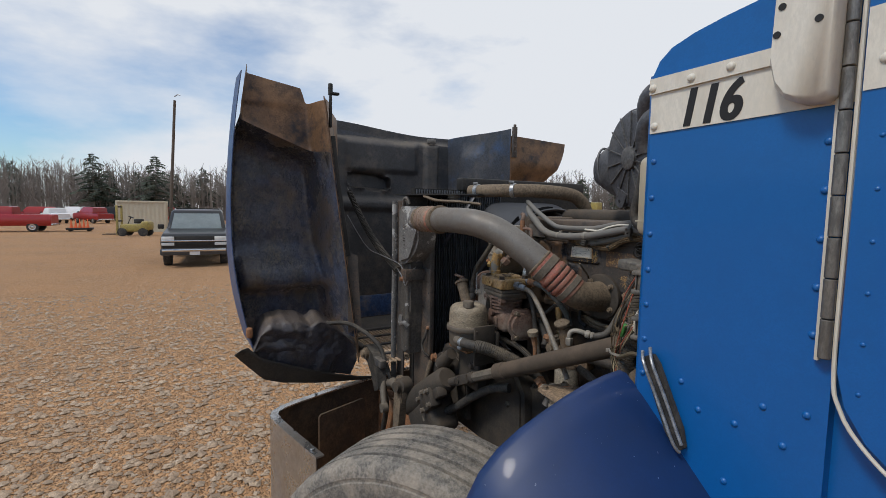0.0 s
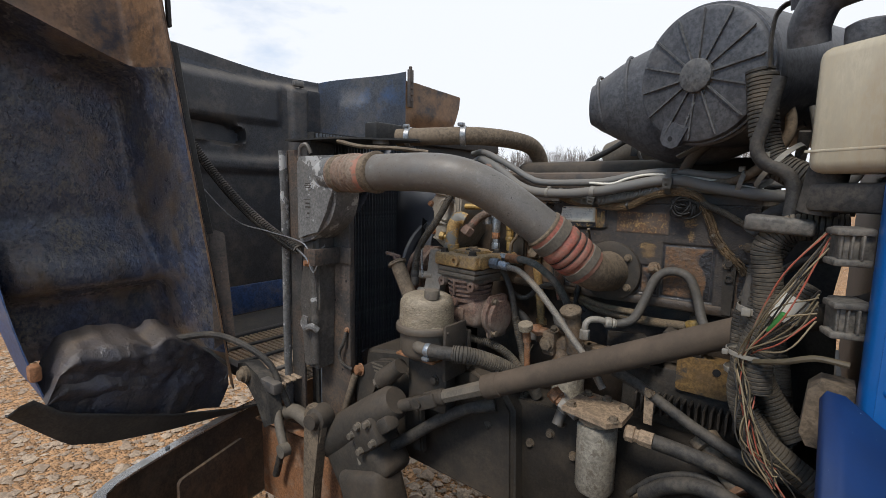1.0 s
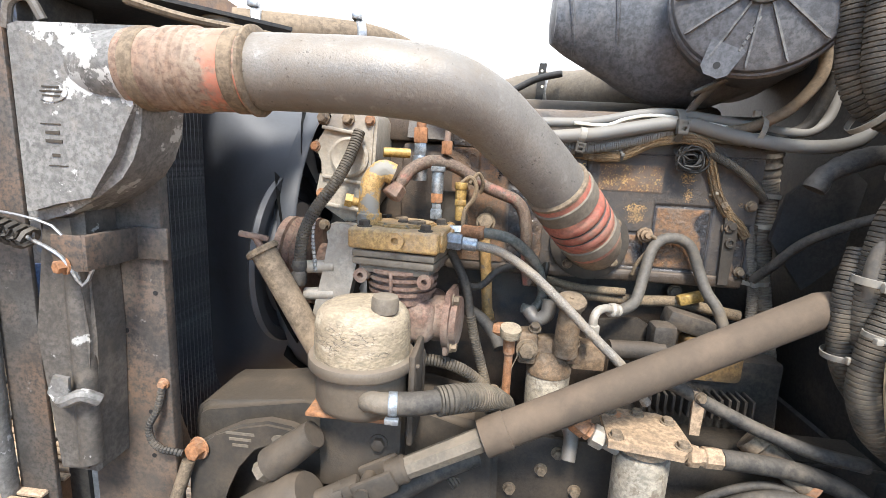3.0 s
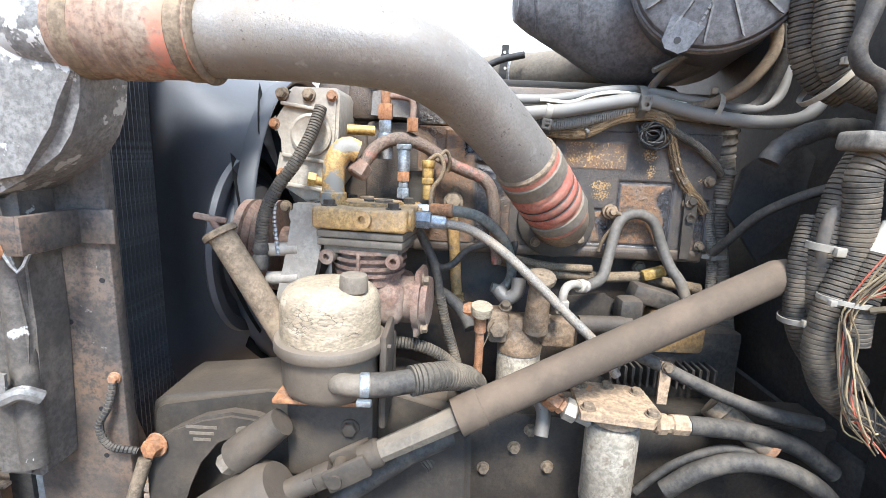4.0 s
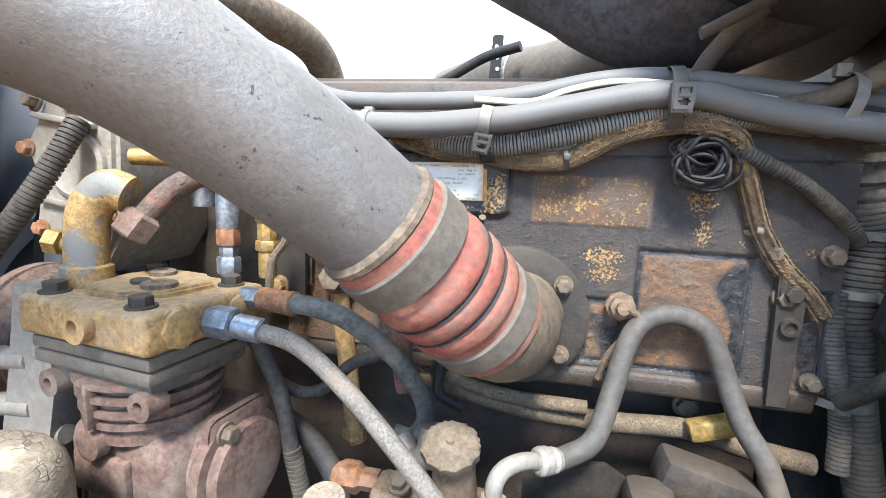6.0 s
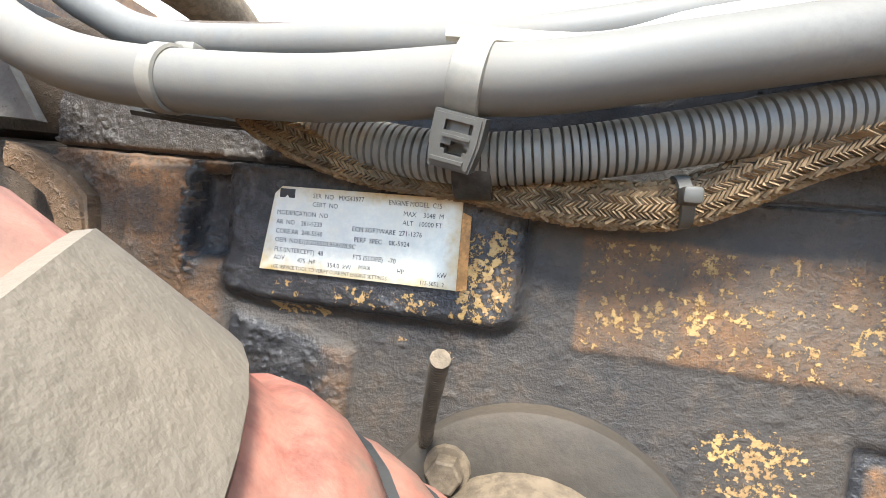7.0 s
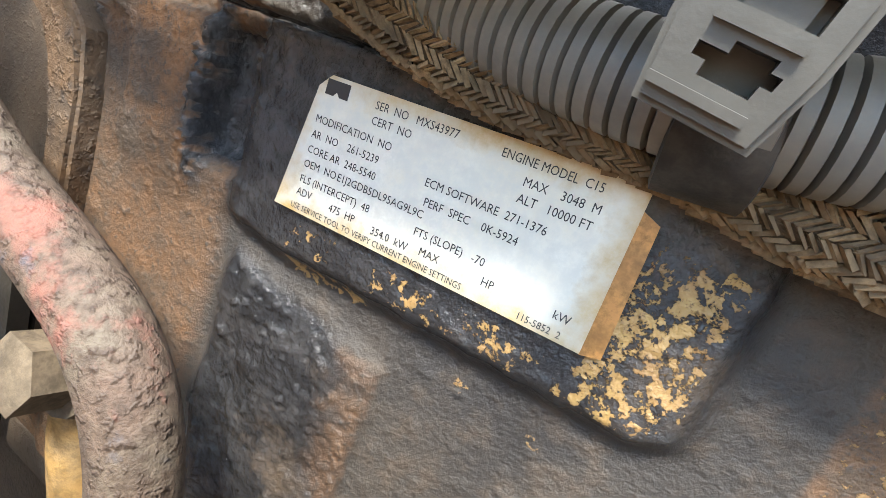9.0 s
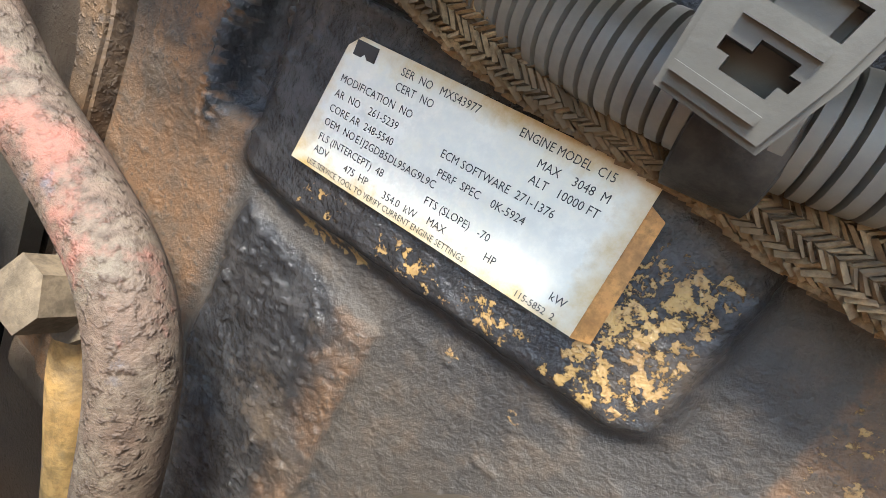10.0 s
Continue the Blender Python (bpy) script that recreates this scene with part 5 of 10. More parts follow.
# ---- fan in its shroud ----
fan = thing("cooling_fan", "sooty black radiator fan with hub and shroud", "fan", (-1.85, 1.50, 1.1))
FC = Vector((-1.80, 1.735, 1.45))
bm = nb()
seg = 72
rings = []
for x, r, sq in ((-2.088, 0.0, 1.0), (-2.05, 0.0, 0.92), (-1.98, 0.415, 0.5), (-1.90, 0.405, 0.12), (-1.84, 0.40, 0.0), (-1.80, 0.405, 0.0), (-1.795, 0.415, 0.0), (-1.80, 0.42, 0.0), (-1.84, 0.412, 0.0)):
    ring = []
    for k in range(seg):
        a = 2 * math.pi * k / seg
        c, n_s = math.cos(a), math.sin(a)
        rr = r or 0.42
        fold = (abs(c) ** 7 + abs(n_s) ** 7) ** (-1 / 7)
        ring.append(bm.verts.new((x, FC.y + 0.035 * sq + c * (rr * (1 - sq) + 0.315 * fold * sq), FC.z + n_s * (rr * (1 - sq) + 0.45 * fold * sq))))
    rings.append(ring)
for r0, r1 in zip(rings, rings[1:]):
    for k in range(seg):
        bm.faces.new((r0[k], r0[(k + 1) % seg], r1[(k + 1) % seg], r1[k]))
part("shroud", bm, M["shroud"], fan, "smooth sooty plastic shroud", angle=60)
bm = nb()
lathe(bm, FC + Vector((-0.06, 0, 0)), (1, 0, 0), [(0, 0.06), (0.01, 0.13), (0.05, 0.135), (0.06, 0.12), (0.065, 0.07), (0.10, 0.065), (0.14, 0.06)], 40)
part("hub", bm, M["blade_black"], fan)
for k in range(11):
    bm = nb()
    a = 2 * math.pi * k / 11
    rows_ = []
    for i in range(7):
        r = 0.12 + 0.31 * i / 6
        w = 0.50 * (1 - 0.12 * i / 6)
        rows_.append([bm.verts.new((FC.x - 0.03 + s * 0.05, FC.y + r * math.cos(a + s * w), FC.z + r * math.sin(a + s * w))) for s in (-0.5, -0.25, 0, 0.25, 0.5)])
    for r0, r1 in zip(rows_, rows_[1:]):
        for j in range(4):
            bm.faces.new((r0[j], r0[j + 1], r1[j + 1], r1[j]))
    bmesh.ops.solidify(bm, geom=bm.faces[:], thickness=0.004)
    part("blade", bm, M["blade_black"], fan)

part("fan_drive", lathe(nb(), (-1.87, 1.45, 1.44), (1, 0, 0), [(0, 0.10), (0.004, 0.205), (0.012, 0.214), (0.024, 0.212), (0.026, 0.190), (0.014, 0.180), (0.014, 0.150), (0.040, 0.140), (0.045, 0.05), (0.10, 0.045)], 64), M["shroud"], fan, "dark round fan drive", angle=30)

# ---- charge air pipe ----
cpipe = thing("charge_air_pipe", "weathered grey aluminium air pipe with red hump hoses", "air pipe", (-1.5, 1.0, 1.5))
PIPE = [(-1.73, 0.977, 1.812), (-1.62, 0.978, 1.812), (-1.52, 0.983, 1.811), (-1.44, 0.998, 1.803), (-1.38, 1.035, 1.781), (-1.325, 1.080, 1.740), (-1.28, 1.115, 1.700), (-1.243, 1.145, 1.664), (-1.228, 1.159, 1.648)]
bm = nb()
tube(bm, PIPE, 0.0515, 36, 0.010)
part("pipe", bm, M["grey_al"], cpipe, "weathered grey aluminium tube", angle=60)


def along(a, b, prof, seg=36):
    bm = nb()
    a, b = Vector(a), Vector(b)
    L = (b - a).length
    return lathe(bm, a, b - a, [(h * L, r) for h, r in prof], seg)


HA, HB = Vector((-1.246, 1.142, 1.667)), Vector((-1.160, 1.226, 1.568))
prof = [(0, 0.0545), (0.02, 0.0555)]
for c in (0.40, 0.54, 0.68):
    prof += [(c - 0.070, 0.0550), (c - 0.05, 0.0580), (c - 0.02, 0.0592), (c + 0.02, 0.0592), (c + 0.05, 0.0580), (c + 0.064, 0.0550)]
prof += [(0.97, 0.0555), (1.0, 0.0545)]
part("rear_hose", along(HA, HB, prof, 40), M["red"], cpipe, "faded red silicone hump hose", angle=45)
for c0, c1 in ((0.08, 0.27), (0.79, 0.93)):
    part("hose_clamp", along(HA.lerp(HB, c0), HA.lerp(HB, c1), [(0, 0.0566), (0.05, 0.0585), (0.95, 0.0585), (1, 0.0566)], 40), M["cast"], cpipe, "dusty grey clamp band")
part("pipe_bead", along(HA.lerp(HB, -0.05), HA.lerp(HB, 0.02), [(0, 0.052), (0.3, 0.056), (0.7, 0.0565), (1, 0.054)], 40), M["tan"], cpipe)
for c in (0.47, 0.61):
    part("hose_ring", along(HA.lerp(HB, c - 0.012), HA.lerp(HB, c + 0.012), [(0, 0.056), (0.5, 0.0585), (1, 0.056)], 40), M["black"], cpipe, "black groove ring")
FA, FB = Vector((-1.875, 0.978, 1.810)), Vector((-1.695, 0.977, 1.812))
prof = [(0, 0.054), (0.02, 0.0555)]
for c in (0.36, 0.45, 0.54):
    prof += [(c - 0.042, 0.0555), (c - 0.022, 0.0585), (c + 0.022, 0.0585), (c + 0.036, 0.0555)]
prof += [(0.99, 0.0555), (1.0, 0.053)]
part("front_hose", along(FA, FB, prof, 40), M["pinkhose"], cpipe, "dust-faded reddish hump hose", angle=45)
for c in (0.13, 0.90):
    part("hose_clamp", along(FA.lerp(FB, c - 0.06), FA.lerp(FB, c + 0.06), [(0, 0.056), (0.1, 0.0578), (0.9, 0.0578), (1, 0.056)], 40), M["tan"], cpipe, "dusty clamp band")
part("clamp_ring", along(FA.lerp(FB, 0.975), FA.lerp(FB, 1.03), [(0, 0.056), (0.3, 0.061), (0.7, 0.061), (1, 0.056)], 40), M["tan"], cpipe)
bm = nb()
tube(bm, [(-1.175, 1.211, 1.585), (-1.158, 1.230, 1.566), (-1.148, 1.262, 1.553), (-1.143, 1.30, 1.548), (-1.142, 1.35, 1.546)], 0.0520, 32, 0.008, r_at=lambda t: 1.0 + 0.10 * smooth(0.7, 1.0, t))
part("elbow", bm, M["tan"], cpipe, "dust-coated inlet elbow")
bm = nb()
lathe(bm, (-1.140, 1.354, 1.546), (0, -1, 0), [(0, 0.083), (0.014, 0.083), (0.017, 0.079), (0.018, 0.05)], 48)
part("flange", bm, M["dark_cast"], cpipe)
for a in (40, 130, -38, -130):
    part("flange_bolt", bolt(nb(), (-1.140 + 0.066 * math.cos(radians(a)), 1.336, 1.546 + 0.066 * math.sin(radians(a))), (0, -1, 0), 0.0085, 0.009), M["tan"], cpipe)

# ---- engine castings ----
engine = thing("diesel_engine", "oily brown diesel engine with worn yellow paint", "engine", (-1.15, YC + 0.2, 0.85))
bm = nb()
box(bm, (-1.235, 1.69, 1.16), (0.85, 0.50, 0.60), 0.02)
part("block", bm, M["block"], engine)
part("bell_housing", lathe(nb(), (-0.81, 1.72, 1.20), (1, 0, 0), [(0, 0.30), (0.02, 0.31), (0.10, 0.30), (0.18, 0.22)], 40), M["black"], engine)
bm = nb()
box(bm, (-1.18, 1.66, 1.60), (0.76, 0.60, 0.275), 0.012)
part("cylinder_head", bm, M["block"], engine)
bm = nb()
box(bm, (-1.20, 1.665, 1.780), (0.80, 0.60, 0.084), 0.016)
part("valve_cover_base", bm, M["block"], engine)
bm = nb()
box(bm, (-1.19, 1.74, 1.83), (0.76, 0.40, 0.07), 0.03, seg=3)
part("valve_cover", bm, M["dark_cast"], engine)


def pad(name, x0, x1, z0, z1, y0, y1, mat_, r=0.012, label="", bev=0.003):
    bm = nb()
    w, h = x1 - x0, z1 - z0
    o = rounded(w, h, min(r, w / 2.1, h / 2.1), 4, (x0 + x1) / 2, (z0 + z1) / 2)
    n = len(o)
    cx, cz = (x0 + x1) / 2, (z0 + z1) / 2
    va = [bm.verts.new((x, y0, z)) for x, z in o]
    vb = [bm.verts.new((x, y1 + bev, z)) for x, z in o]
    vc = [bm.verts.new((cx + (x - cx) * (1 - 2 * bev / w), y1, cz + (z - cz) * (1 - 2 * bev / h))) for x, z in o]
    for a, b in ((va, vb), (vb, vc)):
        for k in range(n):
            bm.faces.new((a[k], a[(k + 1) % n], b[(k + 1) % n], b[k]))
    bm.faces.new(vc)
    return part(name, bm, mat_, engine, label, angle=50)


part("heat_plate", prism(nb(), [(-1.545, 1.748), (-1.542, 1.795), (-1.52, 1.80), (-1.48, 1.79), (-1.445, 1.745)], (0, 1.345, 0), (1, 0, 0), (0, 0, 1), 0.006), M["grey_al"], engine)

bm = nb()
prism(bm, [(-1.47, 1.732), (-1.448, 1.726), (-1.424, 1.718), (-1.408, 1.705), (-1.404, 1.68), (-1.405, 1.56), (-1.421, 1.56), (-1.419, 1.66), (-1.423, 1.69), (-1.432, 1.705), (-1.447, 1.713), (-1.47, 1.717)], (0, 1.37, 0), (1, 0, 0), (0, 0, 1), 0.032)
bmesh.ops.bevel(bm, geom=[e for e in bm.edges if e.verts[0].co.y < 1.35 and e.verts[1].co.y < 1.35], offset=0.003, segments=2, affect="EDGES")
part("corner_edge", bm, M["rustpad"], engine)
pad("lower_rail", -1.45, -0.81, 1.462, 1.487, 1.37, 1.352, M["block"], 0.006)


def head_face(x, z):
    """Relief of the head's side and its wear: height, rust, dirt with painted recess shade, old yellow paint."""
    n1 = noise.noise(Vector((x * 140, z * 140, 0)))
    n2 = noise.noise(Vector((x * 420, z * 420, 5)))
    n3 = noise.noise(Vector((x * 45, z * 45, 9)))
    wx, wz = x + 0.0012 * n1 + 0.0020 * n3, z + 0.0012 * n2 + 0.0015 * noise.noise(Vector((x * 60, z * 60, 3)))

    def slab(x0, x1, z0, z1, soft, ax=wx, az_=wz):
        return smooth(x0 - soft, x0 + soft, ax) * (1 - smooth(x1 - soft, x1 + soft, ax)) * smooth(z0 - soft, z0 + soft, az_) * (1 - smooth(z1 - soft, z1 + soft, az_))

    h = 0.0035 + 0.0040 * (1 - smooth(-1.150, -1.120, x))
    left = 1 - smooth(-1.330, -1.318, wx)
    h += 0.0035 * left * smooth(-1.425, -1.412, wx)
    above = smooth(1.733, 1.739, z)
    rust, grime_shade, paint = (0.18 + 0.42 * left) * (1 - 0.75 * above), 0.45 * above, 0.0
    # raised boss with a crust of oil along its edge
    boss = smooth(-1.389, -1.383, wx) * (1 - smooth(-1.345, -1.338, wx)) * smooth(1.650, 1.685, wz) * (1 - smooth(1.7245, 1.7285, wz))
    h += 0.0050 * boss
    rust = max(rust, 0.95 * boss)
    crev = smooth(-1.344, -1.338, wx) * (1 - smooth(-1.326, -1.319, wx)) * smooth(1.672, 1.685, wz) * (1 - smooth(1.722, 1.730, wz))
    # pad that carries the plate
    foot = float(np.interp(x, (-1.34, -1.327, -1.297, -1.17, -1.157), (1.668, 1.6645, 1.6605, 1.6630, 1.668)))
    pad_ = smooth(-1.332, -1.312, x) * (1 - smooth(-1.164, -1.152, wx)) * smooth(foot - 0.006, foot + 0.004, z + 0.0006 * n1) * (1 - smooth(1.731, 1.7345, z))
    h = h * (1 - pad_) + 0.0152 * pad_
    grime_shade = max(grime_shade, 0.92 * pad_ * (1 - 0.35 * smooth(0.1, 0.5, n3)))
    # crevice beside the boss: oil, with its shadow gap painted black too
    h = h * (1 - crev) + 0.0004 * crev
    grime_shade = max(grime_shade, crev)
    edge_ = math.exp(-((wx + 1.343) / 0.0055) ** 2) * smooth(1.655, 1.675, z) * (1 - smooth(1.728, 1.742, z))
    crust = edge_ + 0.8 * (1 - smooth(-1.408, -1.385, wx)) * smooth(1.700, 1.715, z) * (1 - 0.6 * smooth(1.745, 1.76, z))
    crust += 0.7 * math.exp(-((wz - 1.7335) / 0.006) ** 2) * smooth(-1.36, -1.31, x) + 0.9 * smooth(-1.177, -1.168, wx) * pad_ * smooth(1.69, 1.71, z)
    crust += 0.5 * smooth(-1.335, -1.318, wx) * (1 - smooth(-1.300, -1.292, wx)) * smooth(1.69, 1.73, z) + 0.35 * (1 - smooth(-1.40, -1.345, x)) * smooth(0.0, 0.5, n3)
    crust = min(1.0, crust)
    ridged = 1 - abs(noise.noise(Vector((x * 300, z * 260, 1))))
    cell = noise.voronoi(Vector((x * 290, z * 290, 0)))[0]
    knob = smooth(0.0, 0.42, cell[1] - cell[0])
    h += crust * (0.0030 * knob * (0.6 + n1) + 0.0012 * ridged ** 3 + 0.0006 * n2)
    grime_shade = max(grime_shade, 0.85 * edge_ * smooth(0.3, 0.9, ridged))
    # rough web under the pad
    web = smooth(-1.322, -1.312, wx) * (1 - smooth(-1.2435, -1.2395, wx)) * (1 - smooth(1.640, 1.652, wz + 0.16 * (x + 1.28)))
    h += web * (0.0022 + 0.0014 * ridged + 0.0014 * n3 + 0.0010 * knob * (0.5 + n1))
    grime_shade = max(grime_shade, web * (0.85 - 0.45 * smooth(-1.275, -1.245, x) - 0.3 * max(0.0, n1)))
    rust = max(rust * (1 - web), web * smooth(-1.285, -1.245, x) * 0.55)
    paint = max(paint, 0.30 * web * smooth(-1.262, -1.245, x))
    # chips of yellow beside and below the plate
    paint = max(paint, pad_ * 0.56 * smooth(-1.190, -1.186, wx) * (1 - smooth(-1.166, -1.157, wx)) * (1 - 0.55 * smooth(1.705, 1.722, z)))
    low = pad_ * (1 - smooth(foot + 0.012, foot + 0.016, z))
    paint = max(paint, low * (0.49 * smooth(-1.262, -1.252, wx) + 0.45 * smooth(-1.292, -1.288, x) * (1 - smooth(-1.268, -1.262, x))))
    paint = max(paint, 0.56 * slab(-1.292, -1.252, 1.652, 1.662, 0.004))
    for cx, cz, rx_, rz_, v in ((-1.216, 1.6495, 0.006, 0.004, 0.56), (-1.190, 1.645, 0.005, 0.004, 0.52), (-1.047, 1.622, 0.034, 0.016, 0.57), (-1.045, 1.602, 0.028, 0.018, 0.56), (-0.949, 1.690, 0.024, 0.022, 0.55), (-0.944, 1.656, 0.014, 0.022, 0.56), (-0.900, 1.648, 0.014, 0.012, 0.48), (-0.834, 1.641, 0.014, 0.010, 0.5)):
        paint = max(paint, v * math.exp(-(((x - cx) / rx_) ** 2 + ((z - cz) / rz_) ** 2) ** 2 * 0.7))
    # worn name panel and the recessed rusty covers
    name = slab(-1.132, -0.998, 1.657, 1.714, 0.0030)
    h += 0.0012 * name
    paint, rust = max(paint, (0.485 + 0.10 * n3) * name), max(rust, (0.62 + 0.25 * n3) * name)
    # rims of the covers are coloured dark for the shadow dropped into them
    for x0, x1, z0, z1 in ((-1.009, -0.886, 1.490, 1.634), (-1.064, -1.017, 1.492, 1.572), (-0.845, -0.806, 1.47, 1.60)):
        c = slab(x0, x1, z0, z1, 0.0035, x, z)
        inner = slab(x0 + 0.007, x1 - 0.007, z0 + 0.007, z1 - 0.007, 0.004, x, z)
        h = h * (1 - c) + (0.0006 + 0.0016 * inner + 0.0005 * n1 * inner) * c
        rust = max(rust * (1 - c), (0.86 + 0.3 * n3) * inner)
        grime_shade = max(grime_shade * (1 - c), c * (1 - inner) * 0.9, inner * smooth(0.05, 0.55, noise.noise(Vector((x * 22, z * 16, 31))) + 0.4 * smooth(x1 - 0.05, x1, x)))
        paint = max(paint * (1 - c), inner * 0.40 * (1 - smooth(z0 + 0.02, z0 + 0.07, z)))
    # open seam along the gasket
    seam = math.exp(-((z - 1.7335 + 0.0006 * n1 - 0.004 * smooth(-1.25, -0.9, x)) / 0.0010) ** 2)
    h -= (h - 0.0002) * 0.95 * seam
    grime_shade = max(grime_shade, seam)
    drops = max(0.0, n2 - 0.36) * 0.0028 + max(0.0, n1 - 0.30) * 0.0018
    h += drops * (1 - 0.8 * name) + 0.0002 * n3
    if -1.305 < x < -1.184 and 1.672 < z < 1.728:
        h = min(h, 0.0153)
    return max(h, 0.0002), min(1.0, max(0.0, rust)), min(1.0, max(0.0, grime_shade)), min(1.0, paint)


X0, X1, Z0, Z1, STEP = -1.445, -0.802, 1.486, 1.776, 0.0012
nx, nz = int((X1 - X0) / STEP), int((Z1 - Z0) / STEP)
verts, wear = [], []
for i in range(nx + 1):
    for j in range(nz + 1):
        x, z = X0 + (X1 - X0) * i / nx, Z0 + (Z1 - Z0) * j / nz
        h, *w = head_face(x, z)
        verts.append((x - engine.location.x, 1.3602 - h - engine.location.y, z - engine.location.z))
        wear += [*w, 1.0]
faces = [(i * (nz + 1) + j, (i + 1) * (nz + 1) + j, (i + 1) * (nz + 1) + j + 1, i * (nz + 1) + j + 1) for i in range(nx) for j in range(nz)]
me = bpy.data.meshes.new("head_side")
me.from_pydata(verts, [], faces)
me.attributes.new("wear", "FLOAT_COLOR", "POINT").data.foreach_set("color", wear)
me.polygons.foreach_set("use_smooth", [True] * len(me.polygons))
me.materials.append(M["head_side"])
side = new("head_side", me)
side.parent = engine
tagged(side, "oily cast side with crusted dirt, darkened recesses and flaking yellow paint")
for x, z, r in ((-1.027, 1.567, 0.010), (-0.925, 1.435, 0.012), (-0.858, 1.592, 0.009), (-0.875, 1.64, 0.008), (-0.818, 1.64, 0.009), (-0.82, 1.50, 0.008), (-1.36, 1.60, 0.010), (-1.44, 1.60, 0.010)):
    part("head_bolt", bolt(nb(), (x, 1.352 if z > 1.45 else 1.40, z), (0, -1, 0), r, 0.010), M["tan"], engine)
bm = nb()
prism(bm, [(-0.868, 1.62), (-0.838, 1.62), (-0.842, 1.47), (-0.862, 1.47)], (0, 1.352, 0), (1, 0, 0), (0, 0, 1), 0.007)
part("link_plate", bm, M["dark_cast"], engine)
part("link_bolt", bolt(nb(), (-0.854, 1.344, 1.598), (0, -1, 0), 0.009, 0.008), M["dark_cast"], engine)
part("link_socket", lathe(nb(), (-0.852, 1.345, 1.562), (0, -1, 0), [(0, 0.010), (0.006, 0.010), (0.0062, 0.006), (0.002, 0.005)], 16), M["dark_cast"], engine)
# threaded stud by the plate
bm = nb()
tube(bm, [(-1.198, 1.352, 1.588), (-1.192, 1.325, 1.622), (-1.1795, 1.272, 1.666)], 0.0036, 10, 0.002, rings=0.0022, depth=0.0005)
part("stud", bm, M["tan"], engine, "dust-coated threaded stud")
# front gear housing, pale aluminium
bm = nb()
prism(bm, [(-1.685, 1.78), (-1.675, 1.787), (-1.595, 1.787), (-1.588, 1.775), (-1.595, 1.62), (-1.625, 1.575), (-1.649, 1.568), (-1.70, 1.60), (-1.713, 1.628), (-1.705, 1.665), (-1.692, 1.69), (-1.712, 1.703), (-1.722, 1.718), (-1.712, 1.733), (-1.69, 1.742)], (0, 1.66, 0), (1, 0, 0), (0, 0, 1), 0.42)
bmesh.ops.bevel(bm, geom=[e for e in bm.edges if e.verts[0].co.y < 1.3 and e.verts[1].co.y < 1.3], offset=0.006, segments=2, affect="EDGES")
part("front_housing", bm, M["white_al"], engine, "pale aluminium front housing")
bm = nb()
prism(bm, [(-1.655, 1.575), (-1.60, 1.575), (-1.605, 1.50), (-1.635, 1.36), (-1.70, 1.36), (-1.672, 1.48)], (0, 1.20, 0), (1, 0, 0), (0, 0, 1), 0.03)
for z in (1.55, 1.50, 1.45, 1.40):
    cyl(bm, (-1.665, 1.185, z), (-1.62, 1.185, z + 0.004), 0.011, 10)
cyl(bm, (-1.71, 1.18, 1.485), (-1.65, 1.18, 1.49), 0.013, 12)
cyl(bm, (-1.71, 1.18, 1.43), (-1.65, 1.18, 1.435), 0.013, 12)
part("front_bracket", bm, M["white_al"], engine, "pale ribbed aluminium bracket")
# added backing box, keeps bright sky from showing beside the housing
part("gear_case", box(nb(), (-1.575, 1.56, 1.67), (0.20, 0.34, 0.32), 0.02), M["block"], engine)
part("housing_cover", lathe(nb(), (-1.642, 1.2405, 1.70), (0, -1, 0), [(0, 0.040), (0.006, 0.039), (0.008, 0.034), (0.005, 0.028), (0.005, 0.001)], 32), M["white_al"], engine)
for x, z in ((-1.602, 1.772), (-1.712, 1.718), (-1.70, 1.625), (-1.605, 1.64)):
    part("housing_bolt", bolt(nb(), (x, 1.24, z), (0, -1, 0), 0.008, 0.008), M["orange_rust"], engine)
for z in (1.60, 1.655, 1.75):
    part("housing_rib", box(nb(), (-1.655, 1.237, z), (0.085, 0.010, 0.007), 0.002, (0, 8, 0)), M["white_al"], engine)
for x in (-1.695, -1.645):
    part("housing_bolt", bolt(nb(), (x, 1.24, 1.772), (-0.2, -1, 0.2), 0.010, 0.010), M["tan"], engine)
    part("housing_bolt", bolt(nb(), (x, 1.245, 1.56), (0, -1, 0), 0.009, 0.010), M["tan"], engine)
bm = nb()
lathe(bm, (-1.80, 1.30, 1.47), (1, 0, 0), [(0, 0.05), (0.005, 0.095), (0.02, 0.095), (0.022, 0.085), (0.026, 0.085), (0.028, 0.095), (0.036, 0.085), (0.044, 0.095), (0.052, 0.085), (0.06, 0.095), (0.075, 0.095), (0.08, 0.04), (0.12, 0.04)], 40)
part("pulley", bm, M["pink"], engine, "dusty belt pulley")
bm = nb()
for z0 in (0.0,):
    tube(bm, [(-1.685, 1.17, 1.60), (-1.69, 1.168, 1.55), (-1.685, 1.168, 1.48)], 0.004, 6, 0.002, rings=0.008, depth=0.002)
part("chain", bm, M["steel"], engine)
# right top: rocker fittings above the compressor
bm = nb()
prism(bm, rounded(0.062, 0.105, 0.008, 3, -1.438, 1.585), (0, 1.335, 0), (1, 0, 0), (0, 0, 1), 0.008)
part("side_bracket", bm, M["dark_cast"], engine)
part("side_bolt", bolt(nb(), (-1.441, 1.326, 1.560), (0, -1, 0), 0.009, 0.009), M["cat"], engine)
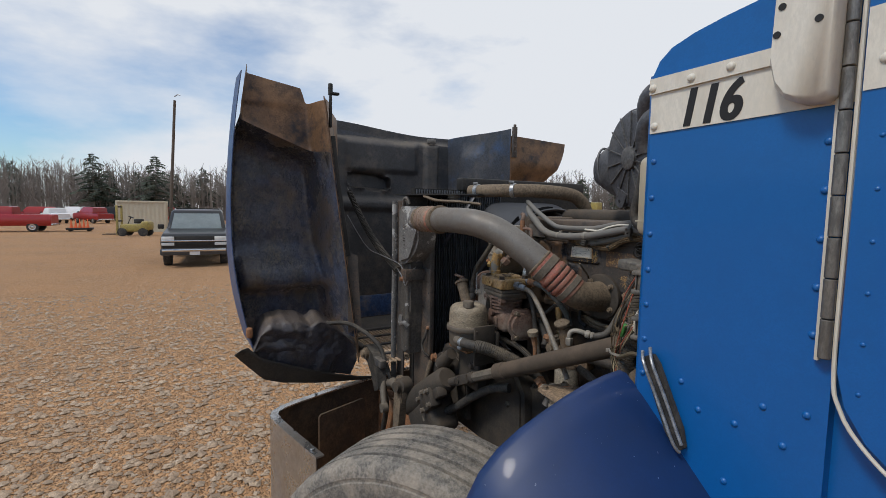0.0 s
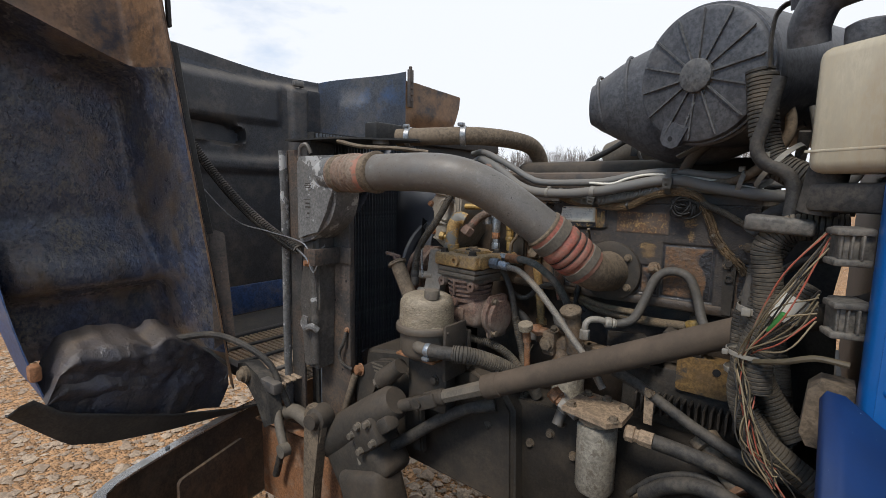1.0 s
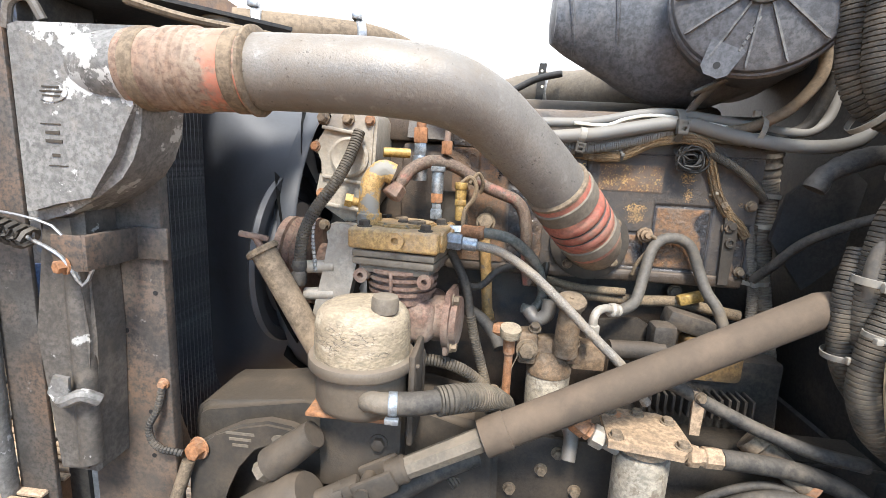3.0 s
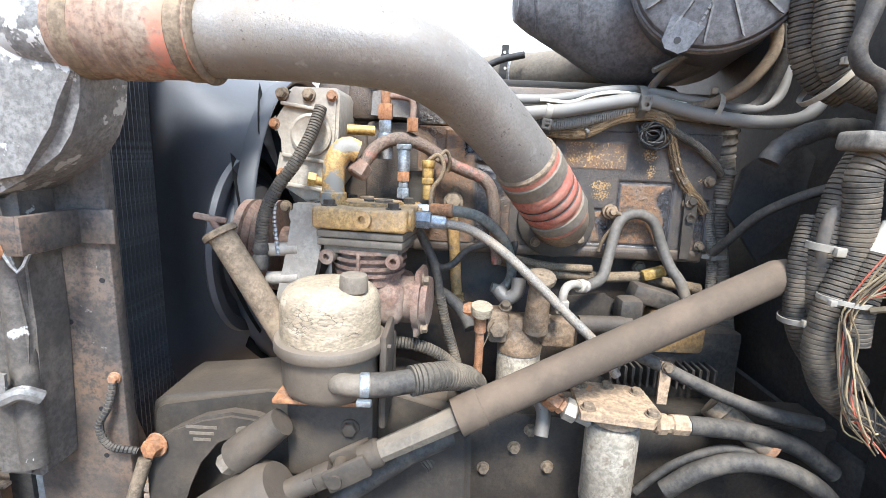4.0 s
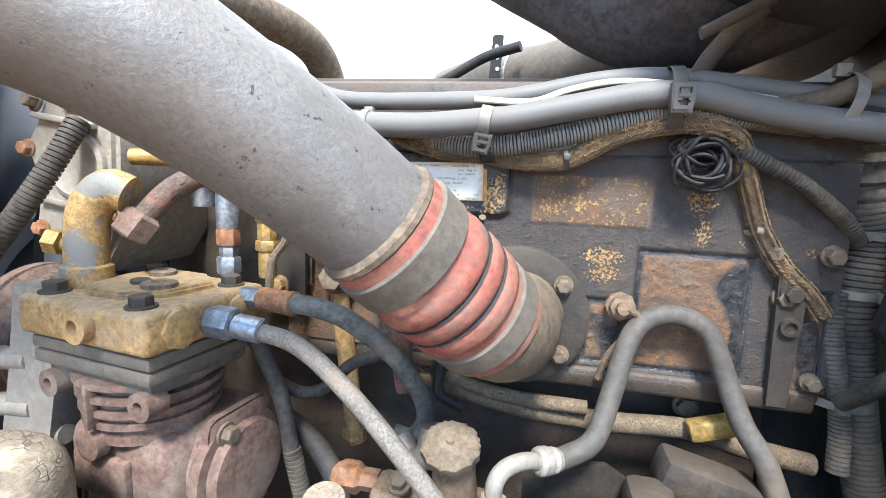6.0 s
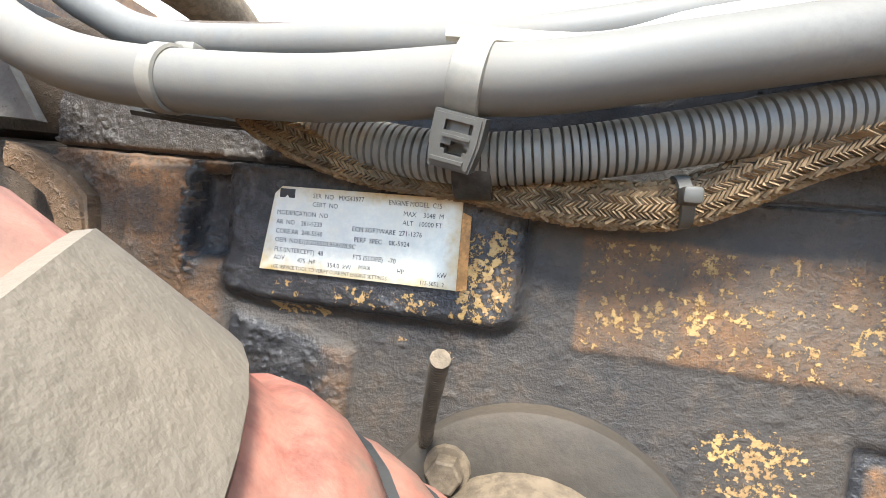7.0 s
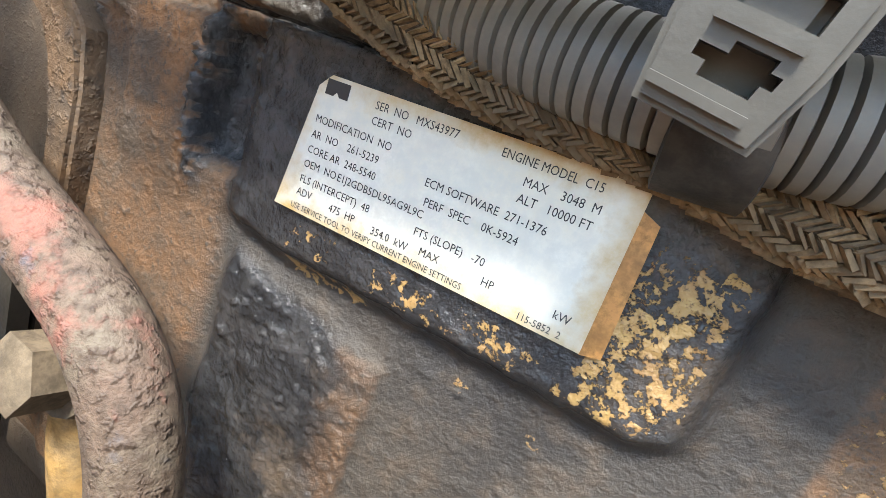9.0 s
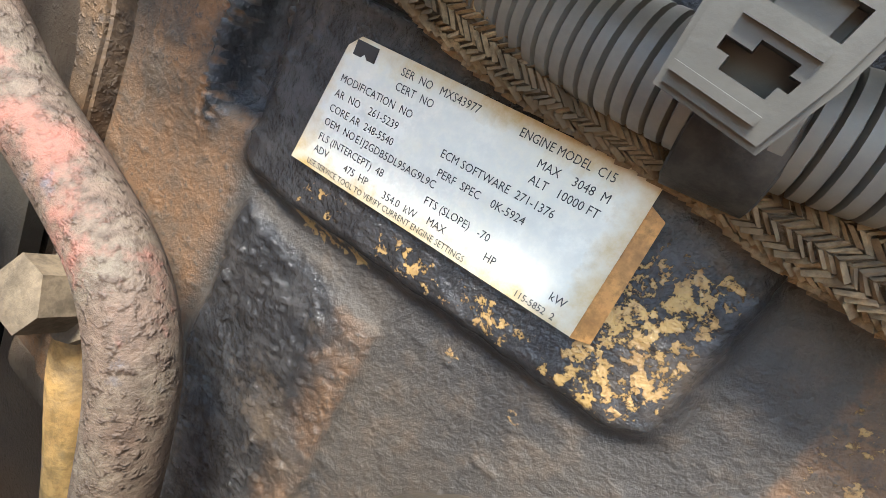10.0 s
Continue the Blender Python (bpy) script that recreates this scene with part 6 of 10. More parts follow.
part("boss_bolt", bolt(nb(), (-1.365, 1.33, 1.575), (0, -1, 0.2), 0.016, 0.02), M["tan"], engine)
# oil filler tube with T cap
bm = nb()
cyl(bm, (-1.665, 1.14, 1.33), (-1.777, 1.145, 1.515), 0.024, 20)
lathe(bm, (-1.777, 1.145, 1.515), (-0.112, 0.005, 0.185), [(0, 0.031), (0.008, 0.032), (0.012, 0.028)], 24)
part("oil_filler", bm, M["tan"], engine, "tan oil filler tube")
bm = nb()
cyl(bm, (-1.783, 1.145, 1.526), (-1.792, 1.145, 1.543), 0.007, 10)
box(bm, (-1.795, 1.143, 1.546), (0.055, 0.014, 0.011), 0.004, (0, 12, 20))
part("filler_handle", bm, M["pink"], engine)

# ---- data plate ----
plate = thing("data_plate", "white printed engine data plate with yellowed edges", "data plate", (-1.24, 1.345, 1.676))
P_TL, P_TR, P_BR, P_BL = Vector((-1.2895, 1.3445, 1.7218)), Vector((-1.1895, 1.3445, 1.7238)), Vector((-1.1895, 1.3445, 1.6795)), Vector((-1.2925, 1.3445, 1.6770))
p_u = ((P_TR - P_TL) + (P_BR - P_BL)).normalized()
p_w, p_h = 0.1008, 0.0440
p_o = (P_TL + P_TR + P_BR + P_BL) / 4 + Vector((0, -0.0012, 0))
p_v = Vector((0, -1, 0)).cross(p_u).normalized() * -1
if p_v.z < 0:
    p_v = -p_v
film = prism(nb(), [(-p_w / 2 + 0.005, p_h / 2), (-p_w / 2 + 0.001, p_h / 2 - 0.004), (-p_w / 2 - 0.005, -p_h / 2), (p_w / 2, -p_h / 2), (p_w / 2, p_h / 2)][::-1], p_o, p_u, p_v, 0.0006)
film_ob = part("film", film, M["film"], plate, "white printed film", False)
part("orange_edge", prism(nb(), [(p_w / 2, -p_h / 2 - 0.0004), (p_w / 2 + 0.0052, -p_h / 2 + 0.001), (p_w / 2 + 0.0045, p_h / 2 - 0.008), (p_w / 2, p_h / 2 - 0.006)], p_o + Vector((0, 0.0006, 0)), p_u, p_v, 0.0006), M["orange_paint"], plate, "bare orange paint beside the film")


def write(text, x, y, size, name="print", stretch=1.0):
    """Small printing on the film; x, y from its top left corner, in parts of its width and height."""
    c = bpy.data.curves.new(name, "FONT")
    c.body = text
    c.size = size
    c.offset = 0.0
    c.extrude = 0.0
    c.resolution_u = 2
    t = new("tmp", c)
    m = bpy.data.meshes.new_from_object(t.evaluated_get(bpy.context.evaluated_depsgraph_get()))
    bpy.data.objects.remove(t)
    m.materials.clear()
    m.materials.append(M["print"])
    at = p_o + p_u * (x - 0.5) * p_w + p_v * (0.5 - y) * p_h + Vector((0, -0.00085, 0))
    basis = Matrix((( p_u.x, p_v.x, 0, 0), (p_u.y, p_v.y, -1, 0), (p_u.z, p_v.z, 0, 0), (0, 0, 0, 1)))
    m.transform(Matrix.Translation(at) @ basis @ Matrix.Diagonal((stretch, 1, 1, 1)))
    m.transform(Matrix.Translation(-place_of(plate)))
    ob = new(name, m)
    ob.parent = plate


S1 = 0.00345
for text, x, y in (
        ("SER  NO   MXS43977", 0.225, 0.115), ("CERT  NO", 0.225, 0.215), ("ENGINE MODEL  C15", 0.63, 0.12),
        ("MODIFICATION  NO", 0.03, 0.335), ("AR  NO", 0.03, 0.445), ("261-5239", 0.17, 0.445), ("CORE AR  248-5540", 0.03, 0.555),
        ("OEM  NO", 0.03, 0.66), ("E1J2GDB5DL95AG9L9C", 0.165, 0.66), ("FLS (INTERCEPT)  48", 0.03, 0.775), ("ADV", 0.03, 0.87), ("475  HP", 0.165, 0.885),
        ("354.0  kW", 0.33, 0.90), ("MAX", 0.50, 0.885), ("FTS (SLOPE)   -70", 0.465, 0.775), ("HP", 0.70, 0.885), ("kW", 0.905, 0.875),
        ("ECM SOFTWARE  271-1376", 0.45, 0.455), ("PERF  SPEC    0K-5924", 0.465, 0.575), ("MAX    3048  M", 0.71, 0.235), ("ALT   10000 FT", 0.71, 0.335),
        ("USE SERVICE TOOL TO VERIFY CURRENT ENGINE SETTINGS", 0.02, 0.975), ("115-5852  2", 0.82, 0.975)):
    write(text, x, y, S1 * (0.82 if text[:3] in ("USE", "115") else 1.0), stretch=0.84 if text[:3] in ("USE", "ENG") else 0.90)
part("maker_mark", prism(nb(), [(0.004, -0.0012), (0.0125, -0.0012), (0.0125, -0.0058), (0.0095, -0.0058), (0.0082, -0.0044), (0.0069, -0.0058), (0.004, -0.0058)][::-1], p_o + p_u * (-0.5 * p_w) + p_v * 0.5 * p_h + Vector((0, -0.0006, 0)), p_u, p_v, 0.0003), M["print"], plate, "plain black maker's mark", False)

# ---- air compressor ----
comp = thing("air_compressor", "yellow-headed air compressor on a rusty pink crankcase", "air compressor", (-1.52, 1.2, 1.34))
CX = Matrix.Rotation(radians(-8), 4, "Z")
C0 = Vector((-1.520, 1.205, 0))


def cpt(x, y, z):
    """A place on the compressor, from its own axes."""
    p = CX @ Vector((x, y, 0))
    return (C0.x + p.x, C0.y + p.y, z)


bm = nb()
box(bm, cpt(0, 0, 1.556), (0.172, 0.150, 0.040), 0.007, (0, 0, -8), 3)
box(bm, cpt(-0.078, 0, 1.550), (0.035, 0.06, 0.034), 0.010, (0, 0, -8))
lathe(bm, cpt(0.01, -0.073, 1.558), CX @ Vector((0, -1, 0)), [(0, 0.016), (0.012, 0.016), (0.0125, 0.007), (0.003, 0.006)], 20)
part("head", bm, M["cat"], comp, "worn yellow cylinder head")
bm = nb()
prism(bm, [(-0.050, -0.030), (-0.020, -0.050), (0.020, -0.048), (0.050, -0.020), (0.056, 0.030), (0.020, 0.058), (-0.030, 0.058), (-0.056, 0.020)], cpt(0, 0, 1.5755), CX @ Vector((1, 0, 0)), CX @ Vector((0, 1, 0)), 0.0075)
bmesh.ops.bevel(bm, geom=[e for e in bm.edges if abs(e.verts[0].co.z - e.verts[1].co.z) < 1e-5 and e.verts[0].co.z > 1.58], offset=0.003, segments=2, affect="EDGES")
part("head_crown", bm, M["cat"], comp)
for x, y, r in ((0.028, -0.012, 0.017), (-0.018, 0.030, 0.014)):
    part("port_boss", lathe(nb(), cpt(x, y, 1.582), (0, 0, 1), [(0, r), (0.005, r), (0.0065, r * 0.8), (0.0065, r * 0.45), (0.003, r * 0.4)], 20), M["tan"], comp)
for x, y, w in ((0.088, -0.040, 0.020), (0.088, 0.032, 0.016)):
    part("side_boss", lathe(nb(), cpt(x - 0.012, y, 1.556), CX @ Vector((1, 0, 0)), [(0, w), (0.014, w), (0.016, w * 0.8)], 8), M["cat"], comp)
for x, y in ((-0.06, -0.055), (0.058, -0.055), (0.0, -0.01), (-0.055, 0.05), (0.06, 0.05)):
    part("head_bolt", bolt(nb(), cpt(x, y, 1.576), (0, 0, 1), 0.0105, 0.010), M["dark_cast"], comp)
bm = nb()
for z, w in ((1.527, 0.160), (1.512, 0.158)):
    box(bm, cpt(0, 0, z), (w, 0.136, 0.013), 0.003, (0, 0, -8))
box(bm, cpt(0, 0, 1.50), (0.14, 0.12, 0.02), 0.004, (0, 0, -8))
part("gasket_deck", bm, M["cast"], comp)
bm = nb()
for i, z in enumerate((1.492, 1.477, 1.462, 1.449)):
    lathe(bm, cpt(0, 0, z), (0, 0, 1), [(0, 0.060), (0.0, 0.072 - 0.002 * i), (0.006, 0.072 - 0.002 * i), (0.006, 0.060)], 32)
lathe(bm, cpt(0, 0, 1.43), (0, 0, 1), [(0, 0.060), (0.07, 0.060)], 32)
for s in (-0.062, 0.062):
    lathe(bm, cpt(s, -0.045, 1.484), CX @ Vector((0, -1, 0)), [(0, 0.014), (0.022, 0.014), (0.0225, 0.006), (0.01, 0.005)], 16)
box(bm, cpt(0.0, -0.068, 1.473), (0.006, 0.012, 0.045), 0.002, (0, 0, -8))
part("finned_barrel", bm, M["pink"], comp, "finned dusty barrel")
bm = nb()
box(bm, cpt(0.0, 0.02, 1.395), (0.15, 0.14, 0.085), 0.022, (0, 0, -8), 3)
box(bm, cpt(-0.012, -0.052, 1.39), (0.075, 0.012, 0.045), 0.004, (0, 0, -8))
lathe(bm, cpt(-0.01, -0.056, 1.43), CX @ Vector((0, -1, 0)), [(0, 0.017), (0.012, 0.016), (0.014, 0.008)], 16)
lathe(bm, cpt(0.06, 0.015, 1.392), CX @ Vector((1, 0, 0)), [(0, 0.046), (0.03, 0.046), (0.031, 0.060), (0.044, 0.060), (0.045, 0.050), (0.056, 0.048), (0.058, 0.035)], 32)
part("crankcase", bm, M["pink"], comp, "rusty pink crankcase")
bm = nb()
box(bm, cpt(0.098, 0.015, 1.392), (0.016, 0.085, 0.13), 0.012, (0, 0, -8))
part("rear_flange", bm, M["pink"], comp)
for z in (1.44, 1.345):
    part("flange_bolt", bolt(nb(), cpt(0.107, -0.01, z), CX @ Vector((1, 0, 0)), 0.009, 0.010), M["tan"], comp)
bm = nb()
tube(bm, [(-1.588, 1.195, 1.575), (-1.589, 1.197, 1.62), (-1.585, 1.20, 1.655), (-1.568, 1.207, 1.678), (-1.548, 1.214, 1.672)], 0.0205, 16, 0.006)
lathe(bm, (-1.588, 1.195, 1.572), (0, 0, 1), [(0, 0.024), (0.024, 0.024), (0.026, 0.021)], 18)
part("outlet_elbow", bm, M["elbow_flake"], comp, "flaking yellow outlet elbow")
bm = nb()
lathe(bm, (-1.552, 1.212, 1.628), (0.3, 0.25, 0.55), [(0, 0.017), (0.003, 0.021), (0.026, 0.021), (0.03, 0.016)], 6)
part("outlet_nut", bm, M["pink"], comp, "rusty hex nut")
bm = nb()
tube(bm, [(-1.541, 1.22, 1.647), (-1.516, 1.245, 1.683), (-1.480, 1.272, 1.700), (-1.440, 1.288, 1.693), (-1.405, 1.298, 1.675), (-1.374, 1.303, 1.655), (-1.338, 1.306, 1.641), (-1.306, 1.306, 1.628), (-1.288, 1.306, 1.605), (-1.279, 1.306, 1.565), (-1.272, 1.306, 1.50), (-1.265, 1.31, 1.45)], 0.0128, 18, 0.008)
part("discharge_pipe", bm, M["redpipe"], comp, "rusty reddish discharge pipe", angle=60)

# ---- hoses and fittings on the compressor ----
lines = thing("compressor_hoses", "braided steel and rubber hoses with zinc fittings", "hoses", (-1.3, 1.2, 1.37))
bm = nb()
tube(bm, [(-1.388, 1.188, 1.549), (-1.337, 1.180, 1.542), (-1.282, 1.165, 1.513), (-1.223, 1.150, 1.466), (-1.153, 1.130, 1.403), (-1.10, 1.115, 1.355), (-1.06, 1.11, 1.30)], 0.0088, 14, 0.006)
part("braided_hose", bm, M["braid"], lines, "braided steel hose", angle=60)
bm = nb()
lathe(bm, (-1.446, 1.186, 1.555), (0.06, 0.0, -0.004), [(0, 0.012), (0.004, 0.0135), (0.012, 0.0135)], 6)
lathe(bm, (-1.434, 1.186, 1.555), (0.06, 0.002, -0.004), [(0, 0.0155), (0.002, 0.0168), (0.026, 0.0168), (0.028, 0.014)], 6)
lathe(bm, (-1.407, 1.187, 1.552), (0.05, 0.001, -0.005), [(0, 0.0105), (0.002, 0.0125), (0.028, 0.0125), (0.03, 0.010)], 16)
part("zinc_fitting", bm, M["zinc"], lines, "bright zinc hose fitting")
bm = nb()
tube(bm, [(-1.372, 1.228, 1.568), (-1.34, 1.229, 1.565), (-1.305, 1.232, 1.553), (-1.262, 1.25, 1.513), (-1.240, 1.278, 1.462), (-1.236, 1.292, 1.425), (-1.252, 1.298, 1.397), (-1.275, 1.296, 1.40)], 0.0105, 12, 0.01)
part("rubber_hose", bm, M["rubber_green"], lines, "cracked grey-green rubber hose", angle=60)
bm = nb()
lathe(bm, (-1.438, 1.238, 1.566), (1, 0, 0), [(0, 0.010), (0.004, 0.0125), (0.026, 0.0125), (0.028, 0.010)], 6)
part("zinc_fitting", bm, M["zinc"], lines)
bm = nb()
lathe(bm, (-1.411, 1.235, 1.567), (1, -0.15, 0), [(0, 0.010), (0.004, 0.0135), (0.018, 0.0135), (0.02, 0.0125), (0.045, 0.0135), (0.047, 0.010)], 12)
part("rusty_ferrule", bm, M["orange_rust"], lines)
bm = nb()
tube(bm, [(-1.618, 1.224, 1.75), (-1.63, 1.20, 1.70), (-1.652, 1.18, 1.65), (-1.685, 1.168, 1.60), (-1.708, 1.165, 1.55), (-1.716, 1.166, 1.495)], 0.0115, 14, 0.006, rings=0.0055, depth=0.0016)
part("corrugated_loom", bm, M["conduit"], lines, "grey corrugated loom", angle=30)
bm = nb()
lathe(bm, (-1.716, 1.166, 1.50), (-0.02, 0, -1), [(0, 0.013), (0.012, 0.015), (0.02, 0.012), (0.025, 0.015), (0.045, 0.014), (0.05, 0.010)], 16)
part("loom_boot", bm, M["rubber"], lines)
bm = nb()
tube(bm, [(-1.437, 1.245, 1.53), (-1.424, 1.25, 1.509), (-1.397, 1.25, 1.453), (-1.383, 1.25, 1.385)], 0.0095, 12, 0.01)
tube(bm, [(-1.41, 1.26, 1.462), (-1.385, 1.28, 1.442), (-1.36, 1.29, 1.448), (-1.33, 1.30, 1.478), (-1.29, 1.31, 1.49)], 0.0075, 10, 0.01)
part("drain_line", bm, M["rubber"], lines)
bm = nb()
tube(bm, [(-1.383, 1.25, 1.388), (-1.372, 1.25, 1.34), (-1.358, 1.248, 1.295), (-1.342, 1.24, 1.245), (-1.335, 1.235, 1.21)], 0.0105, 14, 0.006, rings=0.0055, depth=0.0016)
tube(bm, [(-1.55, 1.21, 1.305), (-1.505, 1.20, 1.306), (-1.423, 1.205, 1.298), (-1.367, 1.212, 1.269), (-1.327, 1.215, 1.221), (-1.318, 1.21, 1.18), (-1.34, 1.17, 1.12), (-1.40, 1.13, 1.08)], 0.0125, 14, 0.006, rings=0.0060, depth=0.0018)
part("corrugated_loom", bm, M["conduit"], lines, "grey corrugated loom", angle=30)
bm = nb()
lathe(bm, (-1.334, 1.205, 1.246), (0.3, 0.1, -0.6), [(0, 0.021), (0.008, 0.021)], 20)
box(bm, (-1.318, 1.192, 1.244), (0.014, 0.014, 0.012), 0.002)
tube(bm, [(-1.318, 1.19, 1.25), (-1.30, 1.18, 1.30), (-1.285, 1.18, 1.34)], 0.0012, 5)
part("cable_tie", bm, M["tan"], lines)
bm = nb()
tube(bm, [(-1.365, 1.34, 1.56), (-1.364, 1.34, 1.53), (-1.356, 1.347, 1.454), (-1.348, 1.352, 1.37), (-1.34, 1.35, 1.345)], 0.0125, 14, 0.01)
lathe(bm, (-1.347, 1.352, 1.352), (0, 0, 1), [(0, 0.017), (0.014, 0.017)], 6)
part("yellow_pipe", bm, M["cat"], lines, "worn yellow coolant pipe")
bm = nb()
tube(bm, [(-1.43, 1.30, 1.40), (-1.40, 1.29, 1.392), (-1.36, 1.275, 1.375), (-1.33, 1.26, 1.345), (-1.318, 1.24, 1.325)], 0.013, 12, 0.01)
part("bypass_hose", bm, M["rubber"], lines)

# ---- small fittings above the compressor ----
valves = thing("fuel_fittings", "brass and blue-grey fuel line fittings", "fittings", (-1.47, 1.3, 1.57))


def stack(parent, name, x, y, items, mat_):
    bm = nb()
    for z, h, r, n in items:
        lathe(bm, (x, y, z), (0, 0, 1), [(0, r * 0.92), (h * 0.1, r), (h * 0.9, r), (h, r * 0.92)], n)
    return part(name, bm, mat_, parent)


stack(valves, "line_fitting", -1.505, 1.27, ((1.735, 0.03, 0.015, 6), (1.765, 0.05, 0.010, 12)), M["orange_rust"])
stack(valves, "line_body", -1.505, 1.27, ((1.66, 0.05, 0.016, 12), (1.71, 0.025, 0.013, 6)), M["zinc"])
stack(valves, "line_fitting", -1.452, 1.275, ((1.715, 0.026, 0.012, 6),), M["orange_rust"])
stack(valves, "sensor_body", -1.466, 1.26, ((1.585, 0.02, 0.013, 6), (1.605, 0.012, 0.010, 6), (1.618, 0.018, 0.0125, 6), (1.637, 0.045, 0.0125, 12), (1.68, 0.01, 0.016, 6)), M["zinc"])
stack(valves, "sensor_collar", -1.466, 1.26, ((1.618, 0.0195, 0.0128, 6),), M["orange_rust"])
stack(valves, "yellow_sensor", -1.418, 1.262, ((1.585, 0.03, 0.010, 12), (1.615, 0.012, 0.013, 6), (1.627, 0.02, 0.011, 8), (1.647, 0.014, 0.013, 8)), M["brass"])
bm = nb()
tube(bm, [(-1.452, 1.275, 1.74), (-1.452, 1.275, 1.765), (-1.462, 1.275, 1.778), (-1.50, 1.27, 1.78)], 0.0065, 10, 0.006)
tube(bm, [(-1.505, 1.27, 1.81), (-1.505, 1.275, 1.835), (-1.52, 1.28, 1.84)], 0.0085, 10, 0.006)
part("steel_line", bm, M["pink"], valves)
part("brass_line", cyl(nb(), (-1.575, 1.245, 1.713), (-1.525, 1.262, 1.713), 0.0095, 12), M["brass"], valves)
bm = nb()
cyl(bm, (-1.625, 1.20, 1.617), (-1.585, 1.215, 1.607), 0.0085, 12)
lathe(bm, (-1.636, 1.195, 1.62), (1, 0.3, -0.2), [(0, 0.014), (0.014, 0.014)], 6)
part("brass_line", bm, M["brass"], valves)
bm = nb()
tube(bm, [(-1.418, 1.262, 1.66), (-1.400, 1.26, 1.672), (-1.388, 1.258, 1.655), (-1.392, 1.256, 1.63), (-1.408, 1.255, 1.605), (-1.41, 1.25, 1.57)], 0.0045, 8, 0.006)
tube(bm, [(-1.402, 1.258, 1.66), (-1.385, 1.27, 1.68), (-1.375, 1.28, 1.66), (-1.38, 1.29, 1.64)], 0.004, 8, 0.006)
part("sensor_wire", bm, M["loom_tan"], valves)

# ---- steering fluid reservoir ----
res = thing("steering_fluid_reservoir", "cream flaking steering fluid reservoir with grey cap", "reservoir", (-1.553, 1.037, 1.21))
RX, RY = -1.553, 1.037
bm = nb()
lathe(bm, (RX, RY, 0), (0, 0, 1), [(1.385, 0.0795), (1.40, 0.0788), (1.438, 0.0778), (1.452, 0.075), (1.462, 0.068), (1.468, 0.058), (1.471, 0.04), (1.472, 0.0005)], 56)
part("lid_dome", bm, M["cream"], res, "flaking cream lid", angle=50)
bm = nb()
lathe(bm, (RX, RY, 0), (0, 0, 1), [(1.285, 0.055), (1.297, 0.071), (1.309, 0.0765), (1.362, 0.0775), (1.366, 0.0875), (1.368, 0.0890), (1.380, 0.0890), (1.384, 0.0875), (1.387, 0.079)], 56)
part("body", bm, M["reservoir"], res, "oily brown-grey body")
bm = nb()
lathe(bm, (-1.512, 1.010, 1.463), (0.04, -0.03, 1), [(0, 0.018), (0.004, 0.0215), (0.024, 0.0215), (0.028, 0.0195), (0.029, 0.010), (0.0295, 0.009), (0.0295, 0.0005)], 36, ribs=lambda a, h: 1 + 0.012 * math.sin(a * 18))
part("cap", bm, M["cast"], res, "dusty grey ribbed screw cap")
bm = nb()
box(bm, (RX + 0.087, RY - 0.018, 1.362), (0.008, 0.016, 0.03), 0.003, (0, 0, -12))
cyl(bm, (RX + 0.085, RY - 0.02, 1.375), (RX + 0.10, RY - 0.022, 1.375), 0.004, 8)
box(bm, (RX + 0.088, RY + 0.02, 1.315), (0.012, 0.10, 0.16), 0.006)
box(bm, (RX + 0.05, RY + 0.085, 1.30), (0.09, 0.02, 0.12), 0.006)
part("bracket", bm, M["dark_cast"], res)
part("foot_plate", box(nb(), (RX - 0.005, RY + 0.03, 1.20), (0.15, 0.05, 0.17), 0.010), M["dark_cast"], res)
part("foot_bolt", bolt(nb(), (RX + 0.03, RY + 0.004, 1.215), (0, -1, 0), 0.012, 0.010), M["dark_cast"], res)
part("rusty_strip", box(nb(), (RX - 0.015, RY + 0.01, 1.282), (0.14, 0.10, 0.008), 0.002), M["orange_rust"], res, "orange rusted strip")
bm = nb()
tube(bm, [(-1.535, 0.985, 1.325), (-1.522, 0.966, 1.335), (-1.503, 0.961, 1.336), (-1.465, 0.967, 1.335)], 0.0165, 14, 0.006)
part("outlet_elbow", bm, M["cast"], res)
bm = nb()
lathe(bm, (-1.492, 0.963, 1.3355), (1, 0.16, -0.01), [(0, 0.0175), (0.002, 0.0185), (0.012, 0.0185), (0.014, 0.0175)], 24)
box(bm, (-1.484, 0.952, 1.3135), (0.022, 0.010, 0.010), 0.002)
part("hose_clamp", bm, M["zinc"], res, "shiny hose clamp")
bm = nb()
tube(bm, [(-1.478, 0.965, 1.335), (-1.45, 0.973, 1.334), (-1.415, 0.990, 1.333)], 0.0185, 16, 0.008)
part("hose_end", bm, M["rubber"], res)
bm = nb()
tube(bm, [(-1.42, 0.988, 1.333), (-1.39, 1.005, 1.332), (-1.358, 1.045, 1.316), (-1.33, 1.10, 1.285), (-1.308, 1.157, 1.245)], 0.0235, 20, 0.006, rings=0.0072, depth=0.0022)
part("corrugated_sleeve", bm, M["conduit"], res, "grey corrugated sleeve", angle=30)
bm = nb()
tube(bm, [(-1.308, 1.157, 1.245), (-1.295, 1.19, 1.22), (-1.28, 1.21, 1.18)], 0.017, 14, 0.01)
part("return_hose", bm, M["rubber"], res)

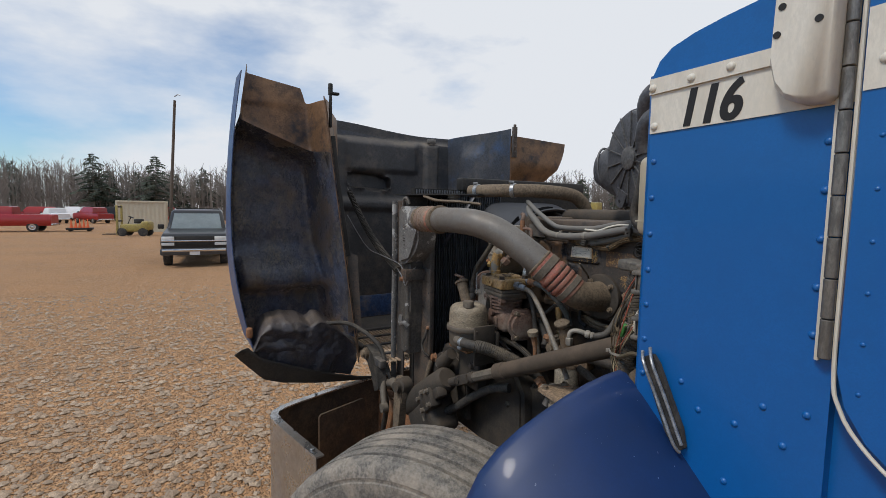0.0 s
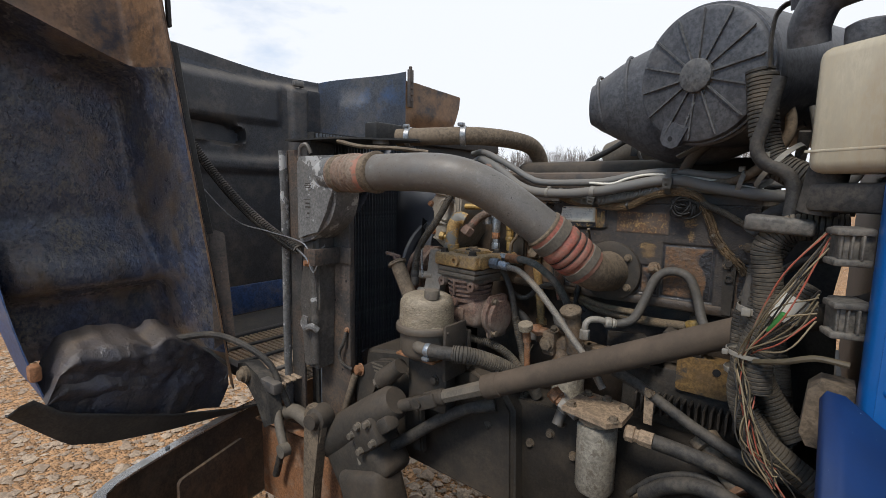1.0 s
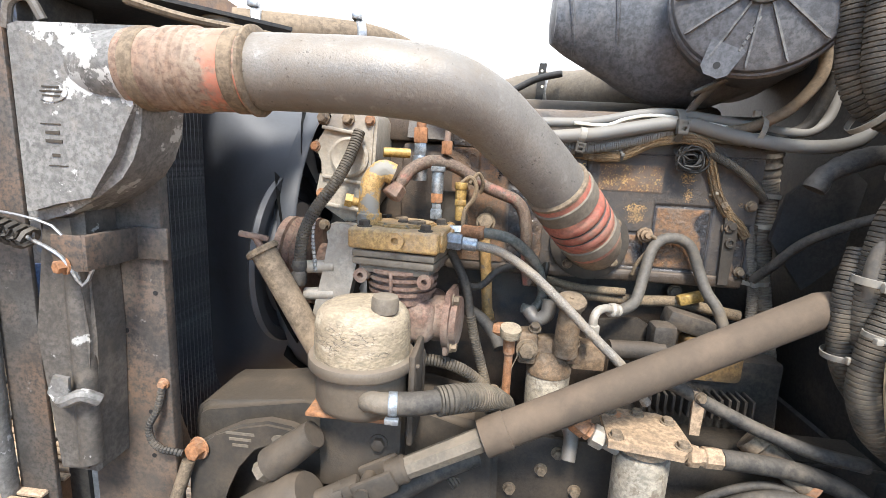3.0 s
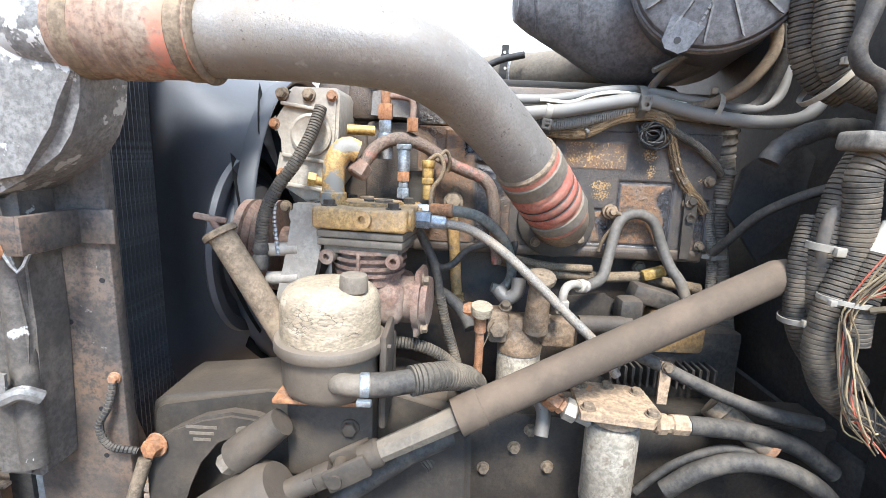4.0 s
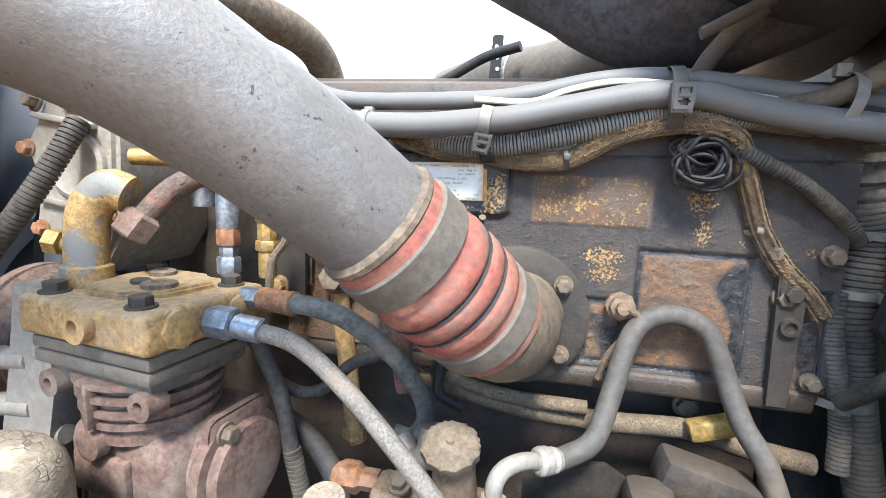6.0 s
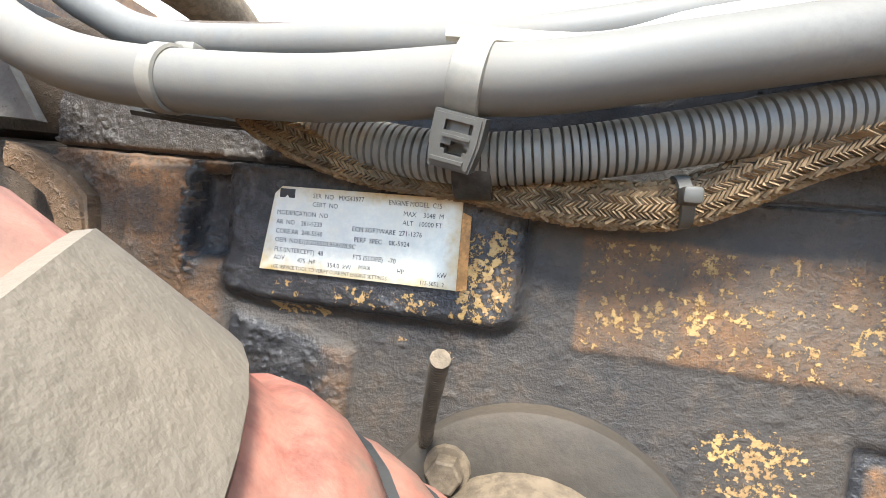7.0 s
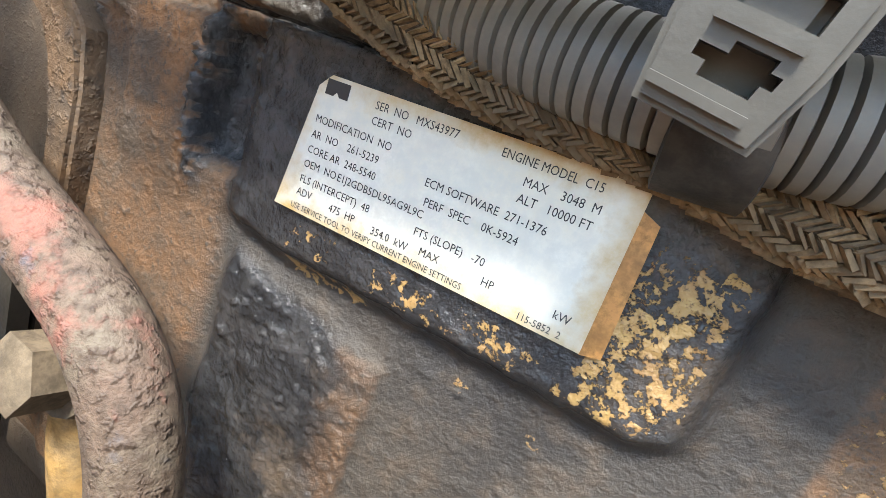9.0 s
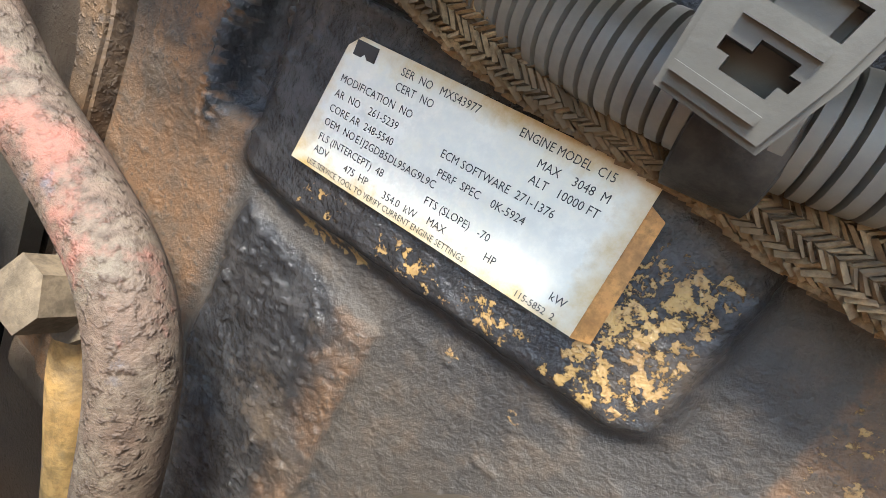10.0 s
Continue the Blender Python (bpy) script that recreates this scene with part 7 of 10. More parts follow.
# ---- steering gear, brackets and shaft ----
gearb = thing("gear_bracket", "dusty dark cast steering gear bracket", "bracket", (-1.7, 1.13, 0.8))
bm = nb()
prism(bm, [(-1.93, 1.150), (-1.922, 1.185), (-1.90, 1.20), (-1.70, 1.222), (-1.46, 1.228), (-1.36, 1.215), (-1.31, 1.15), (-1.30, 0.85), (-1.93, 0.85)], (0, 1.30, 0), (1, 0, 0), (0, 0, 1), 0.17)
bmesh.ops.bevel(bm, geom=[e for e in bm.edges if e.calc_length() > 0.02 and abs(e.verts[0].co.y - e.verts[1].co.y) < 1e-4], offset=0.014, segments=3, affect="EDGES")
part("crossmember", bm, M["dark_cast"], gearb)
bm = nb()
arch = [(-1.897, 1.115), (-1.891, 1.139), (-1.875, 1.155), (-1.839, 1.178), (-1.79, 1.203), (-1.738, 1.215), (-1.695, 1.21), (-1.656, 1.196), (-1.635, 1.172), (-1.622, 1.142), (-1.601, 1.089), (-1.59, 0.95), (-1.65, 0.95), (-1.672, 1.07), (-1.683, 1.132), (-1.692, 1.16), (-1.704, 1.172), (-1.735, 1.176), (-1.766, 1.163), (-1.80, 1.12), (-1.821, 1.073), (-1.85, 0.95), (-1.90, 0.95)]
prism(bm, arch, (0, 1.085, 0), (1, 0, 0), (0, 0, 1), 0.022)
bmesh.ops.bevel(bm, geom=[e for e in bm.edges if abs(e.verts[0].co.y - e.verts[1].co.y) < 1e-4 and e.verts[0].co.y < 1.07], offset=0.006, segments=2, affect="EDGES")
part("arch_plate", bm, M["dark_cast"], gearb)
part("cast_mark", prism(nb(), [(0.016 * x, 0.0085 * z) for x, z in oval], (-1.713, 1.063, 1.184), (1, 0, 0), (0, 0, 1), 0.002), M["cast"], gearb, "raised oval casting mark")
for k in range(3):
    part("cast_mark", box(nb(), (-1.79, 1.0625, 1.187 - 0.012 * k), (0.055 - 0.012 * k, 0.001, 0.0055)), M["cast"], gearb, "raised unreadable casting bar")
part("rusty_bolt", bolt(nb(), (-1.872, 1.062, 1.148), (-0.2, -1, 0.1), 0.0165, 0.018), M["orange_rust"], gearb, "orange rusted bolt")
bm = nb()
tube(bm, [(-1.885, 1.05, 1.13), (-1.905, 1.04, 1.06), (-1.925, 1.03, 0.98)], 0.012, 10, 0.02)
part("brace", bm, M["tan"], gearb)

gear = thing("steering_gear", "dusty steering gear with pitman arm", "steering gear", (-1.75, 1.0, 0.8))
bm = nb()
lathe(bm, (-1.92, 0.965, 0.915), (0.30, 0.02, 0.23), [(0, 0.05), (0.006, 0.060), (0.10, 0.062), (0.25, 0.058), (0.36, 0.052), (0.375, 0.04)], 32)
box(bm, (-1.76, 0.99, 0.91), (0.26, 0.13, 0.17), 0.03, (0, -37, 0), 3)
box(bm, (-1.70, 0.96, 0.83), (0.20, 0.12, 0.16), 0.03, (0, -20, 0), 3)
part("housing", bm, M["dark_cast"], gear)
bm = nb()
lathe(bm, (-1.625, 1.005, 1.243), (-0.06, -0.005, -0.05), [(0, 0.024), (0.04, 0.027), (0.075, 0.029), (0.098, 0.029), (0.102, 0.024)], 20)
part("output_boss", bm, M["dark_cast"], gear)
part("boss_bolt", bolt(nb(), (-1.703, 0.998, 1.178), (-0.06, -0.02, -0.05), 0.018, 0.020), M["cast"], gear)
bm = nb()
box(bm, (-1.69, 0.935, 1.03), (0.115, 0.05, 0.085), 0.012, (0, -37, 0))
box(bm, (-1.62, 0.945, 1.085), (0.05, 0.05, 0.045), 0.010, (0, -37, 0))
for dx, dz in ((-0.05, -0.01), (0.02, 0.05), (-0.01, -0.045), (0.045, 0.0), (-0.02, 0.03)):
    part("valve_bolt", bolt(nb(), (-1.69 + dx, 0.911, 1.03 + dz), (0, -1, 0), 0.010, 0.014), M["cast"], gear)
part("valve_block", bm, M["dark_cast"], gear)
bm = nb()
prism(bm, [(-1.945, 1.05), (-1.92, 1.075), (-1.875, 1.065), (-1.855, 1.02), (-1.872, 0.95), (-1.90, 0.80), (-1.915, 0.62), (-1.965, 0.60), (-1.955, 0.80), (-1.945, 0.95)], (0, 0.915, 0), (1, 0, 0), (0, 0, 1), 0.035)
bmesh.ops.bevel(bm, geom=bm.edges[:], offset=0.007, segments=2, affect="EDGES")
part("pitman_arm", bm, M["tan"], gear, "tan dusty pitman arm")
bm = nb()
lathe(bm, (-1.895, 0.93, 1.03), (0.2, -1, 0.05), [(0, 0.04), (0.02, 0.042), (0.05, 0.036), (0.055, 0.025), (0.075, 0.024)], 24)
part("pitman_nut", bm, M["dark_cast"], gear)
bm = nb()
tube(bm, [(-1.72, 0.95, 0.94), (-1.66, 1.0, 0.975), (-1.60, 1.03, 1.02), (-1.52, 1.05, 1.085), (-1.42, 1.07, 1.15), (-1.35, 1.10, 1.17)], 0.018, 12, 0.02)
part("return_line", bm, M["rubber"], gear)
bm = nb()
lathe(bm, (-1.735, 0.94, 0.925), (0.6, 0.4, 0.35), [(0, 0.024), (0.02, 0.024), (0.022, 0.019), (0.05, 0.019)], 6)
part("line_nut", bm, M["cast"], gear)

shaft = thing("steering_shaft", "dusty grey sliding steering shaft with universal joint", "steering shaft", (-1.1, 1.07, 1.1))
S0, S1_ = Vector((-1.345, 1.036, 1.246)), Vector((-0.775, 1.122, 1.506))
sd = (S1_ - S0).normalized()
bm = nb()
L = (S1_ - S0).length
lathe(bm, S0, sd, [(0, 0.027), (0.001, 0.0325), (0.045, 0.0325), (0.047, 0.0300), (L - 0.03, 0.0295), (L - 0.01, 0.024), (L, 0.016)], 32)
part("outer_tube", bm, M["shaft_grey"], shaft, "dusty grey tube")
bm = nb()
lathe(bm, S0 - sd * 0.155, sd, [(0, 0.019), (0.165, 0.021)], 8)
part("slip_stub", bm, M["cast"], shaft)
bm = nb()
YK = S0 - sd * 0.19
for s in (-1, 1):
    box(bm, YK + Vector((0, s * 0.024, 0)), (0.075, 0.012, 0.040), 0.006, (0, -25, 9))
lathe(bm, YK + sd * 0.02, sd, [(0, 0.022), (0.03, 0.024), (0.035, 0.02)], 16)
cyl(bm, YK - sd * 0.02 + Vector((0, -0.034, 0)), YK - sd * 0.02 + Vector((0, 0.034, 0)), 0.012, 14)
box(bm, YK - sd * 0.055, (0.05, 0.03, 0.035), 0.008, (0, -25, 9))
cyl(bm, YK - sd * 0.06, YK - sd * 0.13, 0.019, 16)
part("universal_joint", bm, M["dark_cast"], shaft)
bm = nb()
lathe(bm, S1_ - sd * 0.01, sd, [(0, 0.017), (0.05, 0.017), (0.055, 0.03), (0.12, 0.03)], 16)
cyl(bm, S1_ + sd * 0.10, S1_ + sd * 0.36, 0.016, 14)
part("upper_joint", bm, M["dark_cast"], shaft)

# ---- frame rail and lower bits ----
rail = thing("frame_rail", "sooty dark steel frame rail with bolts", "frame rail", (-1.0, 1.2, 0.85))
part("web", box(nb(), (-0.55, 1.185, 1.02), (2.2, 0.010, 0.30), 0.003), M["rail"], rail)
part("top_flange", box(nb(), (-0.55, 1.2405, 1.165), (2.2, 0.10, 0.010), 0.003), M["rail"], rail)
part("bottom_flange", box(nb(), (-0.55, 1.2405, 0.875), (2.2, 0.10, 0.010), 0.003), M["rail"], rail)
for x, z in ((-1.22, 1.10), (-1.19, 1.14), (-1.15, 1.06), (-1.28, 1.05), (-0.98, 1.02), (-0.70, 1.08)):
    part("rail_bolt", bolt(nb(), (x, 1.180, z), (0, -1, 0), 0.010, 0.010), M["tan"], rail)
bm = nb()
box(bm, (-1.3, YC + 0.1, 0.62), (0.10, 1.5, 0.11), 0.02)
part("axle_beam", bm, M["dark_cast"], rail)

# ---- oil filter and its base ----
oilf = thing("coolant_filter", "tan cast filter base with a pale speckled canister", "filter", (-1.21, 1.27, 1.1))
bm = nb()
lathe(bm, (-1.212, 1.262, 1.10), (0, 0, 1), [(0, 0.03), (0.005, 0.043), (0.17, 0.0455), (0.176, 0.043)], 36)
part("canister", bm, M["canister"], oilf, "pale speckled canister")
bm = nb()
lathe(bm, (-1.212, 1.262, 1.276), (0, 0, 1), [(0, 0.046), (0.012, 0.047), (0.02, 0.042), (0.05, 0.034)], 32)
box(bm, (-1.20, 1.27, 1.325), (0.12, 0.06, 0.05), 0.012)
box(bm, (-1.262, 1.25, 1.335), (0.04, 0.05, 0.07), 0.010)
box(bm, (-1.135, 1.265, 1.32), (0.07, 0.04, 0.06), 0.008)
cyl(bm, (-1.186, 1.24, 1.33), (-1.188, 1.215, 1.435), 0.026, 20, 0.021)
part("base", bm, M["tan_brown"], oilf, "tan brown cast base")
bm = nb()
lathe(bm, (-1.190, 1.208, 1.440), (0.0, -0.35, 0.9), [(0, 0.026), (0.004, 0.0285), (0.013, 0.0285), (0.016, 0.025), (0.017, 0.004), (0.02, 0.003)], 48, ribs=lambda a, h: 1 + 0.03 * (1 if math.sin(a * 24) > 0 else -1))
part("primer_knob", bm, M["tan"], oilf, "knurled tan knob")
for p, d, r in (((-1.264, 1.224, 1.335), (0, -1, 0), 0.017), ((-1.25, 1.24, 1.375), (0, -0.5, 1), 0.010), ((-1.17, 1.235, 1.352), (0, -0.5, 1), 0.010)):
    part("base_bolt", bolt(nb(), p, d, r, 0.010), M["tan"], oilf)
bm = nb()
lathe(bm, (-1.335, 1.262, 1.357), (1, 0, 0), [(0, 0.012), (0.012, 0.018), (0.03, 0.018), (0.035, 0.013), (0.055, 0.013)], 6)
part("inlet_fitting", bm, M["orange_rust"], oilf, "orange rusted pipe fitting")
bm = nb()
tube(bm, [(-1.262, 1.285, 1.40), (-1.245, 1.27, 1.385), (-1.225, 1.265, 1.40), (-1.222, 1.27, 1.43)], 0.015, 12, 0.008)
part("fuel_elbow", bm, M["grey_al"], oilf)
bm = nb()
tube(bm, [(-1.18, 1.13, 1.16), (-1.175, 1.15, 1.20), (-1.19, 1.18, 1.215), (-1.22, 1.19, 1.20)], 0.014, 12, 0.01)
part("lower_hose", bm, M["grey_al"], oilf)

bm = nb()
lathe(bm, (-1.304, 1.172, 1.378), (0.05, -0.25, 1), [(0, 0.008), (0.004, 0.019), (0.016, 0.021), (0.022, 0.02), (0.023, 0.006)], 24)
dip = thing("dipstick", "tan dipstick tube with a pale knob", "dipstick", (-1.304, 1.18, 1.2))
part("knob", bm, M["cream"], dip, "pale round knob")
bm = nb()
cyl(bm, (-1.303, 1.18, 1.345), (-1.304, 1.173, 1.38), 0.0115, 14)
cyl(bm, (-1.302, 1.19, 1.20), (-1.303, 1.18, 1.35), 0.0085, 14)
part("tube", bm, M["orange_rust"], dip)

# ---- fuel filter by the rail ----
filt = thing("fuel_filter", "pale corroded fuel filter under a rusty head plate", "fuel filter", (-1.06, 1.08, 1.0))
bm = nb()
lathe(bm, (-1.062, 1.095, 1.045), (0, 0, 1), [(0, 0.030), (0.006, 0.042), (0.014, 0.0455), (0.165, 0.0465), (0.172, 0.044), (0.176, 0.036), (0.19, 0.036)], 40)
part("canister", bm, M["canister"], filt, "pale corroded canister")
bm = nb()
prism(bm, [(-1.135, 1.05), (-1.02, 1.03), (-0.995, 1.06), (-0.995, 1.14), (-1.02, 1.16), (-1.125, 1.17)], (0, 0, 1.245), (1, 0, 0), (0, 1, 0), 0.012)
lathe(bm, (-1.062, 1.095, 1.225), (0, 0, 1), [(0, 0.044), (0.02, 0.044)], 32)
part("head_plate", bm, M["tan_or"], filt, "rust-stained head plate")
for x, y in ((-1.118, 1.068), (-1.013, 1.055), (-1.012, 1.13), (-1.11, 1.15), (-1.06, 1.15)):
    part("plate_bolt", bolt(nb(), (x, y, 1.257), (0, 0, 1), 0.010, 0.008), M["tan"], filt)
bm = nb()
lathe(bm, (-1.185, 1.10, 1.262), (0.85, -0.2, -0.5), [(0, 0.014), (0.002, 0.019), (0.026, 0.019), (0.028, 0.014), (0.03, 0.016), (0.036, 0.016)], 6)
part("rusty_nut", bm, M["orange_rust"], filt, "orange rusted fitting")
bm = nb()
lathe(bm, (-1.153, 1.093, 1.243), (0.85, -0.2, -0.3), [(0, 0.016), (0.002, 0.020), (0.022, 0.020), (0.026, 0.014), (0.05, 0.014)], 6)
part("zinc_nut", bm, M["white_al"], filt)
bm = nb()
lathe(bm, (-0.995, 1.085, 1.225), (1, 0.06, -0.05), [(0, 0.014), (0.004, 0.019), (0.02, 0.019), (0.022, 0.015), (0.03, 0.015), (0.032, 0.018), (0.06, 0.018)], 8)
part("outlet_fitting", bm, M["tan_or"], filt)
bm = nb()
tube(bm, [(-0.935, 1.088, 1.222), (-0.88, 1.095, 1.216), (-0.80, 1.10, 1.205), (-0.72, 1.10, 1.18), (-0.66, 1.09, 1.14)], 0.017, 14, 0.012)
part("fuel_hose", bm, M["rubber"], filt)
bm = nb()
prism(bm, [(-0.972, 1.32), (-0.95, 1.315), (-0.952, 1.235), (-0.97, 1.235)], (0, 1.14, 0), (1, 0, 0), (0, 0, 1), 0.006)
part("upright_strap", bm, M["tan_or"], filt)
part("strap_bolt", bolt(nb(), (-0.961, 1.133, 1.31), (0, -1, 0), 0.008, 0.008), M["tan"], filt)
bm = nb()
tube(bm, [(-1.05, 1.15, 1.335), (-1.0, 1.15, 1.32), (-0.94, 1.14, 1.295), (-0.86, 1.12, 1.265), (-0.78, 1.10, 1.245), (-0.70, 1.09, 1.235)], 0.0125, 12, 0.015)
part("upper_hose", bm, M["rubber"], filt)

# ---- control module and relay below the manifold ----
ecm = thing("engine_control_module", "finned dark engine control module", "control module", (-0.88, 1.27, 1.15))
bm = nb()
box(bm, (-0.90, 1.315, 1.245), (0.34, 0.06, 0.16), 0.010)
part("case", bm, M["ecm_dark"], ecm)
fin_me2 = finish(box(nb(), (0, 0, 0), (0.006, 0.05, 0.045), 0.0015, seg=1), "cooling_fin", M["ecm_dark"])
for k in range(15):
    ob = new("cooling_fin", fin_me2)
    ob.parent = ecm
    ob.location = Vector((-1.02 + 0.0155 * k, 1.265, 1.235)) - place_of(ecm)
bm = nb()
prism(bm, rounded(0.117, 0.090, 0.010, 3, -0.8785, 1.325), (0, 1.315, 0), (1, 0, 0), (0, 0, 1), 0.04)
part("yellow_box", bm, M["dirty_yellow"], ecm, "worn yellow pump body")
part("box_hole", cyl(nb(), (-0.85, 1.278, 1.345), (-0.85, 1.272, 1.345), 0.009, 14), M["num"], ecm)
bm = nb()
box(bm, (-0.93, 1.30, 1.395), (0.10, 0.05, 0.04), 0.010, (0, 14, 0))
box(bm, (-0.99, 1.27, 1.37), (0.05, 0.05, 0.06), 0.012)
cyl(bm, (-1.10, 1.24, 1.345), (-0.99, 1.25, 1.345), 0.019, 16)
part("transfer_pump", bm, M["ecm_dark"], ecm)
bm = nb()
prism(bm, [(-1.12, 1.31), (-0.98, 1.31), (-0.97, 1.36), (-1.03, 1.395), (-1.12, 1.385)], (0, 1.31, 0), (1, 0, 0), (0, 0, 1), 0.01)
part("heat_shield", bm, M["rail"], ecm)

# ---- loop hose in front of the covers ----
loop = thing("coolant_loop_hose", "grey rubber loop hose with a pale elbow fitting", "hose", (-1.0, 1.28, 1.39))
bm = nb()
tube(bm, [(-1.098, 1.247, 1.422), (-1.075, 1.262, 1.424), (-1.049, 1.277, 1.438), (-1.032, 1.30, 1.482), (-1.018, 1.318, 1.532), (-1.002, 1.328, 1.556), (-0.977, 1.333, 1.566), (-0.950, 1.335, 1.562), (-0.930, 1.333, 1.545), (-0.912, 1.328, 1.502), (-0.897, 1.31, 1.46), (-0.880, 1.292, 1.432), (-0.866, 1.28, 1.394)], 0.0115, 14, 0.008)
part("hose", bm, M["rubber_grey"], loop, "grey rubber hose", angle=60)
bm = nb()
tube(bm, [(-1.146, 1.20, 1.40), (-1.145, 1.20, 1.423), (-1.136, 1.208, 1.434), (-1.118, 1.225, 1.434), (-1.10, 1.243, 1.424)], 0.0085, 12, 0.005)
lathe(bm, (-1.146, 1.20, 1.382), (0, 0, 1), [(0, 0.012), (0.002, 0.0135), (0.024, 0.0135), (0.026, 0.011)], 6)
lathe(bm, (-1.108, 1.236, 1.428), (0.6, 0.5, -0.15), [(0, 0.011), (0.004, 0.0145), (0.014, 0.0145), (0.018, 0.011), (0.022, 0.0135), (0.028, 0.012)], 12)
part("elbow_fitting", bm, M["white_al"], loop, "pale steel elbow fitting")

# runs of the firewall conduits
FW_H = [(-0.655, 1.04, 1.715), (-0.732, 1.04, 1.71), (-0.762, 1.04, 1.675), (-0.757, 1.04, 1.62), (-0.753, 1.04, 1.548), (-0.775, 1.035, 1.46), (-0.777, 1.035, 1.39), (-0.748, 1.035, 1.328), (-0.70, 1.035, 1.29), (-0.64, 1.03, 1.255)]
FW_I = [(-0.715, 1.07, 1.72), (-0.74, 1.06, 1.687), (-0.77, 1.06, 1.638), (-0.785, 1.06, 1.583), (-0.779, 1.06, 1.52), (-0.752, 1.06, 1.455)]

# ---- wiring harness along the engine ----
harn = thing("wiring_harness", "dusty grey conduits and tan braided loom tied together", "wiring harness", (-1.05, 1.32, 1.6))
bm = nb()
tube(bm, [(-1.72, 1.50, 1.868), (-1.62, 1.40, 1.870), (-1.53, 1.33, 1.845), (-1.47, 1.310, 1.815), (-1.42, 1.300, 1.784), (-1.372, 1.297, 1.7660), (-1.32, 1.298, 1.7600), (-1.25, 1.30, 1.7600), (-1.187, 1.301, 1.766), (-1.154, 1.303, 1.7695), (-1.10, 1.308, 1.781), (-1.024, 1.316, 1.796), (-0.97, 1.32, 1.796), (-0.924, 1.325, 1.786), (-0.857, 1.32, 1.773), (-0.767, 1.305, 1.763), (-0.69, 1.30, 1.772), (-0.648, 1.31, 1.806), (-0.635, 1.33, 1.86)], 0.0135, 24, 0.008)
part("main_conduit", bm, M["pipe_grey"], harn, "smooth grey conduit", angle=60)
bm = nb()
tube(bm, [(-1.70, 1.46, 1.895), (-1.60, 1.38, 1.892), (-1.502, 1.337, 1.859), (-1.447, 1.335, 1.830), (-1.405, 1.335, 1.807), (-1.348, 1.335, 1.791), (-1.20, 1.33, 1.792), (-1.141, 1.332, 1.799), (-1.066, 1.34, 1.815), (-0.992, 1.345, 1.819), (-0.864, 1.345, 1.803), (-0.784, 1.335, 1.791), (-0.742, 1.33, 1.795), (-0.715, 1.33, 1.824), (-0.711, 1.33, 1.878), (-0.725, 1.33, 1.955)], 0.0098, 16, 0.008)
part("upper_conduit", bm, M["pipe_grey"], harn, angle=60)
bm = nb()
tube(bm, [(-1.20, 1.314, 1.790), (-1.14, 1.314, 1.788), (-1.10, 1.322, 1.802), (-1.05, 1.33, 1.812), (-0.99, 1.333, 1.809), (-0.9, 1.34, 1.797), (-0.80, 1.33, 1.777)], 0.0035, 8, 0.01)
part("pale_wire", bm, M["cab_white"], harn, "pale thin wire")
bm = nb()
tube(bm, [(-1.30, 1.338, 1.766), (-1.27, 1.334, 1.753), (-1.243, 1.330, 1.7455), (-1.21, 1.326, 1.7410), (-1.18, 1.324, 1.7405), (-1.147, 1.324, 1.745), (-1.10, 1.326, 1.7555), (-1.03, 1.33, 1.774), (-1.0, 1.331, 1.779), (-0.93, 1.338, 1.778), (-0.86, 1.345, 1.772)], 0.0115, 24, 0.003, rings=0.0037, depth=0.0017)
part("corrugated_conduit", bm, M["conduit_grey"], harn, "dusty corrugated conduit", angle=24)


def braid(bm, pts, r, pitch, seg=18, r_at=None):
    """A woven sleeve: short raised strands laid herringbone round a core."""
    full = r
    c = spline(pts, pitch)
    t0 = (c[1] - c[0]).normalized()
    _, u, _ = basis_for(t0)
    prev = t0
    jit = random.Random(5)
    for i, p in enumerate(c[:-1]):
        t = (c[i + 1] - c[max(i - 1, 0)]).normalized()
        ax = prev.cross(t)
        if ax.length > 1e-6:
            u = Matrix.Rotation(prev.angle(t), 3, ax.normalized()) @ u
        u = (u - t * u.dot(t)).normalized()
        prev = t
        w = t.cross(u)
        r = full * (r_at(p.x) if r_at else 1.0)
        for k in range(seg):
            a = 2 * math.pi * (k + 0.5) / seg
            half = math.pi / seg * 1.02
            skew = pitch * 0.75 * (1 if k % 2 else -1)
            quad = []
            for da, ds in ((-half, -skew - pitch * 0.34), (half, skew - pitch * 0.34), (half, skew + pitch * 0.34), (-half, -skew + pitch * 0.34)):
                rr = r * (1.03 if abs(ds + (skew if da < 0 else -skew)) < 0 else 1.0)
                quad.append(p + t * ds + (u * math.cos(a + da) + w * math.sin(a + da)) * rr)
            quad = [q + Vector((jit.uniform(-1, 1), jit.uniform(-1, 1), jit.uniform(-1, 1))) * pitch * 0.16 for q in quad]
            lift = (u * math.cos(a) + w * math.sin(a)) * r * jit.uniform(0.03, 0.20)
            vs = [bm.verts.new(q) for q in quad]
            m0, m1 = bm.verts.new((quad[0] + quad[3]) / 2 + lift), bm.verts.new((quad[1] + quad[2]) / 2 + lift)
            bm.faces.new((vs[0], vs[1], m1, m0))
            bm.faces.new((m0, m1, vs[2], vs[3]))
    return bm


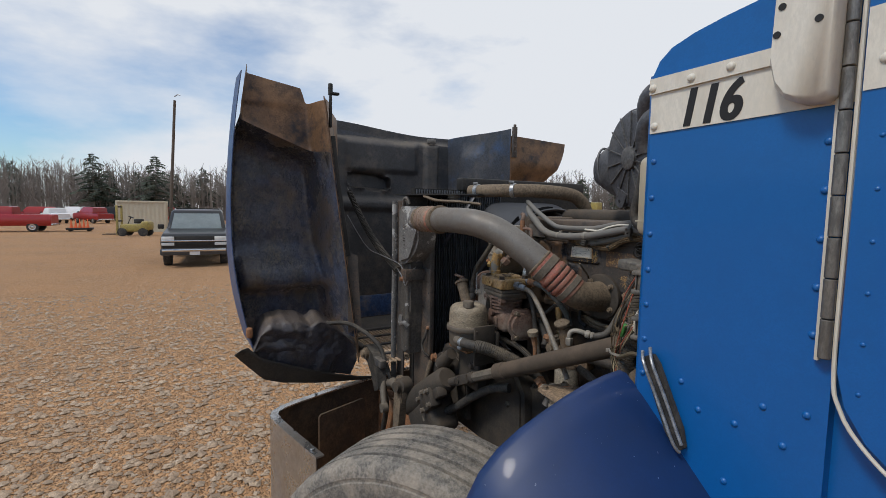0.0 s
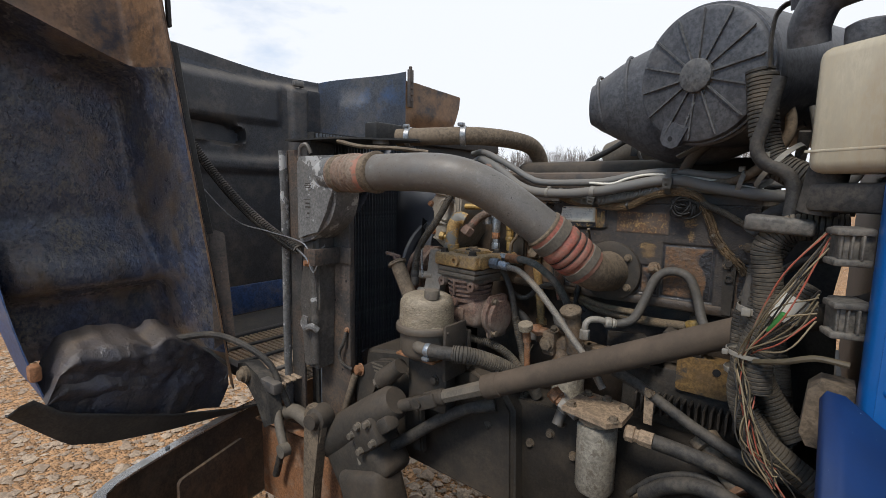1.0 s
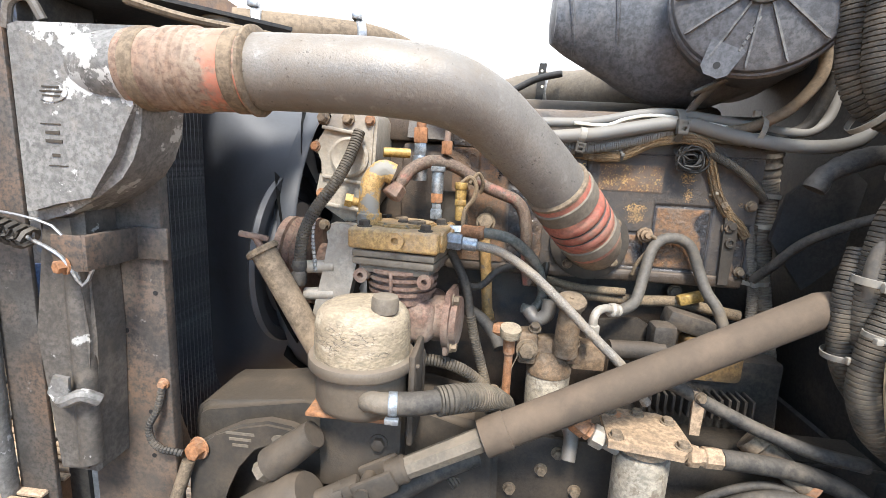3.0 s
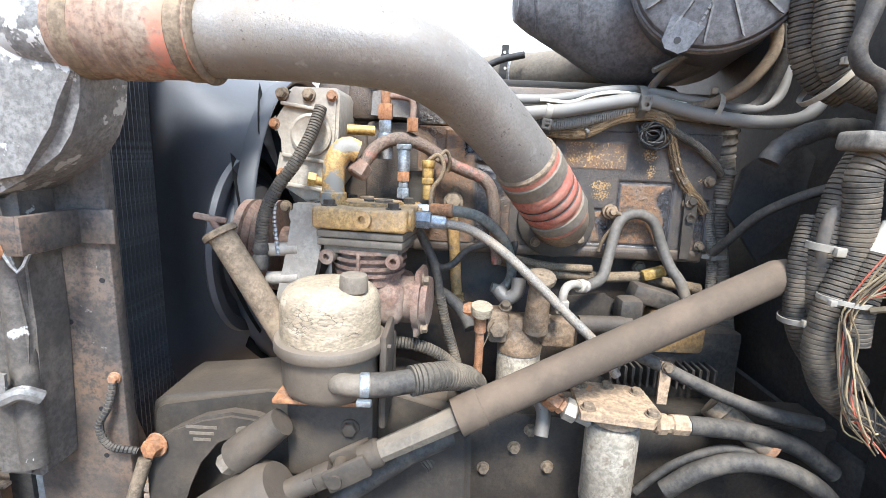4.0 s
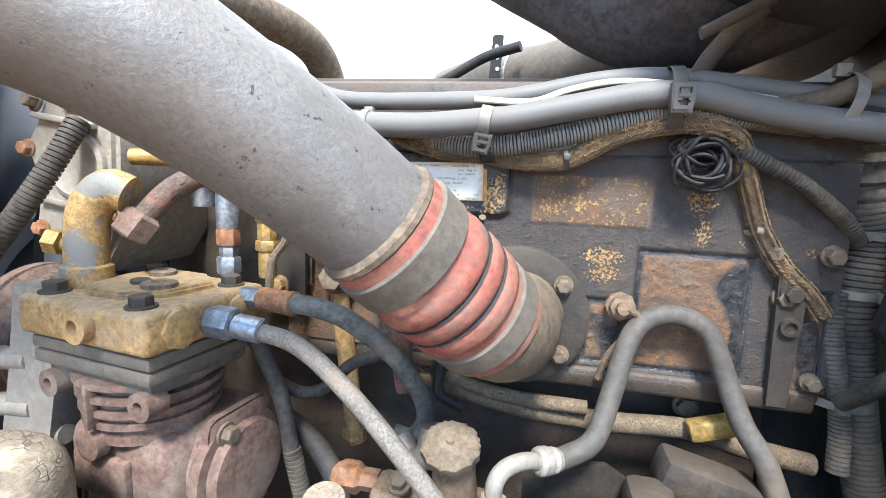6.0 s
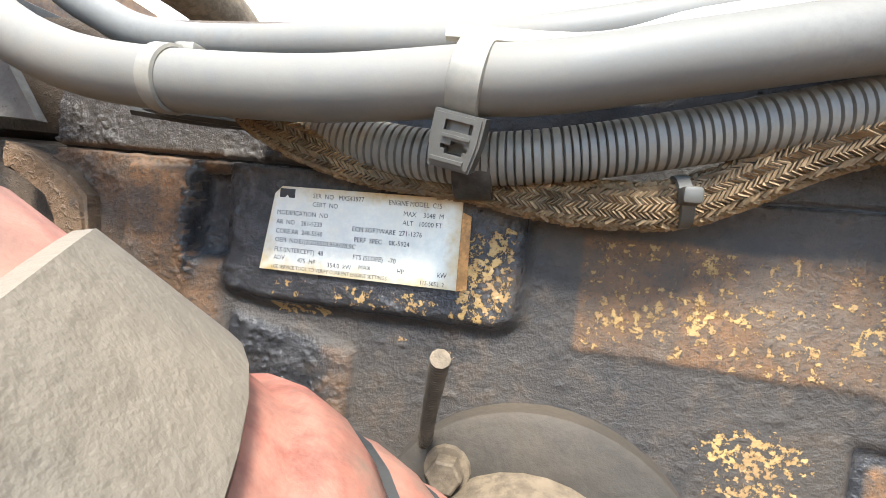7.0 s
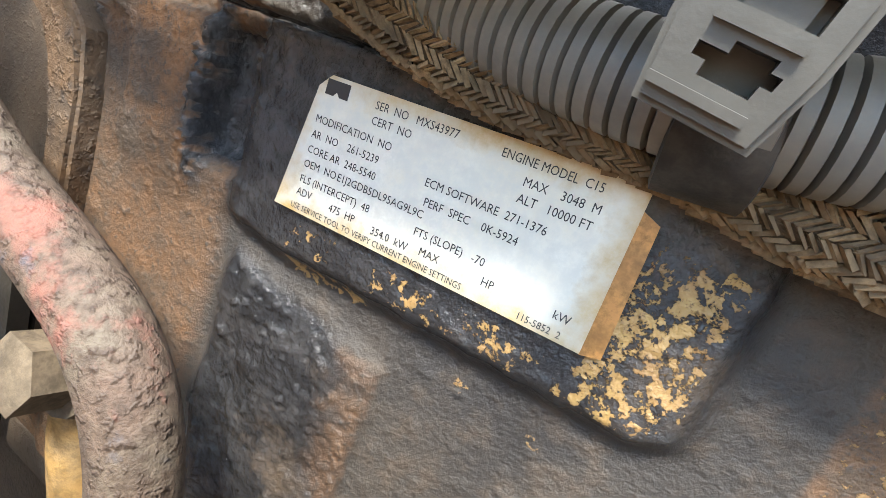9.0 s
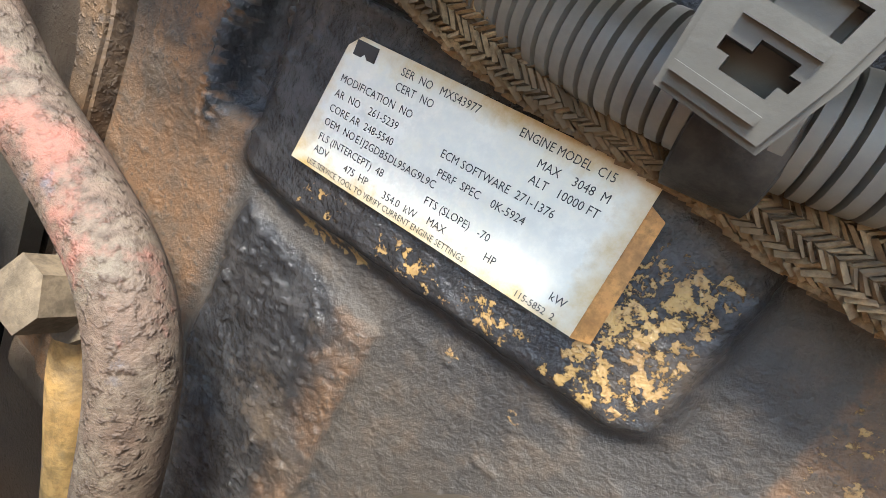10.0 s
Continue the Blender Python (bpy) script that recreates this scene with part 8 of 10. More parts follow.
LOOM = [(-1.296, 1.325, 1.7560), (-1.282, 1.327, 1.7485), (-1.265, 1.329, 1.7420), (-1.238, 1.332, 1.7355), (-1.212, 1.335, 1.7325), (-1.186, 1.336, 1.7305), (-1.164, 1.335, 1.7278), (-1.134, 1.334, 1.7266), (-1.096, 1.332, 1.7305), (-1.047, 1.33, 1.756), (-1.002, 1.325, 1.768), (-0.964, 1.322, 1.768), (-0.932, 1.330, 1.757), (-0.917, 1.342, 1.730), (-0.902, 1.350, 1.695), (-0.890, 1.350, 1.663), (-0.866, 1.35, 1.627), (-0.838, 1.35, 1.600), (-0.818, 1.352, 1.575)]


def loom_size(x):
    """The sleeve is slack on both sides of the strap and pinched under it."""
    return 1.0 + 0.22 * min(1.0, abs(x + 1.190) / 0.045)


part("loom_core", tube(nb(), LOOM, 0.0076, 14, 0.006), M["loom_tan"], harn)
part("braided_loom", braid(nb(), LOOM, 0.0076, 0.0021, 20, loom_size), M["loom_weave"], harn, "tan woven loom", angle=20)
bm = nb()
for k in range(5):
    a = k * 1.3
    bm = nb()
    tube(bm, [(-1.282, 1.327, 1.748), (-1.305 - 0.004 * k, 1.325 + 0.004 * math.cos(a), 1.752 + 0.004 * math.sin(a)), (-1.335 - 0.008 * k, 1.328, 1.757 + 0.006 * math.sin(a))], 0.0024, 6, 0.006)
    part("frayed_wire", bm, M["black"], harn)
bm = nb()
tube(bm, [(-0.99, 1.335, 1.773), (-0.955, 1.334, 1.759), (-0.916, 1.334, 1.740), (-0.864, 1.338, 1.714), (-0.815, 1.350, 1.680), (-0.788, 1.366, 1.655)], 0.0085, 14, 0.004, rings=0.0042, depth=0.0012)
tube(bm, [(-1.02, 1.345, 1.778), (-0.93, 1.35, 1.775), (-0.86, 1.36, 1.77), (-0.80, 1.37, 1.765)], 0.0085, 12, 0.01)
part("branch_conduit", bm, M["conduit"], harn, angle=30)
bm = nb()
tube(bm, [(-0.79, 1.372, 1.765), (-0.781, 1.388, 1.722), (-0.776, 1.395, 1.695)], 0.026, 16, 0.008, r_at=lambda t: 1.0 + 0.10 * math.sin(t * 40))
part("tape_wrap", bm, M["riser"], harn, "dusty tape-wrapped bundle")
bm = nb()
tube(bm, [(-0.778, 1.392, 1.70), (-0.769, 1.395, 1.658), (-0.771, 1.392, 1.593), (-0.764, 1.39, 1.525)], 0.0245, 22, 0.004, rings=0.0066, depth=0.0022)
tube(bm, [(-0.80, 1.37, 1.60), (-0.80, 1.365, 1.56), (-0.792, 1.36, 1.51), (-0.78, 1.36, 1.46), (-0.78, 1.35, 1.40)], 0.011, 12, 0.004, rings=0.005, depth=0.0015)
tube(bm, [(-0.764, 1.385, 1.53), (-0.757, 1.38, 1.475), (-0.742, 1.375, 1.397), (-0.728, 1.365, 1.322), (-0.715, 1.355, 1.227), (-0.71, 1.35, 1.15)], 0.020, 18, 0.004, rings=0.0062, depth=0.002)
part("riser_conduit", bm, M["riser"], harn, "dusty corrugated riser", angle=30)


def tie(parent, c, axis, r, mat_, head=(0, -1, 0), w=0.010, name="cable_tie"):
    """A flat cable tie round a bundle, with its buckle."""
    bm = nb()
    d = Vector(axis).normalized()
    c = Vector(c)
    lathe(bm, c - d * w / 2, d, [(0, r), (0.0006, r + 0.0014), (w - 0.0006, r + 0.0014), (w, r)], 28, caps=False)
    h = Vector(head).normalized()
    b = c + h * (r + 0.004)
    box(bm, b, (w * 1.25, 0.009, w * 1.15), 0.0016)
    return part(name, bm, mat_, parent)


tie(harn, (-0.768, 1.395, 1.662), (0.05, 0, 1), 0.0265, M["tie"], (-0.6, -1, 0))
tie(harn, (-0.772, 1.392, 1.597), (0.0, 0, 1), 0.0285, M["tie"], (0.5, -1, 0))
tie(harn, (-0.775, 1.385, 1.475), (0.0, 0, 1), 0.034, M["tie"], (-0.3, -1, 0))
tie(harn, (-0.893, 1.359, 1.664), (0.4, 0.3, -1), 0.0100, M["tie"], (0, -1, 0), 0.006)
tie(harn, (-1.098, 1.332, 1.7305), (1, 0, 0.2), 0.0098, M["tie_dark"], (0, -1, 0.1), 0.006)
tie(harn, (-0.845, 1.333, 1.79), (1, 0.05, -0.25), 0.030, M["tie"], (0, 0.1, 1), 0.011)
# strap round the smooth conduit by the plate
tie(harn, (-1.318, 1.298, 1.7602), (1, 0, -0.06), 0.0136, M["tie"], (0, 0.7, 1), 0.0085)
# large strap with its moulded buckle
buck = Vector((-1.187, 1.301, 1.7440))
bm = nb()
lathe(bm, (-1.1850, 1.3012, 1.7664), (0.97, 0.02, -0.15), [(-0.0066, 0.0137), (-0.0060, 0.0154), (0.0060, 0.0154), (0.0066, 0.0137)], 36, caps=False)
part("strap", bm, M["tie"], harn, "wide grey cable strap")
bm = nb()
bx = Matrix.LocRotScale(buck + Vector((-0.0005, -0.0035, -0.0015)), Euler((radians(14), radians(10), radians(3))), (0.95, 1.0, 0.82))
# moulded block: upper window with the strap end in it, lip, keyhole, lower lip
XS = (-0.0102, -0.0090, -0.0050, -0.0030, -0.0010, 0.0024, 0.0046, 0.0062, 0.0090, 0.0102)
ZS = (0.0125, 0.0113, 0.0088, 0.0040, 0.0026, 0.0012, -0.0002, -0.0020, -0.0040, -0.0062, -0.0082, -0.0098, -0.0118, -0.0130)


def buckle_depth(i, j):
    """How far a cell of the front stands back from the face."""
    x, z = (XS[i] + XS[i + 1]) / 2, (ZS[j] + ZS[j + 1]) / 2
    if i in (0, len(XS) - 2) or j in (0, len(ZS) - 2):
        return 0.0012
    if 0.0040 < z < 0.0088 and -0.0050 < x < 0.0062:
        return 0.0016 if -0.0030 < x < 0.0046 and z < 0.0088 else 0.0036
    if 0.0012 < z < 0.0026 and -0.0050 < x < 0.0062:
        return -0.0010
    if -0.0020 < z < -0.0002 and -0.0010 < x < 0.0046:
        return 0.0070
    if -0.0062 < z < -0.0020 and -0.0050 < x < 0.0062:
        return 0.0070 if z > -0.0040 or -0.0030 < x < 0.0046 else 0.0
    if -0.0098 < z < -0.0082 and -0.0090 < x < 0.0062:
        return -0.0014
    return 0.0


FRONT, BACK = -0.0062, 0.0062
NX, NZ = len(XS) - 1, len(ZS) - 1


def cell(i, j):
    return FRONT + buckle_depth(i, j) if 0 <= i < NX and 0 <= j < NZ else BACK


def moulded_block(bm, m):
    """The stepped block of a strap buckle, set by the matrix m."""
    for i in range(NX):
        for j in range(NZ):
            y = cell(i, j)
            x0, x1, z0, z1 = XS[i], XS[i + 1], ZS[j], ZS[j + 1]
            bm.faces.new([bm.verts.new(v) for v in ((x0, y, z1), (x1, y, z1), (x1, y, z0), (x0, y, z0))])
            for (a, b), ny in ((((x1, z0), (x1, z1)), cell(i + 1, j)), (((x0, z1), (x0, z0)), cell(i - 1, j) if i == 0 else y), (((x1, z1), (x0, z1)), cell(i, j + 1)), (((x0, z0), (x1, z0)), cell(i, j - 1) if j == 0 else y)):
                if abs(ny - y) > 1e-6:
                    bm.faces.new([bm.verts.new(v) for v in ((a[0], y, a[1]), (b[0], y, b[1]), (b[0], ny, b[1]), (a[0], ny, a[1]))])
    bm.faces.new([bm.verts.new(v) for v in ((XS[0], BACK, ZS[0]), (XS[-1], BACK, ZS[0]), (XS[-1], BACK, ZS[-1]), (XS[0], BACK, ZS[-1]))])
    bmesh.ops.remove_doubles(bm, verts=bm.verts[:], dist=1e-6)
    for v in bm.verts:
        v.co.x *= 1.0 - 0.16 * max(0.0, -v.co.z / 0.013) + 0.05 * (v.co.y > 0)
    bmesh.ops.transform(bm, matrix=m, verts=bm.verts[:])
    bmesh.ops.recalc_face_normals(bm, faces=bm.faces[:])


moulded_block(bm, bx)
part("strap_buckle", bm, M["tie_dark"], harn, "moulded grey buckle")
bm = nb()
lathe(bm, (-1.184, 1.3290, 1.7378), (1, 0, 0.05), [(-0.0086, 0.0136), (-0.0080, 0.0150), (0.0080, 0.0150), (0.0086, 0.0136)], 30, caps=False)
part("lower_strap", bm, M["rubber"], harn, "dark strap round loom and conduit")


bk2 = Vector((-0.996, 1.300, 1.790))
bm = nb()
lathe(bm, (-0.997, 1.333, 1.793), (1, 0, 0), [(-0.007, 0.0330), (-0.006, 0.0345), (0.006, 0.0345), (0.007, 0.0330)], 30, caps=False)
part("strap", bm, M["tie_dark"], harn)
bm = nb()
moulded_block(bm, Matrix.LocRotScale(bk2 + Vector((0, -0.003, 0)), Euler((radians(6), 0, 0)), (1.05, 0.9, 1.1)))
part("strap_buckle", bm, M["tie_dark"], harn)
rw = random.Random(8)
for k in range(13):
    a0, turn = rw.uniform(0, 6.28), rw.uniform(0.75, 1.3)
    wide, high = rw.uniform(0.016, 0.033), rw.uniform(0.012, 0.024)
    cx, cz = -0.960 + rw.uniform(-0.006, 0.008), 1.738 - 0.006 * (k % 3) + rw.uniform(-0.004, 0.004)
    pts = []
    for i in range(13):
        a = 2 * math.pi * turn * i / 12 + a0
        pts.append((cx + wide * (1 + 0.2 * math.sin(2 * a + k)) * math.cos(a), 1.326 + 0.007 * math.sin(2 * a + k) + 0.0012 * (k - 6), cz + high * math.sin(a)))
    part("coiled_wire", tube(nb(), pts, 0.0019, 6, 0.008), M["black"], harn)
bm = nb()
box(bm, (-0.726, 1.297, 1.764), (0.024, 0.004, 0.020), 0.001, (0, 4, 0))
part("paper_tag", bm, M["cab_white"], harn, "small white printed tag")
# loom under the manifold
bm = nb()
tube(bm, [(-1.26, 1.375, 1.445), (-1.19, 1.365, 1.43), (-1.106, 1.36, 1.42), (-1.018, 1.365, 1.416), (-0.93, 1.365, 1.420), (-0.87, 1.36, 1.41), (-0.80, 1.36, 1.40)], 0.0125, 12, 0.01)
tube(bm, [(-1.24, 1.36, 1.455), (-1.15, 1.35, 1.44), (-1.05, 1.35, 1.437)], 0.009, 10, 0.01)
part("lower_loom", bm, M["loom_tan"], harn, "tan taped loom")
bm = nb()
box(bm, (-0.913, 1.347, 1.435), (0.05, 0.022, 0.022), 0.004, (0, -18, 0))
part("plug", bm, M["brass"], harn, "yellow connector plug")
bm = nb()
tube(bm, [(-1.24, 1.35, 1.46), (-1.225, 1.34, 1.49), (-1.23, 1.335, 1.44), (-1.20, 1.34, 1.42)], 0.007, 8, 0.008)
part("dark_wire", bm, M["black"], harn)
# sensor and its wire on the cover
sens = thing("temperature_sensor", "small hex sensor with a tan wire", "sensor", (-1.026, 1.33, 1.5))
part("body", lathe(nb(), (-1.024, 1.35, 1.567), (0, -1, 0.1), [(0, 0.017), (0.006, 0.017), (0.007, 0.013), (0.018, 0.013), (0.02, 0.008), (0.028, 0.007)], 8), M["tan_brown"], sens)
bm = nb()
tube(bm, [(-1.020, 1.325, 1.57), (-1.008, 1.325, 1.562), (-1.018, 1.328, 1.54), (-1.035, 1.335, 1.51), (-1.042, 1.34, 1.48)], 0.004, 8, 0.006)
part("wire", bm, M["loom_tan"], sens)

# ---- conduits and plugs at the firewall ----
fw = thing("firewall_harness", "thick dusty corrugated conduits with loose coloured wires", "wiring harness", (-0.72, 1.05, 1.2))
HP = FW_H
bm = nb()
tube(bm, HP, 0.0235, 20, 0.005, rings=0.0074, depth=0.0023)
part("corrugated_conduit", bm, M["conduit"], fw, "thick corrugated conduit", angle=30)
bm = nb()
tube(bm, [(-0.735, 1.075, 1.71), (-0.762, 1.07, 1.65), (-0.770, 1.07, 1.592), (-0.772, 1.07, 1.519), (-0.761, 1.07, 1.444), (-0.735, 1.07, 1.387), (-0.69, 1.06, 1.33)], 0.024, 18, 0.005, rings=0.0074, depth=0.0023)
part("corrugated_conduit", bm, M["conduit"], fw, angle=30)
bm = nb()
tube(bm, [(-0.775, 1.10, 1.60), (-0.790, 1.09, 1.53), (-0.787, 1.085, 1.45), (-0.772, 1.08, 1.40), (-0.742, 1.075, 1.357), (-0.70, 1.07, 1.31)], 0.020, 16, 0.005, rings=0.0068, depth=0.0021)
part("corrugated_conduit", bm, M["conduit"], fw, angle=30)
bm = nb()
tube(bm, [(-0.700, 1.02, 1.62), (-0.722, 1.018, 1.575), (-0.742, 1.015, 1.52), (-0.755, 1.01, 1.47), (-0.752, 1.01, 1.42)], 0.022, 16, 0.005, rings=0.0070, depth=0.0021)
part("corrugated_conduit", bm, M["conduit"], fw, angle=30)
part("label_sleeve", tube(nb(), [(-0.712, 1.0185, 1.598), (-0.722, 1.018, 1.575), (-0.729, 1.017, 1.555)], 0.0232, 18, 0.006), M["cab_white"], fw, "white printed label sleeve")
tie(fw, (-0.765, 1.065, 1.555), (0.1, 0, 1), 0.036, M["tie"], (-0.5, -1, 0), 0.012)
tie(fw, (-0.782, 1.078, 1.435), (-0.15, 0, 1), 0.032, M["tie"], (-0.5, -1, 0), 0.010)
part("clamp_block", box(nb(), (-0.748, 1.035, 1.716), (0.10, 0.06, 0.028), 0.007, (0, 4, 0), 3), M["plug"], fw, "moulded grey conduit clamp")
bm = nb()
tube(bm, FW_I, 0.0105, 12, 0.01)
part("grey_hose", bm, M["rubber_grey"], fw, "smooth grey hose", angle=60)
bm = nb()
tube(bm, [(-0.812, 1.17, 2.01), (-0.803, 1.17, 1.938), (-0.791, 1.17, 1.869), (-0.764, 1.165, 1.825), (-0.722, 1.155, 1.80)], 0.0255, 18, 0.005, rings=0.0074, depth=0.0023)
tube(bm, [(-0.802, 1.12, 1.99), (-0.796, 1.12, 1.924), (-0.785, 1.12, 1.859), (-0.758, 1.115, 1.818), (-0.70, 1.10, 1.787)], 0.0255, 18, 0.005, rings=0.0074, depth=0.0023)
part("upper_conduit", bm, M["conduit"], fw, angle=30)
bm = nb()
tube(bm, [(-0.77, 1.06, 1.97), (-0.785, 1.06, 1.896), (-0.795, 1.06, 1.851), (-0.78, 1.06, 1.822), (-0.75, 1.06, 1.807), (-0.735, 1.06, 1.78), (-0.735, 1.055, 1.73)], 0.0115, 12, 0.012)
part("smooth_pipe", bm, M["rubber"], fw)
tie(fw, (-0.763, 1.142, 1.820), (0.6, -0.1, -0.5), 0.051, M["tie"], (-0.4, -1, 0.4), 0.010)
part("strap_loop", tube(nb(), [(-0.793, 1.12, 2.00), (-0.794, 1.12, 2.06), (-0.789, 1.12, 2.095), (-0.771, 1.12, 2.109), (-0.755, 1.12, 2.09), (-0.748, 1.12, 2.05)], 0.011, 8, 0.01, squash=0.35), M["rubber"], fw, "black looped strap")
part("bell_plate", prism(nb(), [(-0.777, 1.67), (-0.70, 1.75), (-0.64, 1.70), (-0.66, 1.54), (-0.72, 1.48), (-0.796, 1.578)], (0, 1.315, 0), (1, 0, 0), (0, 0, 1), 0.012), M["black"], fw)
bm = nb()
tube(bm, [(-0.80, 1.2, 1.685), (-0.785, 1.2, 1.712), (-0.749, 1.2, 1.734), (-0.703, 1.2, 1.749), (-0.643, 1.2, 1.747)], 0.018, 12, 0.01, r_at=lambda t: 1.0 + 0.12 * math.sin(t * 31) * math.sin(t * 17))
part("taped_elbow", bm, M["rubber"], fw, "ragged taped elbow")
bm = nb()
tube(bm, [(-0.80, 1.33, 1.49), (-0.79, 1.29, 1.53), (-0.765, 1.25, 1.585), (-0.72, 1.20, 1.63), (-0.68, 1.17, 1.65), (-0.62, 1.15, 1.665)], 0.0095, 12, 0.012)
part("black_cable", bm, M["rubber"], fw)
bm = nb()
tube(bm, [(-0.775, 1.30, 1.975), (-0.762, 1.30, 1.93), (-0.762, 1.30, 1.895), (-0.78, 1.302, 1.86), (-0.81, 1.31, 1.825), (-0.86, 1.335, 1.795), (-0.93, 1.345, 1.785)], 0.011, 12, 0.012)
part("tan_hose", bm, M["tan"], fw)
bm = nb()
tube(bm, [(-0.735, 1.30, 1.90), (-0.74, 1.32, 1.84), (-0.755, 1.335, 1.80), (-0.80, 1.34, 1.785), (-0.88, 1.345, 1.79)], 0.011, 12, 0.012)
part("black_hose", bm, M["rubber"], fw)
for cx, cz in ((-0.6555, 1.695), (-0.650, 1.589)):
    bm = nb()
    box(bm, (cx, 0.945, cz), (0.040, 0.05, 0.056), 0.005, (0, 0, 20))
    box(bm, (cx - 0.003, 0.93, cz + 0.022), (0.046, 0.04, 0.010), 0.003, (0, 0, 20))
    box(bm, (cx - 0.003, 0.93, cz - 0.022), (0.046, 0.04, 0.010), 0.003, (0, 0, 20))
    for k in range(3):
        box(bm, (cx - 0.013 + 0.012 * k, 0.917, cz), (0.004, 0.01, 0.036), 0.002, (0, 0, 20))
    part("plug", bm, M["plug"], fw, "dusty grey wiring plug")
rw = random.Random(7)
node = Vector((-0.775, 0.995, 1.485))
for i in range(18):
    start = Vector((-0.685, 0.935, 1.575 + 0.003 * i)) if i % 2 else Vector((-0.68, 0.94, 1.69 + 0.002 * i))
    mid = start.lerp(node, 0.5) + Vector((rw.uniform(-0.02, 0.02), rw.uniform(-0.03, 0.0), rw.uniform(-0.02, 0.03)))
    bm = nb()
    tube(bm, [start, mid, node + Vector((rw.uniform(-0.012, 0.012), rw.uniform(-0.012, 0.012), 0)),
              node + Vector((rw.uniform(-0.01, 0.02), rw.uniform(-0.01, 0.01), -0.06)),
              node + Vector((rw.uniform(0.0, 0.05), rw.uniform(-0.02, 0.01), -0.14 - rw.uniform(0, 0.05))),
              node + Vector((0.05 + rw.uniform(0, 0.05), rw.uniform(-0.02, 0.01), -0.19 - rw.uniform(0, 0.05)))], 0.00135, 6, 0.015)
    part("loose_wire", bm, M["wire_red"] if i in (3, 8, 14) else (M["rubber"] if i % 5 == 2 else M["wire"]), fw)
bm = nb()
box(bm, (-0.735, 0.965, 1.56), (0.010, 0.010, 0.045), 0.003, (20, 30, 0))
part("green_splice", bm, M["wire_green"], fw, "green splice sleeve")
bm = nb()
tube(bm, [(-0.64, 0.93, 1.52), (-0.68, 0.935, 1.52), (-0.72, 0.95, 1.50), (-0.76, 0.985, 1.48)], 0.005, 8, 0.01)
part("tan_wire", bm, M["wire"], fw)
tie(fw, node + Vector((0, 0.02, 0)), (0.1, 0, 1), 0.032, M["tie"], (-1, -0.6, 0), 0.008)
bm = nb()
prism(bm, [(-0.69, 1.40), (-0.685, 1.47), (-0.67, 1.487), (-0.63, 1.485), (-0.625, 1.38), (-0.68, 1.38)], (0, 0.98, 0), (1, 0, 0), (0, 0, 1), 0.05)
part("mount_bracket", bm, M["tan"], fw, "tan dusty bracket")
bm = nb()
tube(bm, [(-0.95, 1.10, 1.08), (-0.90, 1.09, 1.13), (-0.83, 1.08, 1.16), (-0.75, 1.06, 1.155), (-0.68, 1.05, 1.10), (-0.66, 1.04, 1.0)], 0.017, 14, 0.012)
tube(bm, [(-0.99, 1.13, 1.05), (-0.93, 1.12, 1.12), (-0.85, 1.11, 1.165), (-0.78, 1.10, 1.16)], 0.008, 10, 0.012)
part("lower_hose", bm, M["rubber"], fw)
bm = nb()
cyl(bm, (-0.845, 1.155, 1.228), (-0.772, 1.105, 1.170), 0.021, 20)
lathe(bm, (-0.85, 1.16, 1.232), (0.073, -0.05, -0.058), [(0, 0.032), (0.022, 0.032), (0.026, 0.024)], 20)
stub = part("pipe_stub", bm, M["tan"], fw, "tan pipe stub")
part("end_cap", lathe(nb(), (-0.774, 1.106, 1.172), (0.073, -0.05, -0.058), [(0, 0.0215), (0.004, 0.0235), (0.011, 0.0235), (0.013, 0.019), (0.014, 0.006)], 20), M["orange_rust"], stub, "orange rusted end cap")

# ---- air cleaner ----
ac = thing("air_cleaner", "round grey-black plastic air cleaner with radial ribs", "air cleaner", (-0.93, 1.3, 1.83))
AN = Vector((-0.34, -0.935, -0.06)).normalized()
AO = Vector((-0.930, 1.205, 2.020))
_, au, aw = basis_for(AN)
bm = nb()
lathe(bm, AO, -AN, [(0.0, 0.0005), (0.0, 0.130), (0.004, 0.139), (0.014, 0.143), (0.03, 0.145), (0.032, 0.150), (0.045, 0.150), (0.047, 0.147), (0.16, 0.154), (0.60, 0.156), (0.70, 0.15), (0.74, 0.12), (0.76, 0.04)], 64, caps=False)
can = part("canister", bm, M["ac_black"], ac, "ribbed moulded canister")
bm = nb()
lathe(bm, AO, AN, [(-0.002, 0.036), (0.010, 0.035), (0.012, 0.032), (0.012, 0.0005)], 36)
part("hub", bm, M["ac_grey"], ac, "grey raised hub")
for k in range(14):
    a = 2 * math.pi * (k + 0.3) / 14
    d = au * math.cos(a) + aw * math.sin(a)
    s = AN.cross(d)
    bm = nb()
    prism(bm, [(0.034, -0.0018), (0.131, -0.0018), (0.137, 0.0), (0.131, 0.0018), (0.034, 0.0018)], AO, d, s, 0.005)
    part("rib", bm, M["ac_grey"], ac)
bm = nb()
lathe(bm, AO - AN * 0.02 + au * 0.0, AN, [(0, 0.143), (0.001, 0.147), (0.006, 0.147), (0.007, 0.143)], 64, caps=False)
d = Vector((-0.975, 1.242, 1.893)) - AO
d = (d - AN * d.dot(AN)).normalized()
s_ = AN.cross(d).normalized()
prism(bm, [(0.105, -0.030), (0.150, -0.024), (0.160, -0.012), (0.160, 0.012), (0.150, 0.024), (0.105, 0.030)], AO - AN * 0.012, d, s_, 0.016)
part("clip_lug", bm, M["ac_black"], ac)
